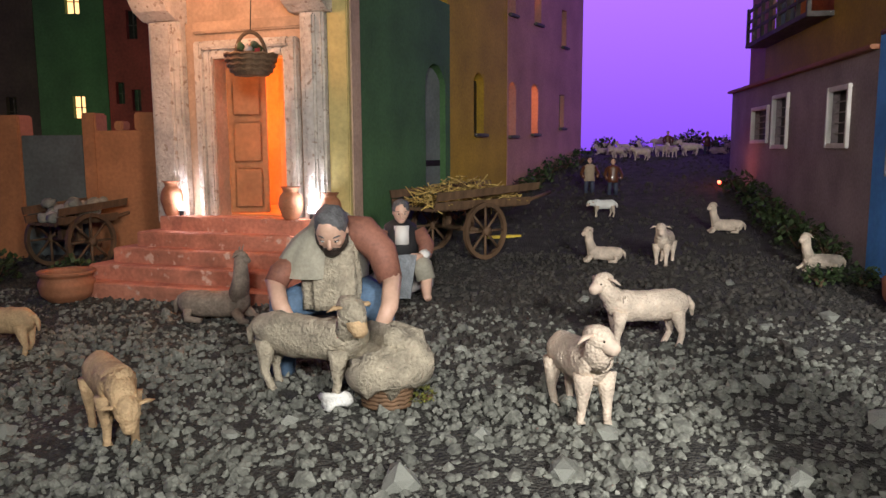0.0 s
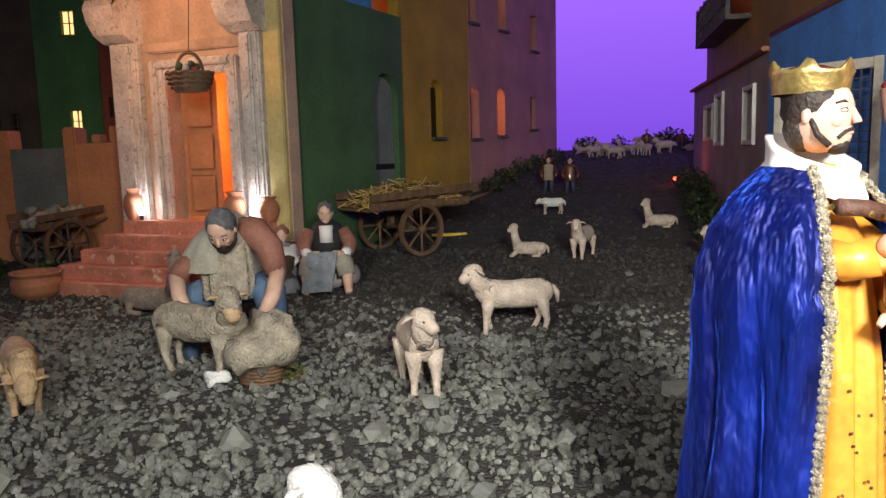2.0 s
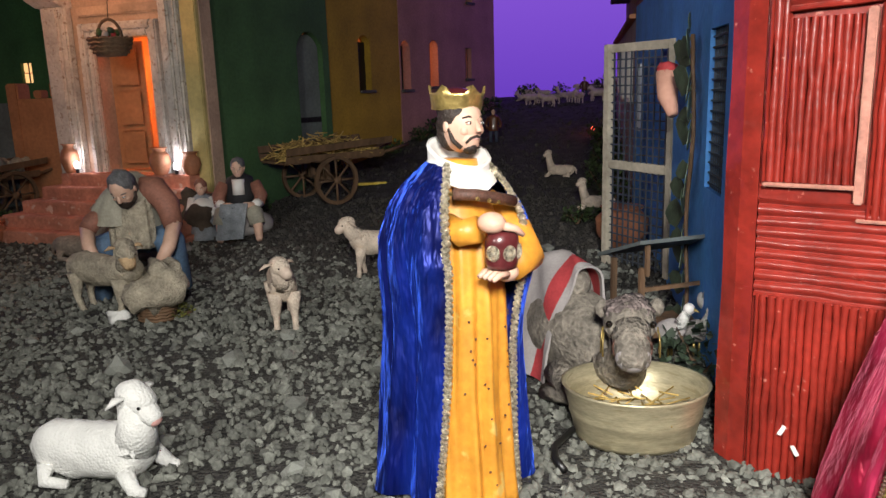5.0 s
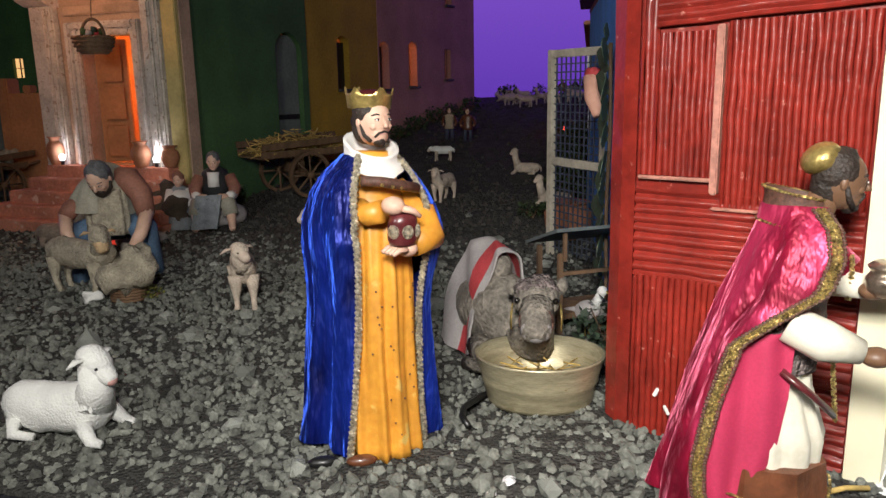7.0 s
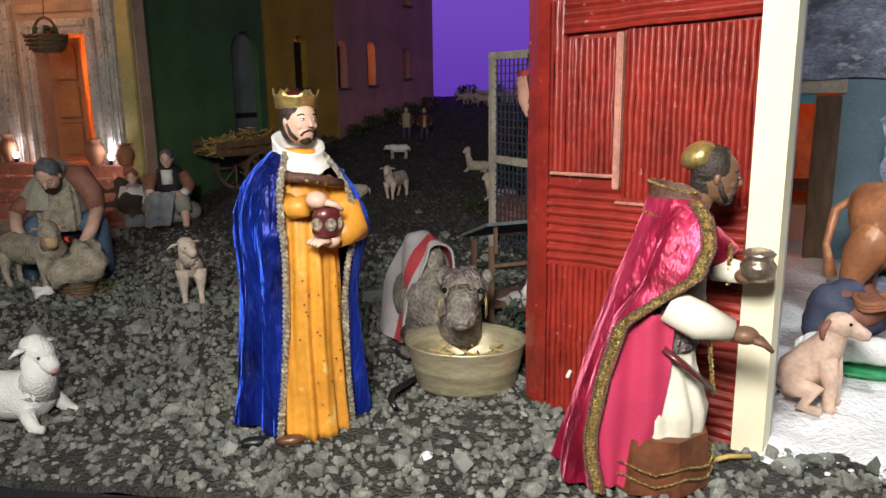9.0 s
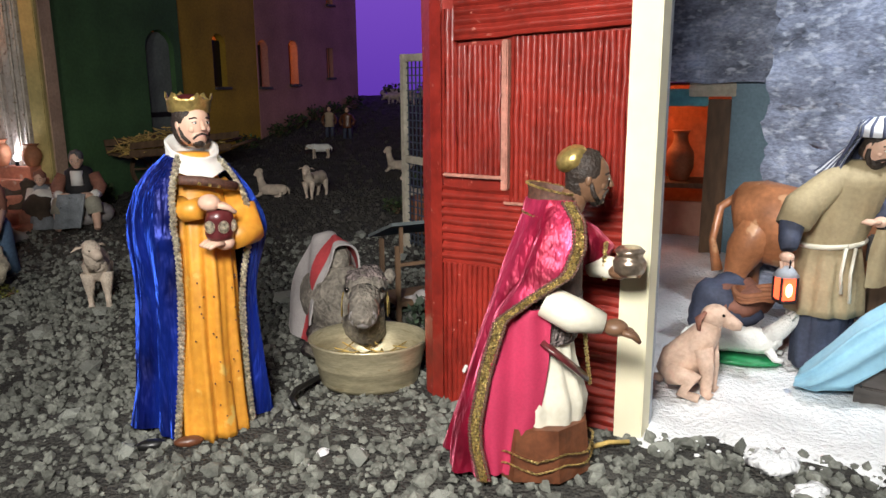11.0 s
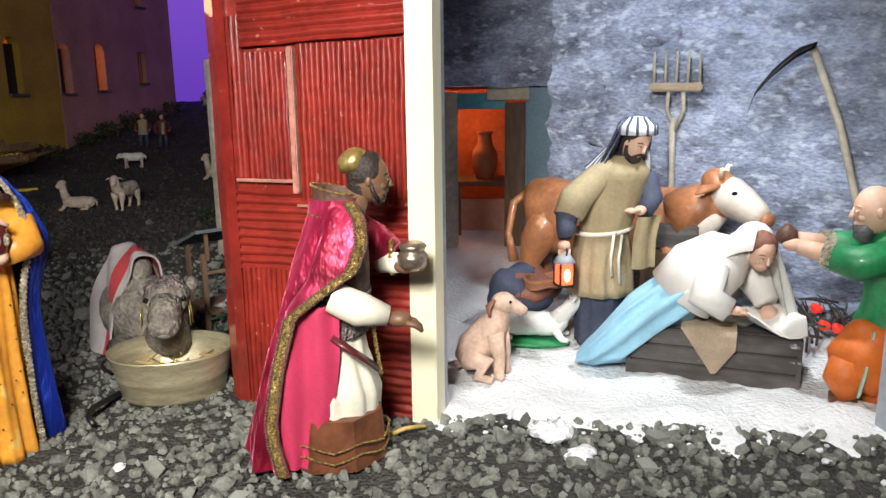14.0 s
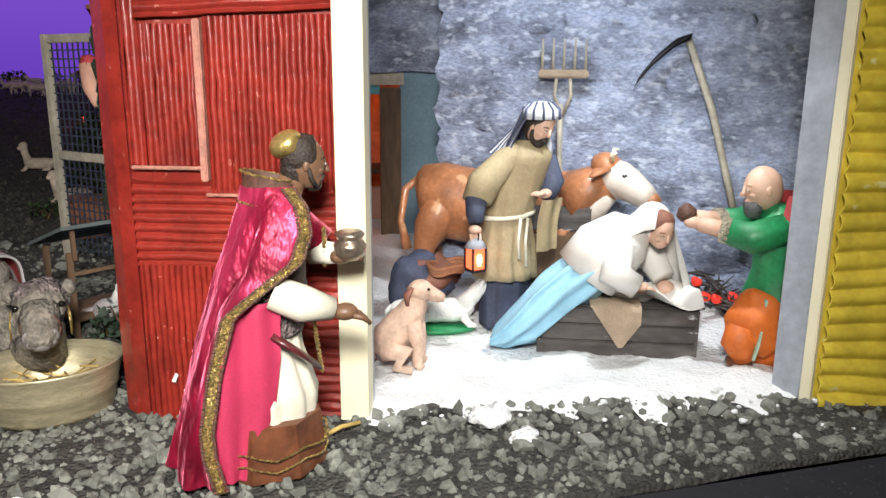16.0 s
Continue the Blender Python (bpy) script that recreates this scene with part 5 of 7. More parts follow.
put_beast(beast(WOOL_WHITE, WOOL_WHITE, WOOL_WHITE, 1.15, head_at=(0.40, 0.0, 0.76), look_yaw=-8, look_pitch=30, lying=True, head_size=0.185, ear=0.15, fat=1.28, muzzle=PINK_SKIN), "lamb_figurine", 0.042, 0.352, -12, 0.099, "large white lamb figurine lying on the gravel at the table edge", "figurine", SHEEP)
for x, y, yaw, size, lying, lab in ((0.298, 1.350, 172, 0.062, True, "small cream lamb figurine lying in the lane"), (0.396, 1.315, -118, 0.076, False, "small cream lamb figurine standing and facing forward"),
                                    (0.596, 1.545, 168, 0.061, True, "small cream lamb figurine lying beside the house wall"), (0.622, 1.205, 175, 0.060, True, "small cream lamb figurine lying beside a bush"), (0.385, 1.745, 182, 0.052, False, "small white lamb figurine grazing far up the lane")):
    hd = (0.46, 0, 0.92) if lying else ((0.45, 0, 0.86) if yaw < 0 else (0.60, 0, 0.62))
    put_beast(beast(WOOL_WHITE if size < 0.055 else WOOL, FACE_CREAM, WOOL, 1.05, head_at=hd, look_yaw=18, lying=lying, ear=0.15), "lamb_figurine", x, y, yaw, size, lab, "figurine", SHEEP)
# flock far up the lane
for k in range(26):
    x, y = 0.60 + 0.42 * random.random(), 2.45 + 0.48 * random.random()
    yaw = random.choice((170, 190, 10, -80, 150)) + random.uniform(-20, 20)
    lie = random.random() < 0.3
    put_beast(beast(random.choice((WOOL, WOOL_DULL, FACE_CREAM)), FACE_CREAM, WOOL, 1.08, head_at=(0.55, 0, random.choice((0.85, 0.6, 0.8))), lying=lie), "sheep_figurine", x, y, yaw, random.uniform(0.042, 0.055), "tiny cream sheep figurine in the distant flock", "figurine", "distant flock")
put_beast(beast(DEER, DEER, DEER, 1.15, head_at=(0.40, 0, 1.0), look_yaw=0, look_pitch=20, lying=True, head_size=0.11, ear=0.12, rough=0.01, horns=DEER), "goat_figurine", -0.338, 1.095, -12, 0.098, "dull brown goat figurine lying before the steps", "figurine")


def shearer():
    """The stooping shearer, the sheep he holds and the fleece are cast as one piece."""
    s = beast(WOOL_DULL, WOOL_GOLD, WOOL_DULL, 1.30, head_at=(0.44, -0.10, 0.86), look_yaw=-25, look_pitch=40, head_size=0.17, rough=0.05, ear=0.12)
    m = Euler((0, 0, radians(-28))).to_matrix()
    s.v = [m @ (v * 0.112) + Vector((-0.030, -0.012, 0)) for v in s.v]
    f = Sculpt()
    # legs and seat
    f.tube([(0.000, 0.065, 0.085), (-0.055, 0.030, 0.075), (-0.062, 0.028, 0.0)], [0.028, 0.022, 0.016], JEANS, 12)
    f.tube([(0.020, 0.070, 0.085), (0.052, 0.030, 0.082), (0.058, 0.045, 0.0)], [0.028, 0.022, 0.016], JEANS, 12)
    # bent back with smock
    f.tube([(0.008, 0.075, 0.085), (0.004, 0.066, 0.118), (0.002, 0.044, 0.150), (0.004, 0.020, 0.166), (0.006, 0.010, 0.172)], [0.032, 0.037, 0.037, 0.028, 0.014], GREY_SHIRT, 18)
    f.robe(ramp_list([(0.075, 0.0, 0.022, 0.030, 0.018, 1.2), (0.11, 0.0, 0.022, 0.032, 0.020, 1.0), (0.15, 0.002, 0.020, 0.028, 0.018, 0.5)], 10), WOOL_DULL, 40, 9, 0.12)
    # arms
    f.robe(ramp_list([(0.112, -0.018, 0.034, 0.050, 0.036, 1.0), (0.135, -0.014, 0.034, 0.046, 0.036, 0.7), (0.158, -0.006, 0.030, 0.036, 0.032, 0.3), (0.172, 0.002, 0.020, 0.024, 0.024, 0), (0.182, 0.004, 0.010, 0.014, 0.014, 0)], 18), GREY_SHIRT, 44, 7, 0.05, arc=(60, 285))
    f.tube([(-0.040, 0.024, 0.130), (-0.056, 0.012, 0.116), (-0.060, 0.006, 0.106)], [0.014, 0.014, 0.013], BRICK_SHIRT, 12)
    f.tube([(-0.062, 0.010, 0.110), (-0.052, -0.012, 0.085), (-0.040, -0.022, 0.070)], [0.011, 0.0095, 0.0075], SKIN, 10)
    f.tube([(0.012, 0.030, 0.166), (0.038, 0.028, 0.162), (0.060, 0.016, 0.140), (0.070, 0.004, 0.110)], [0.016, 0.020, 0.018, 0.014], BRICK_SHIRT, 12)
    f.tube([(0.072, 0.004, 0.114), (0.070, -0.020, 0.085), (0.060, -0.036, 0.062)], [0.011, 0.010, 0.008], SKIN, 10)
    f.ball((-0.038, -0.024, 0.067), (0.009, 0.008, 0.006), SKIN)
    f.ball((0.056, -0.040, 0.060), (0.010, 0.008, 0.006), SKIN)
    head(f, (0.006, -0.006, 0.168), 0.0205, SKIN, -92, 42, GREY_HAIR, HAIR)
    # fleece
    f.ball((0.048, -0.058, 0.038), (0.046, 0.034, 0.022), WOOL_DULL, (0, -8, 12), 24, 14, 0.012, 70)
    f.ball((0.066, -0.045, 0.052), (0.028, 0.024, 0.020), WOOL_DULL, (0, 20, 12), 20, 12, 0.010, 70)
    f.ball((-0.010, -0.058, 0.007), (0.014, 0.009, 0.008), WOOL_WHITE, rough=0.010, rs=110)
    f.v = [v + Vector((-0.014 if v.y > -0.045 else 0.012, 0.034 if v.y > -0.045 else 0.0, 0.004 if v.z > 0.03 else 0)) for v in f.v]
    base, off = len(s.v), [s.slot(q) for q in f.mats]
    s.v += f.v
    s.f += [tuple(i + base for i in q) for q in f.f]
    s.i += [off[i] for i in f.i]
    return s.make("shearer_figurine", at(-0.118, 0.800, 0, 0.0005), "figurine stooping to shear a cream sheep with a pile of fleece", "figurine")


shearer()
s = Sculpt()
for k in range(7):
    z = 0.003 + 0.0045 * k
    s.tube([((0.024 + 0.003 * k / 6) * math.cos(2 * math.pi * b / 24), (0.019 + 0.003 * k / 6) * math.sin(2 * math.pi * b / 24), z + 0.001 * math.sin(b * math.pi + k)) for b in range(25)], 0.0026, WOOD, 6)
s.robe([(0.001, 0, 0, 0.022, 0.017, 0), (0.028, 0, 0, 0.024, 0.019, 0)], WOOD, 24, 12, 0.03)
s.make("wicker_basket", at(-0.062, 0.748), "brown woven basket under the fleece", "basket")


def seated_pair():
    s = Sculpt()
    # rock seat
    s.ball((-0.020, 0.0, 0.025), (0.035, 0.05, 0.030), GREY_CLOTH, (0, 0, 0), 16, 10, 0.02, 30)
    s.tube([(-0.008, 0, 0.048), (-0.010, 0, 0.085), (-0.004, 0, 0.112), (0.0, 0, 0.122)], [0.026, 0.030, 0.026, 0.010], BLACK_VEST, 16)
    s.tube([(0.016, 0, 0.085), (0.015, 0, 0.114)], [0.012, 0.012], WHITE_CLOTH, 10)
    head(s, (0.006, 0, 0.135), 0.0145, SKIN, 0, 18, GREY_HAIR, None)
    for sg in (-1, 1):
        s.tube([(0.0, sg * 0.028, 0.105), (0.008, sg * 0.040, 0.080), (0.022, sg * 0.036, 0.068)], [0.012, 0.013, 0.011], BRICK_SHIRT, 10)
        s.tube([(0.020, sg * 0.038, 0.070), (0.036, sg * 0.028, 0.066)], [0.010, 0.008], WHITE_CLOTH, 10)
        s.tube([(0.034, sg * 0.028, 0.066), (0.044, sg * 0.012, 0.068)], [0.007, 0.006], SKIN, 8)
        s.tube([(0.0, sg * 0.018, 0.050), (0.040, sg * 0.030, 0.052), (0.046, sg * 0.034, 0.032)], [0.018, 0.016, 0.015], GREY_SHIRT, 12)
        s.tube([(0.046, sg * 0.034, 0.036), (0.044, sg * 0.035, 0.008), (0.054, sg * 0.036, 0.004)], [0.0095, 0.0075, 0.006], SKIN, 8)
    cl = [[(0.046 + 0.012 * (1 - t) + 0.003 * math.sin(u * 7), -0.030 + 0.050 * u - 0.012 * (1 - t), 0.006 + 0.066 * t) for u in [i / 10 for i in range(11)]] for t in [i / 10 for i in range(11)]]
    s.shell(cl, NET_CLOTH, 0.003)
    s.make("seated_figurine", at(-0.065, 1.190, -82), "seated figurine in a black vest mending a grey cloth", "figurine")
    s = Sculpt()
    s.robe(ramp_list([(0, 0.01, 0, 0.040, 0.032, 1), (0.03, 0.005, 0, 0.030, 0.026, 0.8), (0.055, -0.004, 0, 0.018, 0.020, 0.2), (0.078, -0.004, 0, 0.014, 0.018, 0), (0.086, -0.003, 0, 0.006, 0.007, 0)], 12), NET_CLOTH, 30, 7, 0.06)
    s.ball((0.010, 0, 0.058), (0.020, 0.026, 0.018), WHITE_CLOTH, rough=0.006)
    head(s, (0.002, 0, 0.098), 0.0125, SKIN, -20, 20, BRICK_SHIRT, None)
    s.tube([(0, 0.018, 0.076), (0.014, 0.024, 0.055), (0.028, 0.010, 0.05)], 0.008, WHITE_CLOTH)
    s.tube([(0, -0.018, 0.076), (0.014, -0.024, 0.055), (0.028, -0.008, 0.05)], 0.008, WHITE_CLOTH)
    s.make("seated_figurine", at(-0.150, 1.215, -70), "small seated figurine in white and grey-blue clothes", "figurine")


seated_pair()
for x, y, lab in ((0.455, 1.96, "small dark standing herdsman figurine in the lane"), (0.400, 1.99, "small brown standing figurine beside the herdsman"), (0.93, 2.60, "tiny dark figurine among the distant flock"), (0.84, 2.75, "tiny dark figurine at the far end of the lane")):
    s = Sculpt()
    sz = 0.095 if y < 2.2 else 0.075
    s.tube([(0, 0.09, 0.0), (0, 0.08, 0.40)], [0.05, 0.07], DARK_BLUE_CLOTH, 10)
    s.tube([(0, -0.09, 0.0), (0, -0.08, 0.40)], [0.05, 0.07], DARK_BLUE_CLOTH, 10)
    s.robe(ramp_list([(0.34, 0, 0, 0.11, 0.16, 1), (0.55, 0, 0, 0.09, 0.13, 0.6), (0.76, 0, 0, 0.08, 0.16, 0.1), (0.82, 0, 0, 0.04, 0.05, 0)], 10), BURLAP if x < 0.43 else BROWN_LEATHER, 24, 6, 0.06)
    s.tube([(0, 0.15, 0.74), (0.06, 0.24, 0.55), (0.16, 0.2, 0.45)], 0.045, BROWN_LEATHER)
    s.tube([(0, -0.15, 0.74), (0.06, -0.22, 0.55), (0.16, -0.16, 0.42)], 0.045, BROWN_LEATHER)
    head(s, (0, 0, 0.91), 0.075, SKIN, 0, 0, HAIR, None)
    s.v = [v * sz for v in s.v]
    s.make("herdsman_figurine", at(x, y, -100), lab, "figurine")


# ---- camel, tub and coop beside the red wall ----
def camel():
    s = Sculpt()
    rings = []
    for x, r, z in ramp_list([(-0.13, 0.015, 0.05), (-0.11, 0.042, 0.055), (-0.05, 0.055, 0.062), (0.0, 0.050, 0.060), (0.035, 0.036, 0.055), (0.05, 0.02, 0.05)], 14):
        rings.append([(x, r * 0.85 * math.cos(q), z + r * math.sin(q)) for q in (2 * math.pi * b / 20 for b in range(20))])
    s.loft(rings, CAMEL)
    s.ball((-0.05, 0, 0.118), (0.036, 0.022, 0.026), CAMEL)
    s.tube([(0.03, 0, 0.05), (0.062, 0, 0.048), (0.076, 0, 0.075), (0.078, 0, 0.100)], [0.030, 0.024, 0.021, 0.020], CAMEL, 14)
    s.ball((0.082, 0, 0.104), (0.026, 0.027, 0.021), CAMEL, (0, 20, 0), 18, 12, 0.004, 120)
    s.ball((0.076, 0, 0.117), (0.020, 0.026, 0.013), FUR, (0, 15, 0), 18, 12, 0.006, 150)
    s.tube([(0.092, 0, 0.100), (0.112, 0, 0.088), (0.126, 0, 0.078), (0.131, 0, 0.073)], [0.021, 0.018, 0.016, 0.009], CAMEL, 14)
    s.ball((0.121, 0, 0.081), (0.014, 0.0175, 0.016), GREY_CLOTH, (0, 35, 0), 16, 10)
    for sg in (-1, 1):
        s.ball((0.098, sg * 0.0215, 0.108), 0.0036, BLACK_GLOSS, nu=8, nv=6)
        s.ball((0.074, sg * 0.028, 0.118), (0.006, 0.008, 0.010), CAMEL, nu=8, nv=6)
        s.tube([(0.090, sg * 0.027, 0.103), (0.094, sg * 0.029, 0.09), (0.092, sg * 0.029, 0.076)], 0.0009, CROWN_GOLD, 6)
        s.tube([(0.100, sg * 0.027, 0.100), (0.104, sg * 0.028, 0.09), (0.104, sg * 0.028, 0.076)], 0.0009, CROWN_GOLD, 6)
        s.tube([(0.0, sg * 0.040, 0.03), (0.04, sg * 0.055, 0.014), (0.0, sg * 0.06, 0.01)], [0.02, 0.013, 0.010], CAMEL)
    s.tube([(0.112 + 0.002 * math.cos(radians(q)), 0.0185 * math.cos(radians(q)), 0.088 + 0.0175 * math.sin(radians(q))) for q in range(0, 361, 20)], 0.0016, BROWN_BRAID, 6)
    cloth = thing("saddle_cloth", at(0.487, 0.460, -66), "grey saddle cloth with a red stripe draped over the camel", "cloth")
    for m, x0, x1 in ((GREY_CLOTH, -0.100, -0.040), (RED_CLOTH, -0.040, -0.018), (GREY_CLOTH, -0.018, -0.008)):
        strip = Sculpt()
        rows = []
        for u in [i / 6 for i in range(7)]:
            x = x0 + (x1 - x0) * u
            top = 0.150 - 0.30 * max(0, abs(x + 0.05) - 0.018)
            rows.append([(x - 0.012 * abs(v) ** 1.5, 0.050 * v + 0.004 * math.sin(v * 9 + x * 80), 0.008 + (top - 0.008) * (1 - abs(v) ** 2.0)) for v in [j / 14 - 1 for j in range(29)]])
        strip.shell(rows, m, -0.0025)
        strip.v = [v * 0.86 for v in strip.v]
        strip.make("stripe", None, "dull red stripe" if m is RED_CLOTH else "", "", parent=cloth)
    for k, v in enumerate(s.v):
        q = radians(-30) * min(1.0, max(0.0, (v.x - 0.055) / 0.025))
        dx = v.x - 0.066
        s.v[k] = Vector((0.066 + dx * math.cos(q) - v.y * math.sin(q), dx * math.sin(q) + v.y * math.cos(q), v.z)) * 0.86 if q else v * 0.86
    return s.make("camel_figurine", at(0.487, 0.460, -66), "kneeling grey-brown camel figurine with bridle bent over the tub", "figurine")


camel()
s = Sculpt()
s.robe([(0.0, 0, 0, 0.050, 0.040, 0), (0.004, 0, 0, 0.0515, 0.0415, 0), (0.022, 0, 0, 0.0555, 0.0455, 0), (0.024, 0, 0, 0.0568, 0.0468, 0), (0.026, 0, 0, 0.0562, 0.0462, 0), (0.047, 0, 0, 0.062, 0.052, 0), (0.0495, 0, 0, 0.0632, 0.0532, 0), (0.0495, 0, 0, 0.0605, 0.0505, 0), (0.030, 0, 0, 0.0555, 0.0455, 0), (0.006, 0, 0, 0.048, 0.038, 0)], ZINC, 64, 1, 0)
tub = s.make("metal_tub", at(0.510, 0.372, -4), "dull brass oval tub half full of straw", "tub")
st = Sculpt()
for k in range(90):
    q, r = random.uniform(0, 6.28), random.random() ** 0.5 * 0.045
    d = random.uniform(0, 6.28)
    c = Vector((r * math.cos(q), r * 0.8 * math.sin(q), 0.012 + random.uniform(0, 0.020)))
    e = Vector((math.cos(d), math.sin(d), random.uniform(-0.25, 0.25))) * random.uniform(0.008, 0.020)
    st.tube([c - e, c + e], 0.0009, STRAW, 4)
tagged(st.make("straw", None, "dry yellow straw", "", parent=tub), kind="stuff")

coop = thing("bird_coop", at(0.588, 0.560, -70), "small wooden coop with a wire front and pale birds", "coop")
part("floor", bm_box((-0.03, -0.055, 0.02), (0.03, 0.055, 0.027), 0.001), WOOD, coop)
for y in (-0.053, 0.053):
    for x in (-0.027, 0.027):
        part("post", bm_box((x - 0.003, y - 0.003, 0.0), (x + 0.003, y + 0.003, 0.098), 0.001), WOOD, coop)
part("rail", bm_box((0.025, -0.05, 0.072), (0.029, 0.05, 0.076)), WOOD, coop)
s = Sculpt()
s.loft([[(-0.040, -0.066, 0.098), (0.042, -0.066, 0.126), (0.042, 0.066, 0.126), (-0.040, 0.066, 0.098)], [(-0.040, -0.066, 0.102), (0.042, -0.066, 0.130), (0.042, 0.066, 0.130), (-0.040, 0.066, 0.102)]], SLATE_WALL)
s.make("lid", None, "tilted dark board lid", "", smooth=False, parent=coop)
part("prop", bm_box((0.030, -0.052, 0.09), (0.034, -0.048, 0.126)), WOOD, coop)
for x, y, yaw, z in ((0.036, -0.022, 30, 0.0), (0.040, 0.020, -30, 0.030), (0.050, 0.0, 10, 0.0)):
    s = Sculpt()
    s.ball((0, 0, 0.030), (0.018, 0.011, 0.012), WOOL_WHITE if z else GREY_CLOTH, (0, -20, 0))
    s.tube([(0.010, 0, 0.036), (0.016, 0, 0.050), (0.018, 0, 0.054)], [0.008, 0.005, 0.005], WOOL_WHITE, 8)
    s.ball((0.019, 0, 0.056), 0.006, WHITE_CLOTH)
    s.tube([(0.024, 0, 0.056), (0.030, 0, 0.054)], [0.002, 0.0005], CROWN_GOLD, 6)
    s.tube([(-0.012, 0, 0.030), (-0.030, 0, 0.026)], [0.008, 0.004], GREY_CLOTH, 8, 0.4)
    s.tube([(0, 0.004, 0.02), (0, 0.004, 0.0)], 0.0014, CROWN_GOLD, 5)
    s.tube([(0, -0.004, 0.02), (0, -0.004, 0.0)], 0.0014, CROWN_GOLD, 5)
    s.make("bird_figurine", at(0.588, 0.560, -70) @ pose(x, y, 0.0 if not z else 0.028, 0, 0, yaw), "pale bird figurine at the coop", "figurine")


# ---- stable group ----
def wool_cloak_man():
    s = Sculpt()
    s.robe(ramp_list([(0.0, 0, 0, 0.026, 0.028, 0.6), (0.05, 0, 0, 0.026, 0.028, 0.8), (0.10, 0, 0, 0.030, 0.032, 0.4)], 10), DARK_BLUE_CLOTH, 50, 8, 0.08)
    s.robe(ramp_list([(0.062, 0.0, 0, 0.036, 0.038, 1.1), (0.10, 0, 0, 0.033, 0.036, 0.9), (0.135, 0, 0, 0.027, 0.029, 0.5), (0.175, 0.006, 0, 0.027, 0.034, 0.2), (0.205, 0.014, 0, 0.024, 0.031, 0.1), (0.222, 0.014, 0, 0.012, 0.015, 0)], 24), OLIVE_CLOTH, 70, 10, 0.05)
    s.tube([(0.029 * math.cos(radians(q)), 0.031 * math.sin(radians(q)), 0.136 + 0.003 * math.sin(radians(q))) for q in range(0, 361, 15)], 0.0028, CREAM_CLOTH, 6)
    for dz, y in ((0, 0.004), (0.01, -0.006)):
        s.tube([(0.036, y, 0.136), (0.040, y - 0.004, 0.11), (0.040, y - 0.002, 0.080 + dz)], 0.0018, CREAM_CLOTH, 6)
    # hood and head bowed
    head(s, (0.027, 0, 0.238), 0.0160, SKIN, 12, 26, HAIR, HAIR)
    for k in range(9):
        m = STRIPED if k % 2 else STRIPE_DARK
        q0, q1 = -90 + 20 * k, -70 + 20 * k
        s.loft([[(0.020 - 0.010 * t + 0.021 * math.cos(radians(q)) * (1 - 0.2 * t) * (1 if t < 0.6 else 1.1), 0.0215 * math.sin(radians(q)) * (1 + 0.5 * t), 0.262 - 0.062 * t - 0.012 * (1 - abs(math.cos(radians(q)))) * (1 - t)) for q in (q0 + 180, (q0 + q1) / 2 + 180, q1 + 180)] for t in [i / 8 for i in range(9)]], m, closed=False)
    s.robe([(0.246, 0.024, 0, 0.0215, 0.0205, 0), (0.256, 0.021, 0, 0.0205, 0.020, 0), (0.263, 0.018, 0, 0.013, 0.013, 0), (0.265, 0.018, 0, 0.003, 0.003, 0)], STRIPED, 30, 15, 0.02)
    for k in range(12):
        q = radians(30 * k)
        s.tube([(0.024 + 0.022 * math.cos(q), 0.021 * math.sin(q), 0.246), (0.021 + 0.0212 * math.cos(q), 0.0205 * math.sin(q), 0.256), (0.018 + 0.012 * math.cos(q), 0.012 * math.sin(q), 0.264)], 0.0016, STRIPE_DARK, 5)
    s.tube([(0.010, 0.018, 0.240), (0.014, 0.024, 0.215), (0.016, 0.027, 0.190)], [0.004, 0.006, 0.007], STRIPED, 8)
    # right arm hangs with the lantern, left arm across the chest
    s.tube([(0.012, -0.004, 0.214), (0.012, -0.026, 0.200), (0.014, -0.046, 0.178), (0.020, -0.056, 0.158)], [0.010, 0.016, 0.0175, 0.016], OLIVE_CLOTH, 14)
    s.tube([(0.018, -0.056, 0.164), (0.026, -0.060, 0.144), (0.032, -0.062, 0.136)], [0.012, 0.010, 0.008], DARK_BLUE_CLOTH, 10)
    hand(s, (0.034, -0.064, 0.128), (0.2, 0, -1), SKIN, 0.010)
    s.tube([(0.012, 0.027, 0.198), (0.026, 0.036, 0.170), (0.038, 0.024, 0.163)], [0.014, 0.014, 0.011], DARK_BLUE_CLOTH, 12)
    hand(s, (0.044, 0.014, 0.164), (0.1, -1, 0.1), SKIN, 0.010)
    rows = [[(0.034 + 0.004 * math.sin(u * 6), 0.020 + 0.030 * u, 0.095 + 0.06 * t) for u in [i / 6 for i in range(7)]] for t in [i / 6 for i in range(7)]]
    s.shell(rows, OLIVE_CLOTH, 0.003)
    for k in range(11):
        u0, u1 = k / 11, (k + 1) / 11
        strip = []
        for i in range(9):
            t = i / 8
            strip.append([(0.012 + 0.012 * u - 0.030 * t * (1 - u) - 0.006 * math.sin(3 * t), -0.004 - 0.018 * u - (0.028 - 0.018 * u) * t, 0.256 - 0.010 * u - 0.062 * t + 0.014 * t * t) for u in (u0, (u0 + u1) / 2, u1)])
        s.shell(strip, STRIPED if k % 2 else STRIPE_DARK, 0.001)
    for v in s.v:
        if v.z > 0.13:
            v.y += (v.z - 0.13) * 0.15 * min(1.0, max(0.0, (v.y + 0.060) / 0.03))
            v.x += (v.z - 0.13) * 0.12
    return s.make("standing_figurine", at(0.968, 0.303, -92, 0.008) @ Matrix.Scale(0.95, 4), "bearded figurine in an olive cloak and striped head cloth", "figurine")


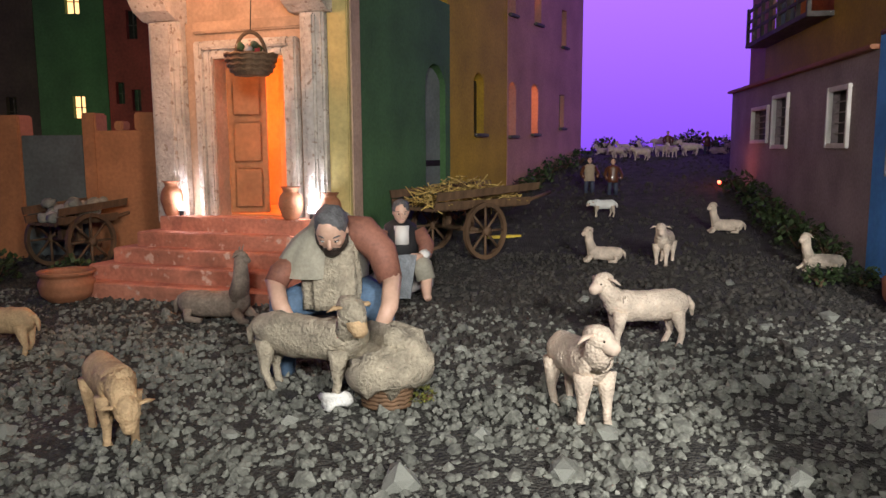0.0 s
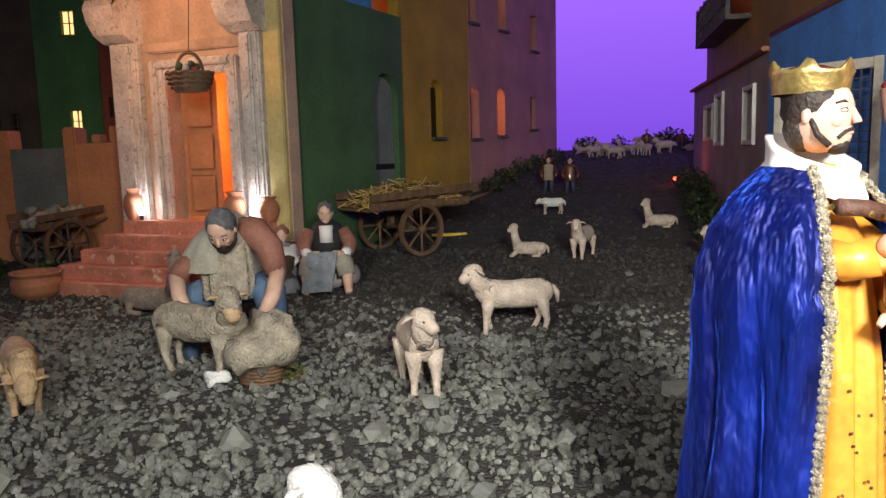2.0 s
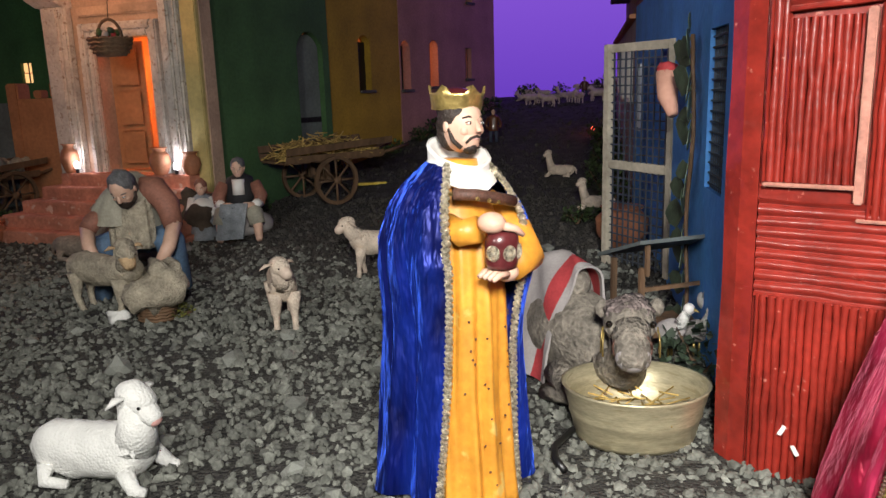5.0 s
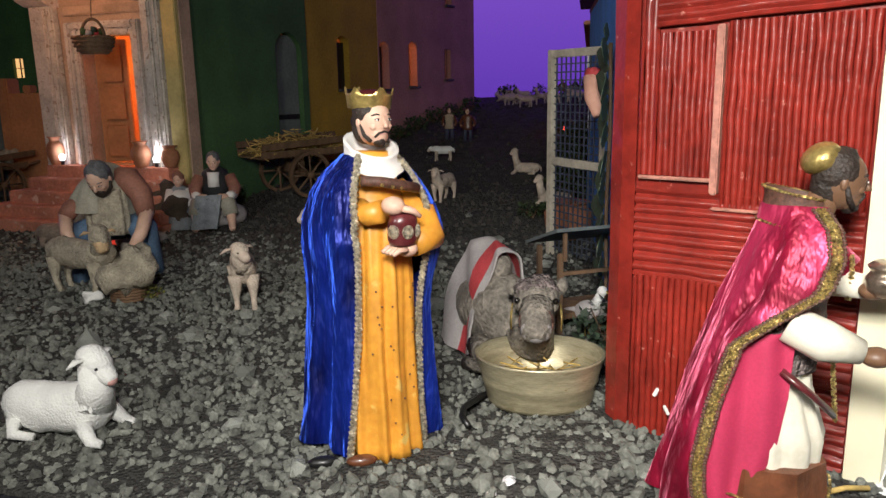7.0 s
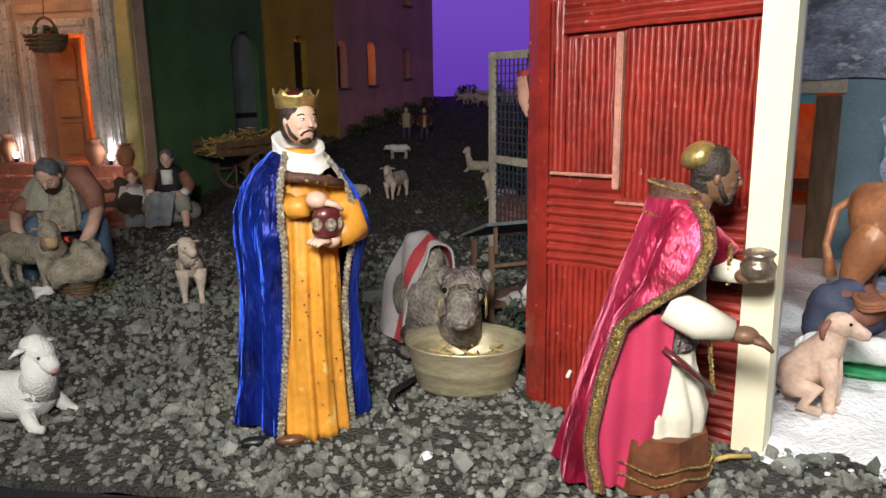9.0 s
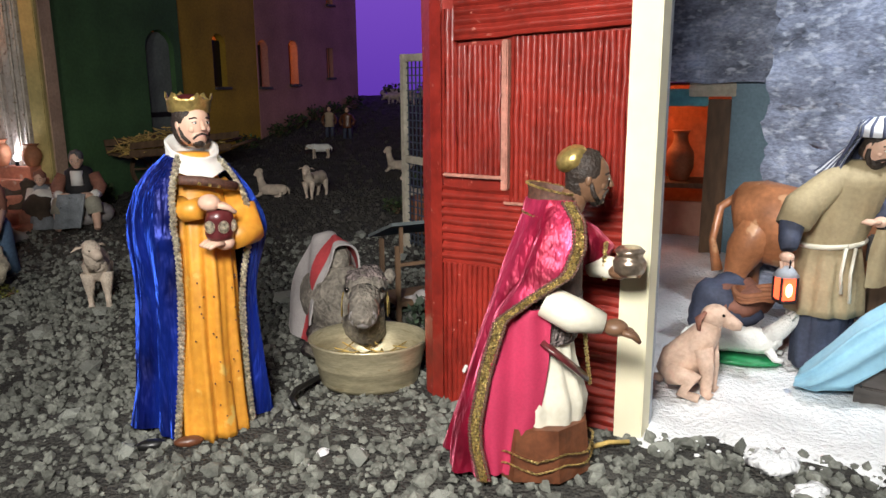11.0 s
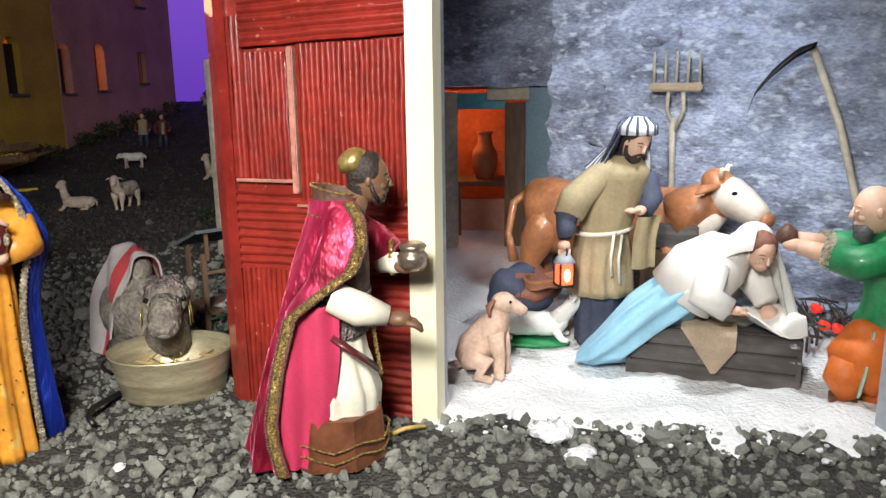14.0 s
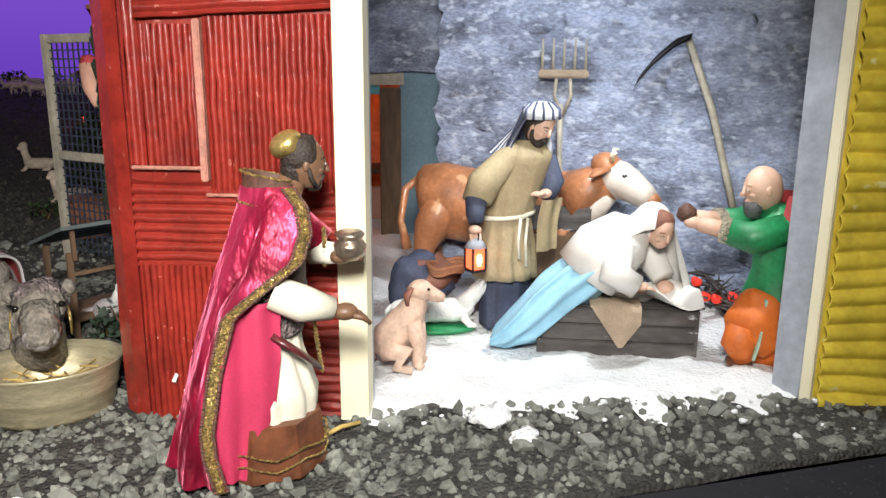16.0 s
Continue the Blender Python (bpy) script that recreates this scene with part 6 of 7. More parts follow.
wool_cloak_man()
lm = at(0.968, 0.303, -92, 0.008) @ Matrix.Scale(0.95, 4) @ pose(0.036, -0.064, 0.082)
lantern = thing("lantern", lm, "small glowing red lantern with a grey cap", "lantern")
part("base", bm_box((-0.009, -0.009, 0.0), (0.009, 0.009, 0.003), 0.001), IRON, lantern)
part("glass", bm_box((-0.0078, -0.0078, 0.003), (0.0078, 0.0078, 0.026), 0.001), RED_GLOW, lantern, "glowing red glass")
s = Sculpt()
s.ball((0.0082, 0, 0.014), (0.0012, 0.0035, 0.007), FLAME)
s.make("flame", None, "bright flame", "", parent=lantern)
for x in (-0.008, 0.008):
    for y in (-0.008, 0.008):
        part("corner_bar", bm_box((x - 0.001, y - 0.001, 0.003), (x + 0.001, y + 0.001, 0.027)), IRON, lantern)
s = Sculpt()
s.robe([(0.027, 0, 0, 0.0125, 0.0125, 0), (0.034, 0, 0, 0.008, 0.008, 0), (0.038, 0, 0, 0.003, 0.003, 0)], GREY_POST, 20, 1, 0)
s.tube([(0.006 * math.cos(radians(q)), 0, 0.040 + 0.008 * math.sin(radians(q))) for q in range(0, 361, 30)], 0.0008, IRON, 5)
s.make("cap", None, "grey pointed cap", "", parent=lantern)
lamp("lantern_light", "POINT", tuple((lm @ Vector((0.016, 0, 0.014)))), 0.012, (1.0, 0.25, 0.1), 0.004)

# cow
s = Sculpt()
secs = [(-0.125, 0.020, 0.150), (-0.115, 0.042, 0.140), (-0.085, 0.055, 0.132), (-0.03, 0.054, 0.124), (0.03, 0.056, 0.124), (0.07, 0.050, 0.130), (0.10, 0.038, 0.142), (0.12, 0.030, 0.152)]
s.loft([[(x, r * 0.72 * math.cos(q), z + r * math.sin(q) * (0.95 if math.sin(q) > 0 else 1.05)) for q in (2 * math.pi * b / 24 for b in range(24))] for x, r, z in ramp_list(secs, 22)], COW)
s.tube([(0.095, 0, 0.138), (0.125, -0.004, 0.156), (0.145, -0.010, 0.168)], [0.042, 0.032, 0.026], COW, 18)
s.tube([(0.110, -0.014, 0.112), (0.124, -0.016, 0.128), (0.142, -0.016, 0.152)], [0.012, 0.018, 0.016], COW_WHITE, 14)
hd = Vector((0.152, -0.012, 0.172))
s.tube([hd + Vector((-0.014, 0.0, 0.014)), hd, hd + Vector((0.020, -0.010, -0.008)), hd + Vector((0.040, -0.018, -0.020)), hd + Vector((0.048, -0.022, -0.024))], [0.018, 0.0265, 0.022, 0.0165, 0.012], COW_WHITE, 18)
s.ball(hd + Vector((0.050, -0.023, -0.025)), (0.010, 0.013, 0.0105), COW, (0, 20, -25), 12, 8)
s.ball(hd + Vector((-0.012, 0.002, 0.016)), (0.022, 0.023, 0.018), COW, (0, 20, 0), 16, 10)
for sg in (-1, 1):
    s.tube([hd + Vector((-0.010, sg * 0.018, 0.014)), hd + Vector((-0.022, sg * 0.034, 0.012)), hd + Vector((-0.030, sg * 0.044, 0.006))], [0.006, 0.010, 0.003], COW, 10, 0.5)
    s.tube([hd + Vector((-0.006, sg * 0.016, 0.026)), hd + Vector((-0.004, sg * 0.026, 0.036)), hd + Vector((0.001, sg * 0.025, 0.036))], [0.004, 0.003, 0.001], CREAM, 8)
    s.ball(hd + Vector((0.012, sg * 0.021 - 0.004, 0.006)), (0.0045, 0.003, 0.0032), BLACK_GLOSS, nu=8, nv=6)
    s.tube([(0.078, sg * 0.010, 0.130), (0.085, sg * 0.022, 0.098), (0.088, sg * 0.026, 0.05), (0.086, sg * 0.026, 0.0)], [0.020, 0.020, 0.011, 0.011], COW, 14)
    s.tube([(-0.070, sg * 0.008, 0.140), (-0.086, sg * 0.015, 0.120), (-0.100, sg * 0.021, 0.092), (-0.109, sg * 0.025, 0.060), (-0.104, sg * 0.026, 0.030), (-0.102, sg * 0.026, 0.0)], [0.018, 0.029, 0.025, 0.015, 0.010, 0.011], COW, 16)
s.tube([(-0.122, 0, 0.160), (-0.140, -0.012, 0.145), (-0.145, -0.02, 0.10), (-0.135, -0.022, 0.06)], [0.006, 0.006, 0.005, 0.008], COW, 8)
s.make("cow_figurine", at(1.030, 0.392, -46, 0.006) @ Matrix.Scale(0.89, 4), "russet cow figurine with a white face standing at the rock wall", "figurine")


def lady():
    s = Sculpt()
    # kneeling figure bending over the crib, skirt flowing behind
    s.loft([[(x + r * 0.3 * math.cos(q), y0 + ry * (1 + 0.16 * math.sin(7 * q + x * 30)) * math.cos(q), z + rz * (1 + 0.14 * math.sin(9 * q + x * 25)) * math.sin(q)) for q in (2 * math.pi * b / 40 for b in range(40))]
            for x, y0, z, r, ry, rz in ramp_list([(-0.108, -0.012, 0.006, 0.01, 0.028, 0.008), (-0.092, -0.012, 0.014, 0.01, 0.036, 0.018), (-0.060, -0.006, 0.036, 0.02, 0.038, 0.034), (-0.030, 0, 0.060, 0.02, 0.036, 0.034), (0.0, 0, 0.080, 0.02, 0.032, 0.030), (0.018, 0, 0.092, 0.02, 0.026, 0.024)], 24)], SKY_BLUE_CLOTH)
    s.tube([(-0.012, 0, 0.074), (0.006, 0, 0.098), (0.030, 0, 0.116), (0.044, 0, 0.124)], [0.036, 0.037, 0.030, 0.014], WHITE_CLOTH, 20)
    rows = [[(0.062 - 0.060 * u - 0.010 * t, 0.030 * math.cos(math.pi * t) * (0.75 + 0.5 * u), 0.128 + 0.024 * math.sin(math.pi * t) * (1 - 0.5 * u) - 0.046 * u * u) for t in [i / 18 for i in range(19)]] for u in [j / 12 for j in range(13)]]
    s.shell(rows, WHITE_CLOTH, 0.002)
    head(s, (0.060, -0.004, 0.124), 0.0155, SKIN, -62, 26, BRICK_SHIRT, None)
    s.ball((0.053, 0.006, 0.130), (0.020, 0.020, 0.022), WHITE_CLOTH, (0, 20, -60), 18, 12)
    s.robe(ramp_list([(0.060, 0.050, 0.010, 0.046, 0.044, 1.2), (0.085, 0.046, 0.008, 0.042, 0.040, 1.1), (0.110, 0.048, 0.006, 0.032, 0.030, 0.8), (0.128, 0.053, 0.004, 0.0215, 0.0205, 0.3), (0.142, 0.055, 0.004, 0.015, 0.015, 0)], 18), WHITE_CLOTH, 70, 7, 0.06, arc=(-18, 232))
    for pts in ([(0.018, -0.028, 0.112), (0.012, -0.046, 0.086), (0.034, -0.046, 0.074)], [(0.030, 0.026, 0.112), (0.058, 0.030, 0.088), (0.070, 0.010, 0.070)]):
        s.tube(pts, [0.015, 0.017, 0.012], WHITE_CLOTH, 12)
    hand(s, (0.040, -0.044, 0.074), (1, 0.3, -0.2), SKIN, 0.008)
    rows = [[(0.030 + 0.075 * u, -0.030 + 0.055 * t, 0.064 + 0.008 * math.sin(6 * u + 4 * t) - 0.010 * u) for t in [i / 10 for i in range(11)]] for u in [j / 10 for j in range(11)]]
    s.shell(rows, WHITE_CLOTH, 0.002)
    return s.make("kneeling_figurine", at(1.020, 0.208, -38, 0.012), "veiled figurine in white and pale blue bending over the crib", "figurine")


lady()
s = Sculpt()
s.ball((0, 0, 0.010), (0.026, 0.011, 0.010), WHITE_CLOTH, (0, 0, 0), 14, 8, 0.003, 80)
s.ball((0.030, 0, 0.013), (0.010, 0.009, 0.0095), SKIN)
s.tube([(-0.006, -0.008, 0.014), (0.006, -0.014, 0.018)], 0.004, SKIN)
CRIB = frame_of((0.962, 0.226), (1.084, 0.130))
cz = gz(1.02, 0.18) + 0.004
s.make("infant_figurine", CRIB @ pose(0.10, 0.026, cz + 0.054, 0, 0, 12), "small swaddled infant figurine lying on the crib", "figurine")

crib = thing("wooden_crib", CRIB @ pose(0, 0, cz), "dark weathered wooden box used as a crib", "crib")
cl = 0.155
for k in range(3):
    part("front_plank", bm_box((0, -0.002, 0.0 + 0.018 * k), (cl, 0.005, 0.0172 + 0.018 * k), 0.0012), DARK_WOOD, crib)
part("end_plank", bm_box((-0.005, -0.001, 0), (0, 0.07, 0.0535), 0.001), DARK_WOOD, crib)
part("end_plank", bm_box((cl, -0.001, 0), (cl + 0.005, 0.07, 0.0535), 0.001), DARK_WOOD, crib)
part("back_plank", bm_box((0, 0.063, 0), (cl, 0.07, 0.0535), 0.001), DARK_WOOD, crib)
part("top", bm_box((0, 0.0055, 0.047), (cl, 0.0625, 0.0535), 0.001), DARK_WOOD, crib)
s = Sculpt()
s.shell([[(0.048 + 0.052 * u, 0.030 - 0.040 * min(1, t * 1.6), 0.060 - 0.002 * t - max(0, t - 0.55) * (0.100 * (1 - abs(u - 0.62) * 1.7) + 0.006)) for u in [i / 12 for i in range(13)]] for t in [j / 12 for j in range(13)]], BURLAP, 0.0018)
s.make("burlap_cloth", CRIB @ pose(0, 0, cz), "triangular burlap cloth hanging over the crib front", "cloth")
part("timber", bm_box((0, 0, 0), (0.07, 0.012, 0.030), 0.002), DARK_WOOD, None, m=at(1.03, 0.335, -40, 0.10))
tagged(bpy.data.objects["timber"], "black timber block on stacked wood behind the crib", "timber")
part("wood_block", bm_box((0, 0, 0), (0.075, 0.03, 0.094), 0.004), WOOD, None, m=at(1.03, 0.330, -40, 0.006))
tagged(bpy.data.objects["wood_block"], "brown wooden block behind the crib", "wood")


def green_king():
    s = Sculpt()
    s.robe(ramp_list([(0.0, 0.004, 0, 0.026, 0.026, 0.8), (0.03, 0.006, 0, 0.028, 0.028, 1.2), (0.06, 0.006, 0, 0.026, 0.028, 0.8), (0.072, 0.004, 0, 0.022, 0.026, 0)], 12), ORANGE_CLOTH, 40, 7, 0.05)
    s.ball((0.020, -0.018, 0.042), (0.034, 0.024, 0.034), ORANGE_CLOTH, (0, 18, 0), 22, 14, 0.006, 70)
    s.tube([(0.038, -0.024, 0.040), (0.042, -0.026, 0.022), (0.036, -0.026, 0.006)], [0.016, 0.017, 0.011], ORANGE_CLOTH, 14)
    s.tube([(0.030, -0.026, 0.004), (0.052, -0.026, 0.003)], [0.010, 0.006], BROWN_LEATHER, 8)
    s.robe(ramp_list([(0.058, 0.004, 0, 0.034, 0.034, 0.6), (0.09, 0.002, 0, 0.026, 0.029, 0.3), (0.125, 0.002, 0, 0.028, 0.034, 0), (0.145, 0.006, 0, 0.022, 0.030, 0), (0.158, 0.010, 0, 0.010, 0.012, 0)], 16), GREEN_CLOTH, 40, 7, 0.05)
    rows = [[(0.030 - 0.008 * t, -0.040 - 0.004 * math.sin(t * 5) + 0.020 * u, 0.010 + 0.060 * t) for u in [i / 6 for i in range(7)]] for t in [j / 8 for j in range(9)]]
    s.shell(rows, MINT_CLOTH, 0.002)
    head(s, (0.026, 0, 0.172), 0.0185, SKIN, 0, 10, None, None)
    s.ball((0.034, 0, 0.153), (0.009, 0.011, 0.011), GREY_HAIR, (0, 10, 0), 12, 8, 0.003, 150)
    # plum cape with lace
    rows = []
    for k in range(26):
        t = k / 25
        z = 0.012 + 0.140 * t
        sh = min(1.0, (1 - t) / 0.16) ** 0.5
        rows.append([(-0.008 - 0.020 * (1 - t) + (0.018 + 0.020 * sh) * math.cos(q) * (1 + 0.06 * math.sin(8 * q)), (0.020 + 0.024 * sh) * math.sin(q) * (1 + 0.06 * math.sin(8 * q)), z) for q in [radians(85 + 190 * b / 40) for b in range(41)]])
    s.shell(rows, PURPLE_CLOTH, 0.0016)
    braid(s, [r[-1] for r in rows], 0.0040, LACE, 0.0045)
    braid(s, [r[0] for r in rows], 0.0040, LACE, 0.0045)
    s.robe(ramp_list([(0.140, 0.002, 0, 0.028, 0.033, 0.4), (0.158, 0.000, 0, 0.022, 0.025, 0.4), (0.168, -0.002, 0, 0.020, 0.021, 0.3)], 8), RED_CLOTH, 30, 7, 0.07, arc=(60, 300))
    for sg, dz in ((-1, 0), (1, 0.004)):
        s.tube([(0.010, sg * 0.028, 0.138 + dz), (0.040, sg * 0.026, 0.128 + dz), (0.060, sg * 0.016, 0.132 + dz)], [0.015, 0.016, 0.013], GREEN_CLOTH, 12)
        s.tube([(0.058, sg * 0.017, 0.132 + dz), (0.066, sg * 0.014, 0.133 + dz)], [0.0135, 0.0125], LACE, 12)
        s.tube([(0.064, sg * 0.014, 0.133 + dz), (0.086, sg * 0.008, 0.137 + dz)], [0.009, 0.007], SKIN, 10)
        s.ball((0.090, sg * 0.007, 0.138 + dz), (0.010, 0.006, 0.006), SKIN)
    s.robe([(0.138, 0.096, 0, 0.006, 0.006, 0), (0.142, 0.096, 0, 0.010, 0.010, 0), (0.150, 0.096, 0, 0.009, 0.009, 0), (0.156, 0.096, 0, 0.002, 0.002, 0)], BROWN_BRAID, 16, 1, 0)
    s.tube([(0.02, 0.02, 0.010), (-0.02, 0.02, 0.008)], [0.014, 0.010], BURLAP, 10)
    s.v = [Vector((v.x, -v.y, v.z)) for v in s.v]
    s.f = [tuple(reversed(q)) for q in s.f]
    return s.make("kneeling_figurine", at(1.138, 0.074, 142, 0.008), "bald bearded kneeling figurine in green, orange and plum clothes", "figurine")


green_king()
d = Sculpt()
d.tube([(-0.034, 0, 0.016), (-0.026, 0, 0.032), (-0.008, 0, 0.056), (0.002, 0, 0.074), (0.004, 0, 0.084)], [0.019, 0.023, 0.019, 0.014, 0.011], DOG, 16)
d.ball((0.008, 0, 0.090), (0.0150, 0.0125, 0.0130), DOG)
d.tube([(0.016, 0, 0.089), (0.030, 0, 0.083), (0.035, 0, 0.082)], [0.009, 0.0065, 0.004], DOG, 10)
for sg in (-1, 1):
    d.tube([(0.000, sg * 0.010, 0.096), (-0.006, sg * 0.015, 0.088), (-0.005, sg * 0.014, 0.076)], [0.003, 0.006, 0.003], BRICK_SHIRT, 8, 0.5)
    d.tube([(0.000, sg * 0.011, 0.056), (0.006, sg * 0.012, 0.030), (0.006, sg * 0.012, 0.006), (0.012, sg * 0.012, 0.002)], [0.011, 0.0075, 0.006, 0.005], DOG, 10)
    d.tube([(-0.030, sg * 0.016, 0.024), (-0.006, sg * 0.024, 0.022), (-0.016, sg * 0.024, 0.006), (0.002, sg * 0.024, 0.003)], [0.014, 0.012, 0.007, 0.005], DOG, 10)
    d.ball((0.018, sg * 0.0085, 0.094), 0.0018, BLACK_GLOSS, nu=6, nv=5)
d.tube([(-0.046, 0, 0.010), (-0.062, 0.006, 0.006)], [0.006, 0.002], DOG, 6)
d.make("dog_figurine", at(0.828, 0.264, -38, 0.008) @ Matrix.Scale(0.88, 4), "fawn dog figurine sitting on the white powder", "figurine")

g = beast(WOOL_WHITE, WOOL_WHITE, WOOL_WHITE, 1.5, head_at=(0.60, 0, 0.80), look_yaw=0, look_pitch=20, lying=True, head_size=0.17, ear=0.2, fat=1.1)
g.v = [v * 0.063 for v in g.v]
g.make("lamb_figurine", at(0.893, 0.335, -30, 0.012), "bluish white lamb figurine lying on a green base", "figurine")
s = Sculpt()
s.robe([(0, 0, 0, 0.048, 0.024, 0), (0.004, 0, 0, 0.046, 0.023, 0)], GREEN_CLOTH, 30, 1, 0)
s.make("oval_mat", at(0.893, 0.335, -30, 0.008), "flat green painted oval mat under the lamb", "mat")
s = Sculpt()
s.ball((0, 0, 0.035), (0.040, 0.034, 0.035), DARK_BLUE_CLOTH, (0, 0, 0), 20, 12, 0.016, 40)
s.ball((0.015, -0.01, 0.050), (0.034, 0.028, 0.018), BRICK_SHIRT, (0, 10, 20), 20, 12, 0.010, 60)
s.make("cloth_roll", at(0.905, 0.385, 0, 0.006), "dark rolled cloth with a brown fold under the rope", "cloth")
s = Sculpt()
for k in range(3):
    s.tube([((0.020 + 0.003 * k) * math.cos(radians(q)) + 0.002 * k, (0.015 + 0.002 * k) * math.sin(radians(q)), 0.0035 * k + 0.002 * math.sin(radians(q * 3))) for q in range(0, 361, 15)], 0.0028, TERRACOTTA, 8)
s.make("rope_coil", at(0.920, 0.350, 0, 0.066), "coiled brown rope lying on a rolled cloth", "rope")
s = Sculpt()
s.robe(ramp_list([(0, 0, 0, 0.014, 0.014, 0), (0.02, 0, 0, 0.022, 0.022, 0), (0.045, 0, 0, 0.022, 0.022, 0), (0.06, 0, 0, 0.012, 0.012, 0), (0.075, 0, 0, 0.011, 0.011, 0), (0.080, 0, 0, 0.015, 0.015, 0)], 20), TERRACOTTA, 26, 1, 0)
s.make("clay_jar", NM @ pose(0.052, 0.09, 0.1965), "orange-lit clay jar standing on the brown table", "jar")

# fire of brushwood
fire = Sculpt()
for k in range(70):
    q, r = random.uniform(0, 6.28), random.random() ** 0.6 * 0.05
    c = Vector((r * math.cos(q), r * math.sin(q), 0.012 + 0.05 * (1 - r / 0.05) * random.random()))
    e = Vector((random.uniform(-1, 1), random.uniform(-1, 1), random.uniform(-0.2, 1.0))).normalized() * random.uniform(0.012, 0.032)
    fire.tube([c - e, c + e * 0.2 + Vector((0.003, 0, 0.002)), c + e], [0.0016, 0.0013, 0.0006], DARK_WOOD, 5)
fire.make("brushwood_fire", at(1.195, 0.215, 0, 0.006), "heap of charred twigs with red embers", "fire")
for x, y, z in ((1.178, 0.195, 0.034), (1.192, 0.190, 0.030), (1.185, 0.215, 0.045), (1.215, 0.185, 0.030)):
    s = Sculpt()
    s.ball((0, 0, 0), (0.007, 0.006, 0.006), EMBER, (10, 20, 30), 12, 8, 0.006, 110)
    s.make("ember", at(x, y, 0, z), "glowing red ember among the twigs", "ember", "embers")

# small fire and dark rocks before the doorway
s = Sculpt()
s.ball((0, 0, 0.010), (0.045, 0.030, 0.022), GREY_CLOTH, (0, 0, 10), 20, 10, 0.014, 45)
s.make("ash_heap", at(-0.185, 1.085), "low mound of grey-mauve ash beside the stooping figurine", "ash")
for x, y, z in ((-0.222, 1.070, 0.012), (-0.214, 1.062, 0.022), (-0.232, 1.075, 0.008)):
    s = Sculpt()
    s.ball((0, 0, 0), (0.006, 0.005, 0.005), EMBER, (10, 20, 30), 12, 8, 0.005, 130)
    s.make("ember", at(x, y, 0, z), "glowing red ember at the ash mound", "ember", "embers")
for u, v, r, yaw in ((0.150, -0.085, 0.030, 20), (0.200, -0.070, 0.036, 70), (0.235, -0.100, 0.026, 130)):
    p = FM @ Vector((u, v, 0))
    s = Sculpt()
    s.ball((0, 0, r * 0.7), (r * 1.2, r, r * 1.15), BROWN_WALL, (0, 0, yaw), 18, 11, r * 0.7, 34)
    s.make("rock", pose(p.x, p.y, gz(p.x, p.y) + 0.02), "rough dark brown rock beside the doorway steps", "rock", "doorway rocks")

# tools on the rock wall
rake = thing("hay_rake", KM @ pose(0.160, -0.036, 0), "wooden hay rake standing against the rock wall", "rake")
s = Sculpt()
s.tube([(0.006, 0, 0.10), (0.0, 0.004, 0.22), (-0.003, 0.004, 0.315)], 0.0036, PALE_WOOD, 8)
s.make("handle", None, "", "", parent=rake)
for sg in (-1, 1):
    s = Sculpt()
    s.tube([(0, 0.004, 0.300), (sg * 0.010, 0.002, 0.325), (sg * 0.008, 0, 0.348)], 0.0024, PALE_WOOD, 6)
    s.make("fork_arm", None, "", "", parent=rake)
part("head", bm_box((-0.030, -0.005, 0.346), (0.030, 0.005, 0.356), 0.002), BURLAP, rake)
for k in range(5):
    s = Sculpt()
    s.tube([(-0.026 + 0.013 * k, 0, 0.354), (-0.026 + 0.013 * k, -0.002, 0.392)], [0.0022, 0.0012], PALE_WOOD, 6)
    s.make("tine", None, "", "", parent=rake)
scythe = thing("scythe", KM @ pose(0, -0.022, 0), "old scythe with a black blade leaning on the rock wall", "scythe")
s = Sculpt()
s.tube([(0.370, -0.030, 0.185), (0.355, -0.024, 0.24), (0.335, -0.020, 0.31), (0.302, -0.016, 0.392)], 0.0042, PALE_WOOD, 8)
s.make("handle", None, "bamboo-coloured handle", "", parent=scythe)
s = Sculpt()
s.loft([[(x, -0.022, z), (x - 0.3 * w, -0.024, z - w), (x, -0.020, z - 0.4 * w)] for x, z, w in ramp_list([(0.306, 0.398, 0.007), (0.288, 0.392, 0.012), (0.266, 0.372, 0.012), (0.248, 0.348, 0.009), (0.240, 0.318, 0.001)], 14)], IRON)
s.make("blade", None, "curved black blade", "", parent=scythe)


# ---- pots, carts and plants ----
def jar(name, x, y, h, r, label, dz=None):
    s = Sculpt()
    s.robe(ramp_list([(0, 0, 0, r * 0.55, r * 0.55, 0), (0.12 * h, 0, 0, r * 0.72, r * 0.72, 0), (0.45 * h, 0, 0, r, r, 0), (0.72 * h, 0, 0, r * 0.85, r * 0.85, 0), (0.85 * h, 0, 0, r * 0.55, r * 0.55, 0), (0.93 * h, 0, 0, r * 0.6, r * 0.6, 0), (h, 0, 0, r * 0.82, r * 0.82, 0), (0.98 * h, 0, 0, r * 0.6, r * 0.6, 0), (0.8 * h, 0, 0, r * 0.45, r * 0.45, 0)], 34), TERRACOTTA, 32, 1, 0)
    return s.make(name, pose(x, y, gz(x, y) if dz is None else dz), label, "jar", "clay jars")


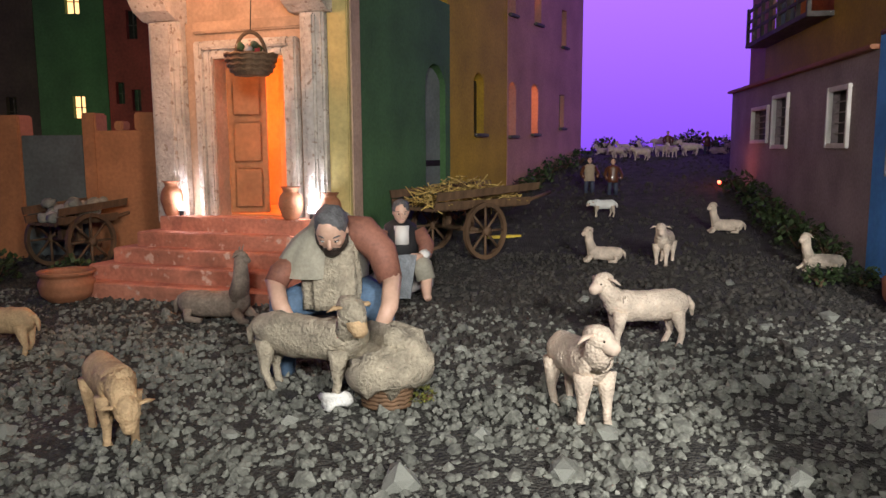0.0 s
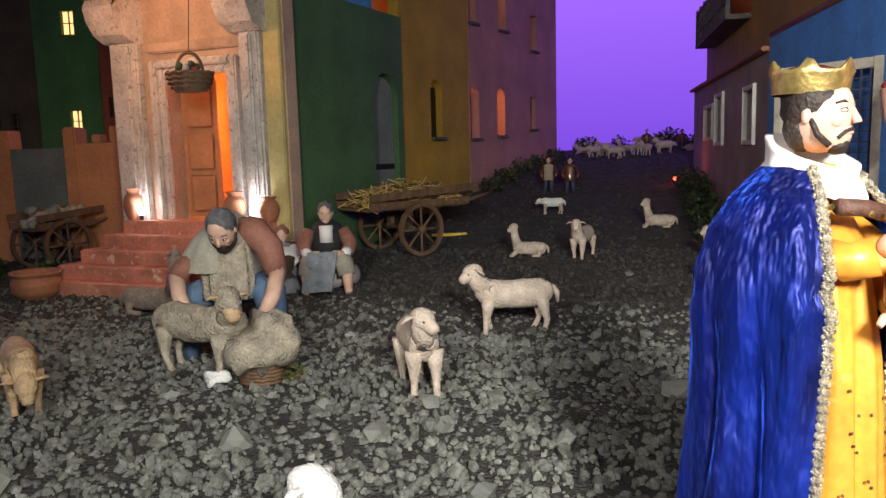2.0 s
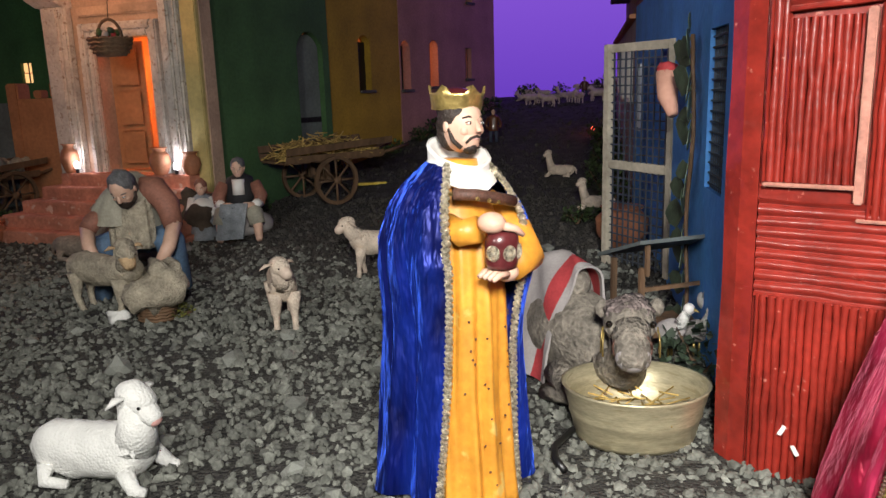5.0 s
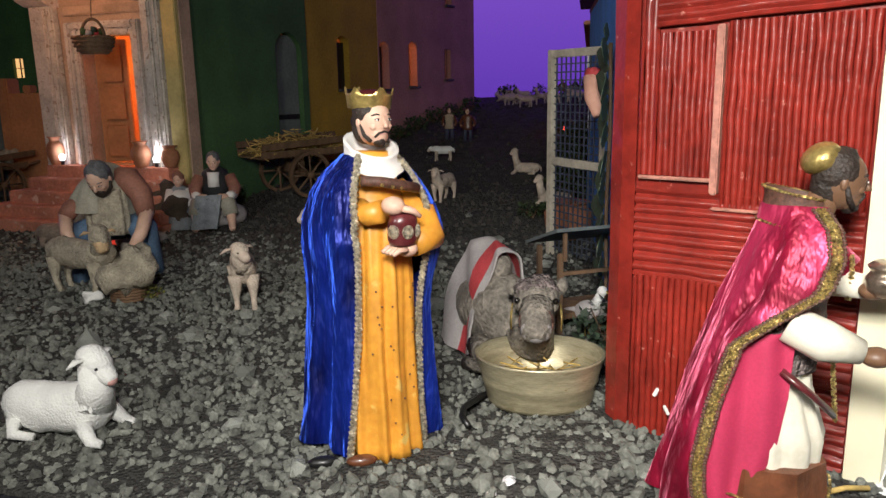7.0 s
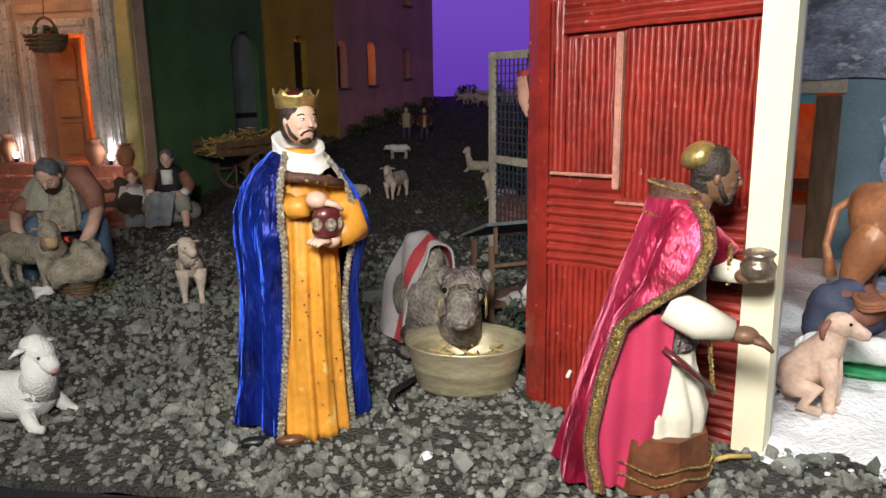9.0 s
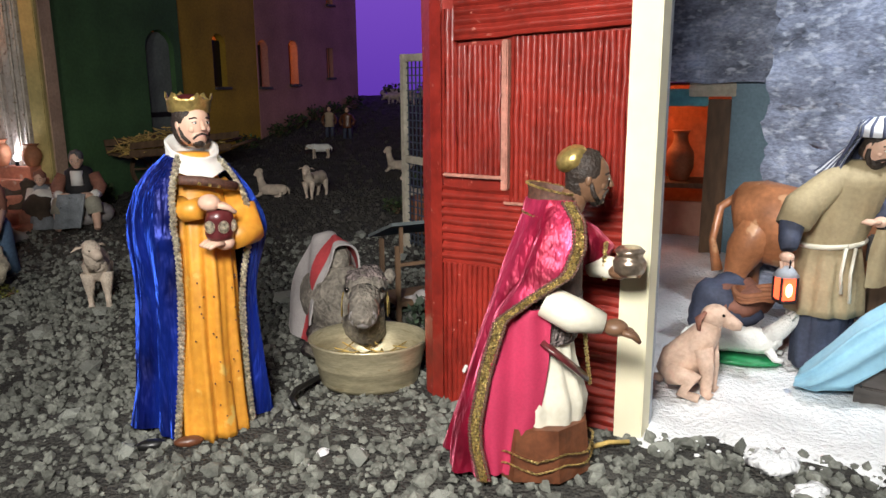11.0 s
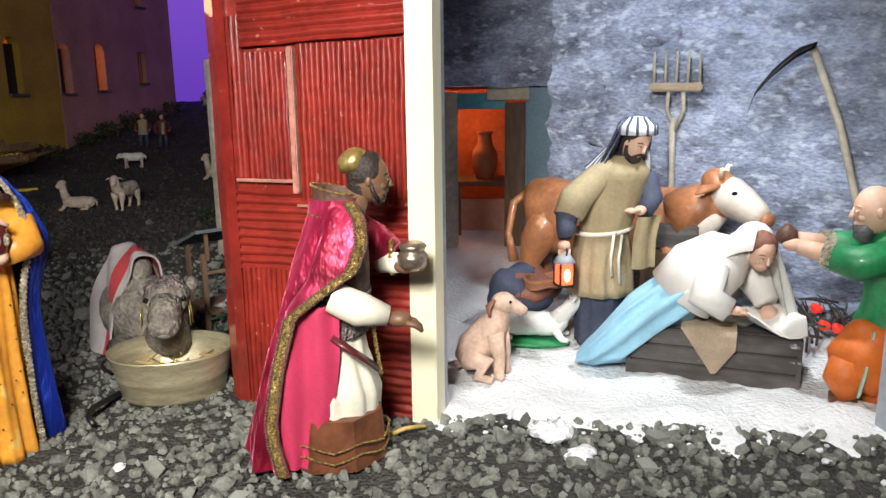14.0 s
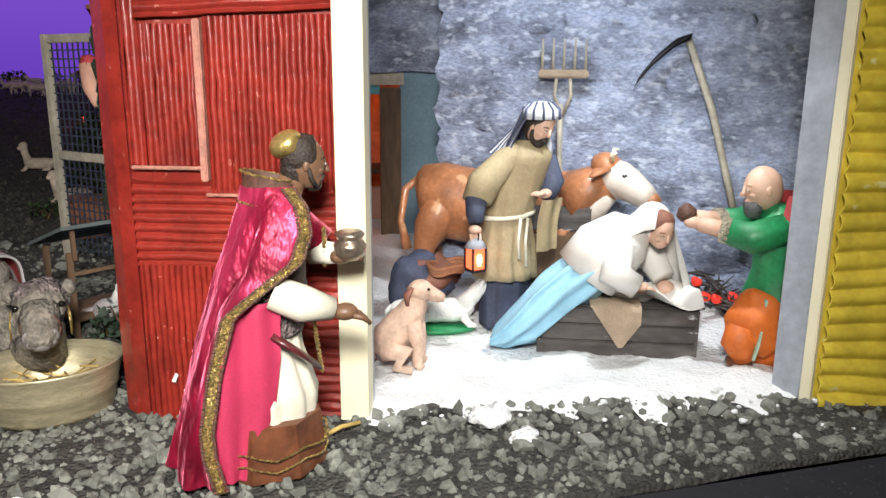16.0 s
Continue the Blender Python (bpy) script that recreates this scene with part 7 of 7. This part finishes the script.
s = Sculpt()
s.robe(ramp_list([(0, 0, 0, 0.030, 0.030, 0), (0.012, 0, 0, 0.042, 0.042, 0), (0.030, 0, 0, 0.046, 0.046, 0), (0.042, 0, 0, 0.040, 0.040, 0), (0.047, 0, 0, 0.046, 0.046, 0), (0.052, 0, 0, 0.046, 0.046, 0), (0.050, 0, 0, 0.036, 0.036, 0), (0.030, 0, 0, 0.036, 0.036, 0)], 30), TERRACOTTA, 40, 1, 0)
s.make("clay_pot", at(-0.640, 1.275), "squat terracotta pot beside the steps", "pot")
s = Sculpt()
s.robe(ramp_list([(0, 0, 0, 0.026, 0.026, 0), (0.02, 0, 0, 0.040, 0.040, 0), (0.045, 0, 0, 0.042, 0.042, 0), (0.058, 0, 0, 0.028, 0.028, 0), (0.064, 0, 0, 0.036, 0.036, 0), (0.066, 0, 0, 0.026, 0.026, 0)], 24), TERRACOTTA, 36, 1, 0)
s.make("clay_pot", at(0.618, 0.955), "squat terracotta pot behind the wire gate", "pot")
for u, v, h, r, lab in ((-0.155, -0.030, 0.064, 0.021, "tall clay jar standing by the doorway pillar"), (0.098, -0.040, 0.056, 0.022, "round clay jar standing on the top step"), (0.168, -0.030, 0.046, 0.020, "round clay jar leaning by the doorway lamp")):
    p = FM @ Vector((u, v, 0))
    jar("clay_jar", p.x, p.y, h, r, lab, 0.1885)
for u in (-0.128, 0.138):
    p = FM @ Vector((u, -0.040, 0.20))
    s = Sculpt()
    s.ball((0, 0, 0.006), (0.006, 0.006, 0.008), BULB)
    s.tube([(0, 0, -0.0105), (0, 0, 0.0)], 0.004, IRON, 8)
    s.make("small_lamp", pose(*p), "small bright white bulb at the pillar foot", "lamp", "porch lamps")

# hanging basket before the doorway
hb = thing("hanging_basket", pose(-0.302, 1.232, 0.425), "dark wicker basket of dried flowers hanging before the doorway", "basket")
s = Sculpt()
s.robe(ramp_list([(0.0, 0, 0, 0.026, 0.022, 1), (0.012, 0, 0, 0.034, 0.028, 1), (0.030, 0, 0, 0.040, 0.033, 1), (0.032, 0, 0, 0.037, 0.030, 1), (0.018, 0, 0, 0.030, 0.025, 1)], 14), WOOD, 60, 22, 0.04)
for z, r in ((0.008, 0.032), (0.016, 0.0365), (0.024, 0.039), (0.032, 0.0405)):
    s.tube([(r * math.cos(radians(q)), r * 0.83 * math.sin(radians(q)), z + 0.0015 * math.sin(radians(q * 12))) for q in range(0, 361, 10)], 0.0026, WOOD, 6)
s.make("bowl", None, "", "", parent=hb)
s = Sculpt()
s.tube([(0.024 * math.cos(radians(q)), 0, 0.030 + 0.038 * math.sin(radians(q))) for q in range(0, 181, 12)], 0.003, WOOD, 8)
s.make("handle", None, "", "", parent=hb)
s = Sculpt()
s.tube([(0, 0, 0.066), (0.004, 0.02, 0.216)], 0.0008, IRON, 5)
s.make("cord", None, "thin cord", "", parent=hb)
for k in range(14):
    s = Sculpt()
    q = random.uniform(0, 6.28)
    s.ball((0.02 * math.cos(q) * random.random() ** 0.5, 0.02 * math.sin(q), 0.036 + 0.012 * random.random()), 0.006, random.choice((LEAF, GREY_CLOTH, VINE, RED_CLOTH)), (0, 0, 0), 8, 6, 0.004, 200)
    s.make("dried_flower", None, "", "", parent=hb)


def wheel(parent, m, r, material=WOOD):
    w = new("wheel")
    w.parent, w.matrix_basis = parent, m
    s = Sculpt()
    n = 28
    s.loft([[((r - dr) * math.cos(2 * math.pi * b / n), y, (r - dr) * math.sin(2 * math.pi * b / n)) for b in range(n)] for dr, y in ((0, -0.004), (0, 0.004), (0.008, 0.004), (0.008, -0.004), (0, -0.004))], material, caps=False)
    s.make("rim", None, "", "", parent=w, smooth=False)
    s = Sculpt()
    s.tube([(0, -0.010, 0), (0, 0.010, 0)], 0.008, material, 10)
    s.make("hub", None, "", "", parent=w)
    for k in range(8):
        q = math.pi / 4 * k
        s = Sculpt()
        s.tube([(0, 0, 0), ((r - 0.006) * math.cos(q), 0, (r - 0.006) * math.sin(q))], 0.0026, material, 6)
        s.make("spoke", None, "", "", parent=w)
    return w


def cart(x, y, yaw, length, width, r, label, load, lift=1.6):
    c = thing("hand_cart", at(x, y, yaw), label, "cart")
    zb = r * lift
    for k in range(4):
        y0 = -width / 2 + width / 4 * k
        part("bed_plank", bm_box((-length / 2, y0 + 0.0008, zb), (length / 2, y0 + width / 4 - 0.0008, zb + 0.005), 0.001), WOOD, c)
    for sg in (-1, 1):
        for k in range(2):
            s = Sculpt()
            yy = sg * (width / 2 + 0.004 + 0.006 * k)
            z = zb + 0.003 + 0.017 * k
            s.loft([[(-length / 2, yy - 0.002, z), (length / 2 + 0.02 * k, yy - 0.002, z + 0.012 * k), (length / 2 + 0.02 * k, yy + 0.002, z + 0.012 * k), (-length / 2, yy + 0.002, z)],
                    [(-length / 2, yy - 0.002 + sg * 0.004, z + 0.015), (length / 2 + 0.02 * k, yy - 0.002 + sg * 0.004, z + 0.015 + 0.012 * k), (length / 2 + 0.02 * k, yy + 0.002 + sg * 0.004, z + 0.015 + 0.012 * k), (-length / 2, yy + 0.002 + sg * 0.004, z + 0.015)]], WOOD)
            s.make("side_plank", None, "", "", parent=c, smooth=False)
        s = Sculpt()
        s.tube([(length / 2 - 0.03, sg * width * 0.4, zb), (length / 2 + 0.09, sg * width * 0.32, zb + 0.022)], 0.004, WOOD, 8)
        s.make("shaft", None, "", "", parent=c)
        wheel(c, pose(-length * 0.05, sg * (width / 2 + 0.020), r, 0, 0, 0), r)
    s = Sculpt()
    s.tube([(-length * 0.05, -width / 2 - 0.02, r), (-length * 0.05, width / 2 + 0.02, r)], 0.005, WOOD, 8)
    s.make("axle", None, "", "", parent=c)
    for sg in (-1, 1):
        part("axle_block", bm_box((-length * 0.05 - 0.006, sg * width * 0.3 - 0.006, r), (-length * 0.05 + 0.006, sg * width * 0.3 + 0.006, zb)), WOOD, c)
    s = Sculpt()
    if load == "hay":
        for k in range(420):
            u = random.uniform(-0.5, 0.5)
            v = random.uniform(-0.5, 0.5)
            hz = 0.055 * (1 - (2 * u) ** 2 * 0.6) * (1 - (2 * v) ** 2 * 0.7)
            p = Vector((u * length * 0.98, v * width, zb + 0.006 + hz * random.random()))
            e = Vector((random.uniform(-1, 1), random.uniform(-1, 1), random.uniform(-0.4, 0.4))).normalized() * random.uniform(0.010, 0.024)
            s.tube([p - e, p + e], 0.0011, STRAW, 4)
        s.make("hay_load", c.matrix_basis.copy(), "loose yellow hay heaped on the cart", "hay", kind="stuff")
    else:
        for k in range(26):
            p = Vector((random.uniform(-0.42, 0.42) * length, random.uniform(-0.4, 0.4) * width, zb + 0.014 + random.uniform(0, 0.028)))
            s.ball(p, (0.014, 0.012, 0.011), random.choice((GREY_CLOTH, PALE_STONE, WOOL_DULL)), (random.uniform(0, 90), 20, random.uniform(0, 180)), 10, 6, 0.006, 90)
        s.make("stone_load", c.matrix_basis.copy(), "pale lumps heaped on the cart", "stones", kind="stuff")
    return c


cart(0.045, 1.480, 40, 0.25, 0.115, 0.054, "old wooden hand cart heaped with hay", "hay", 1.75)
cart(-0.752, 1.545, 62, 0.14, 0.085, 0.057, "old wooden cart loaded with pale lumps beside the courtyard wall", "lumps")
part("plank", bm_box((-0.04, -0.008, 0.0), (0.04, 0.008, 0.006), 0.001), YELLOW_SHEET, None, m=at(0.135, 1.60, 14, 0.001))
tagged(bpy.data.objects["plank"], "short yellow board lying by the hay cart", "board")


def bush(x, y, size, label, material=LEAF, upright=0.5, n=230):
    b = thing("bush", at(x, y), label, "plant", "low shrubs")
    s = Sculpt()
    for k in range(7):
        q = random.uniform(0, 6.28)
        s.tube([(0, 0, -0.002), (size * 0.25 * math.cos(q), size * 0.25 * math.sin(q), size * 0.3), (size * 0.55 * math.cos(q), size * 0.55 * math.sin(q), size * (0.3 + upright * random.random()))], [0.002, 0.0014, 0.0006], WOOD, 5)
    s.make("stem", None, "", "", parent=b)
    s = Sculpt()
    for k in range(n):
        q, r = random.uniform(0, 6.28), random.random() ** 0.5 * size * 0.75
        c = Vector((r * math.cos(q), r * math.sin(q), 0.004 + size * (0.75 + upright * 0.5) * random.random() * (1 - 0.5 * r / size)))
        d = Vector((random.uniform(-1, 1), random.uniform(-1, 1), random.uniform(-0.3, 1))).normalized()
        t = d.cross(Vector((0.3, 0.2, 1))).normalized()
        ln = size * random.uniform(0.14, 0.30)
        w = ln * 0.34
        s.loft([[c, c], [c + d * ln * 0.5 + t * w, c + d * ln * 0.5 - t * w], [c + d * ln, c + d * ln]], material, closed=False)
    s.make("foliage", None, "", "", parent=b, smooth=False)
    return b


for x, y, sz, up in ((0.570, 1.110, 0.040, 0.2), (0.625, 1.095, 0.038, 0.2), (0.660, 1.260, 0.045, 1.0), (0.665, 1.380, 0.06, 0.5), (0.690, 1.50, 0.06, 0.4), (0.715, 1.62, 0.06, 0.4), (0.745, 1.76, 0.06, 0.4), (0.76, 1.90, 0.06, 0.4), (0.29, 2.13, 0.05, 0.4), (0.24, 2.03, 0.05, 0.3), (0.34, 2.26, 0.05, 0.5), (0.40, 2.36, 0.05, 0.3), (0.16, 1.90, 0.05, 0.3), (0.47, 2.47, 0.05, 0.5),
                     (-0.56, 1.41, 0.04, 0.4), (-0.86, 1.45, 0.06, 0.5), (-0.93, 1.38, 0.06, 0.4), (-1.02, 1.42, 0.06, 0.4), (-0.70, 1.42, 0.05, 0.3), (0.03, 1.70, 0.05, 0.5), (-0.10, 1.40, 0.05, 0.6), (-0.135, 1.345, 0.04, 0.5), (0.92, 2.75, 0.07, 0.7), (0.99, 2.60, 0.06, 0.5), (0.62, 2.82, 0.06, 0.6), (0.76, 2.86, 0.05, 0.5)):
    bush(x, y, sz, "low dark green shrub at the foot of a wall", upright=up)
bush(-0.025, 0.748, 0.022, "small tuft of yellow-green moss by the basket", mat("moss_green", (0.16, 0.17, 0.03), 0.8, 0.3, 60, 200, 0.2, island=0.4), 0.2, 120)
bush(0.600, 0.478, 0.055, "low dark shrub behind the tub", VINE, 0.6)

# vine with a red flower on the blue wall
vine = thing("climbing_vine", BM @ pose(0.623, -0.008, 0.0), "dark climbing vine with a red flower on the blue wall", "plant")
s = Sculpt()
s.tube([(0.012 * math.sin(k * 1.1), 0, 0.055 + 0.034 * k) for k in range(11)], 0.0024, WOOD, 6)
s.make("stem", None, "", "", parent=vine)
for k in range(26):
    s = Sculpt()
    z = 0.07 + 0.335 * k / 25
    c = Vector((0.012 * math.sin((z - 0.055) / 0.034 * 1.1), -0.002, z))
    sg = 1 if k % 2 else -1
    d = Vector((sg * 0.9, -0.25, random.uniform(-0.6, 0.5))).normalized()
    t = d.cross(Vector((0, -1, 0))).normalized()
    ln = random.uniform(0.032, 0.050)
    s.shell([[c - t * 0.001, c + t * 0.001], [c + d * ln * 0.4 - t * ln * 0.34, c + d * ln * 0.4 + t * ln * 0.34], [c + d * ln * 0.75 - t * ln * 0.24, c + d * ln * 0.75 + t * ln * 0.24], [c + d * ln - t * 0.0006, c + d * ln + t * 0.0006]], VINE, 0.0006)
    s.make("leaf", None, "", "", parent=vine)
s = Sculpt()
s.tube([(-0.060, -0.010, 0.310), (-0.078, -0.014, 0.330), (-0.084, -0.014, 0.358)], [0.006, 0.012, 0.014], SALMON, 10)
s.ball((-0.084, -0.014, 0.362), (0.015, 0.013, 0.008), RED_CLOTH, rough=0.005, rs=150)
s.make("flower", None, "pink and red paper flower", "", parent=vine)

# small things on the gravel
s = Sculpt()
line = [(0.440, 0.300, 0.004), (0.434, 0.312, 0.010), (0.436, 0.334, 0.012), (0.454, 0.366, 0.010), (0.470, 0.388, 0.004)]
s.tube([(x, y, gz(x, y) + h) for x, y, h in line], 0.0030, BLACK_PLASTIC, 8)
s.make("cable", pose(0, 0, 0), "short black cable end sticking out of the gravel", "cable")
for x, y in ((0.320, 0.240), (0.352, 0.240)):
    s = Sculpt()
    s.ball((0, 0, 0.004), (0.013, 0.006, 0.005), BLACK_PLASTIC if x < 0.33 else BROWN_LEATHER, (0, 0, 12), 14, 8)
    s.make("figurine_shoe", at(x, y), "small dark shoe tip at the robe's hem", "shoe")
s = Sculpt()
s.tube([(-0.018, 0, 0.006), (0.0, 0.002, 0.008), (0.018, 0.003, 0.006)], 0.002, STRAW, 6)
s.make("straw_stalk", at(0.705, 0.166, 5), "single yellow straw stalk on the gravel", "straw")
s = Sculpt()
s.ball((0, 0, 0), 0.005, mat("red_bulb", (0.8, 0.1, 0.05), 0.3, 0, bump=0, glow=(1.0, 0.08, 0.04), glow_power=6))
s.make("small_lamp", at(0.745, 1.99, 0, 0.012), "tiny red bulb glowing on the ground", "lamp")


# ---- stones ----
def stone_mesh(r, seed, flat=0.65):
    bm = bmesh.new()
    bmesh.ops.create_icosphere(bm, subdivisions=1, radius=1)
    for v in bm.verts:
        k = 1 + 0.55 * noise.noise(v.co * 1.3 + Vector((seed * 7.1, seed * 3.3, 0)))
        v.co = Vector((v.co.x * r * k, v.co.y * r * k * 0.8, v.co.z * r * k * flat))
    me = bpy.data.meshes.new("stone")
    bm.to_mesh(me)
    bm.free()
    me.materials.append(PALE_STONE)
    return me


shapes = [stone_mesh(1.0, k) for k in range(5)]


def stone(x, y, r, k, yaw):
    ob = new("stone", shapes[k % 5])
    ob.matrix_basis = at(x, y, yaw, r * 0.25) @ Matrix.Diagonal((r, r, r, 1))
    return tagged(ob, "pale angular stone lying on the gravel", "stone", "loose pale stones")


for x, y, r in ((0.156, 0.588, 0.010), (0.144, 0.650, 0.013), (-0.157, 0.711, 0.011), (-0.206, 0.69, 0.010), (-0.245, 0.505, 0.030), (0.394, 0.64, 0.020), (0.407, 0.927, 0.010), (0.092, 0.586, 0.018), (-0.042, 0.578, 0.022), (0.47, 0.70, 0.014), (0.56, 0.80, 0.012), (0.66, 0.14, 0.010), (0.50, 0.19, 0.013), (0.47, 0.13, 0.012),
                (0.56, 0.125, 0.010), (0.30, 0.235, 0.010), (0.22, 0.32, 0.012), (0.19, 0.46, 0.014), (0.27, 0.55, 0.013), (0.30, 0.40, 0.011), (0.75, 0.16, 0.010), (0.90, 0.085, 0.011), (0.87, 0.05, 0.012), (1.0, 0.03, 0.010), (-0.34, 0.80, 0.013), (-0.28, 0.56, 0.012), (0.03, 0.66, 0.012), (0.33, 0.75, 0.012), (0.50, 0.95, 0.014), (-0.44, 0.72, 0.014), (0.02, 0.90, 0.010), (0.21, 1.10, 0.010), (0.45, 1.15, 0.010)):
    stone(x, y, r, int(x * 1000), x * 900)


def gravel_field(name, material, label, seed, bands):
    rng = np.random.default_rng(seed)
    t = (1 + 5 ** 0.5) / 2
    ico = np.array([(-1, t, 0), (1, t, 0), (-1, -t, 0), (1, -t, 0), (0, -1, t), (0, 1, t), (0, -1, -t), (0, 1, -t), (t, 0, -1), (t, 0, 1), (-t, 0, -1), (-t, 0, 1)]) / 1.9
    tri = np.array([(0, 11, 5), (0, 5, 1), (0, 1, 7), (0, 7, 10), (0, 10, 11), (1, 5, 9), (5, 11, 4), (11, 10, 2), (10, 7, 6), (7, 1, 8), (3, 9, 4), (3, 4, 2), (3, 2, 6), (3, 6, 8), (3, 8, 9), (4, 9, 5), (2, 4, 11), (6, 2, 10), (8, 6, 7), (9, 8, 1)])
    vs, fs, count = [], [], 0
    for n, (x0, x1), (d0, d1), (r0, r1) in bands:
        for _ in range(n):
            x = rng.uniform(x0, x1)
            y = front(x) + rng.uniform(d0, d1)
            q = (x - 0.735) * 0.88 + (y - 0.195) * -0.47
            inside = (x - 0.735) * 0.47 + (y - 0.195) * 0.88
            if inside > 0.004 and x > 0.70 and y < 0.9:
                continue
            r = r0 + (r1 - r0) * rng.random() ** 2
            a = rng.normal(size=(3, 3))
            u, _, _ = np.linalg.svd(a)
            p = ico * (1 + 0.20 * rng.normal(size=(12, 1))) * (r, r * rng.uniform(0.65, 1), r * rng.uniform(0.6, 0.95))
            p = p @ u.T + (x, y, gz(x, y) + r * 0.18)
            vs.append(p)
            fs.append(tri + count)
            count += 12
    v, f = np.concatenate(vs), np.concatenate(fs)
    ob = link_mesh(name, v.tolist(), f.tolist(), [material], smooth=False)
    return tagged(ob, label, "gravel", kind="stuff")


gravel_field("gravel", GRAVEL, "loose light grey gravel along the front of the village", 5,
             ((23000, (-0.75, 1.35), (0.004, 0.66), (0.0022, 0.0066)), (2500, (-0.95, 0.85), (0.60, 0.85), (0.0024, 0.0062)), (450, (-0.6, 1.2), (0.01, 0.8), (0.006, 0.011))))
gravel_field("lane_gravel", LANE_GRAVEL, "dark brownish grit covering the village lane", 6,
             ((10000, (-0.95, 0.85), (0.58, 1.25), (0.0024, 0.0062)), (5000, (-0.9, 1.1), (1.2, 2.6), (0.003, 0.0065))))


def powder_clods():
    rng = np.random.default_rng(9)
    s = Sculpt()
    for k in range(80):
        u = rng.random()
        p = Vector((0.735, 0.195)).lerp(Vector((1.10, 0.0)), u) + Vector((0.47, 0.88)) * (rng.normal() * 0.02 - 0.012)
        r = 0.001 + 0.0028 * rng.random() ** 2
        s.ball((p.x, p.y, gz(p.x, p.y) + 0.004), (r, r, r * 0.6), SNOW, (0, 0, 0), 6, 4, r * 0.5, 300)
    s.make("powder_clods", pose(0, 0, 0), "white powder crumbs scattered along the stable edge", "powder", kind="stuff")


powder_clods()
for x, y, r in ((0.823, 0.122, 0.017), (0.828, 0.082, 0.012), (0.470, 0.205, 0.006), (0.500, 0.198, 0.006), (0.455, 0.190, 0.004)):
    s = Sculpt()
    s.ball((0, 0, r * 0.25), (r * 1.2, r * 0.9, r * 0.45), SNOW, (0, 0, x * 900), 18, 9, r * 0.45, 160)
    s.make("powder_lump", at(x, y), "small lump of white plaster powder spilled on the gravel", "powder", "spilled powder")
for u, z, tilt in ((0.030, 0.088, 25), (0.040, 0.074, -30)):
    part("paint_chip", bm_box((-0.0016, -0.0012, -0.0045), (0.0016, 0.0, 0.0045), 0.0005), WHITE_CLOTH, red, "white chipped fleck", m=pose(u, -0.0075, z, 0, tilt, 0))
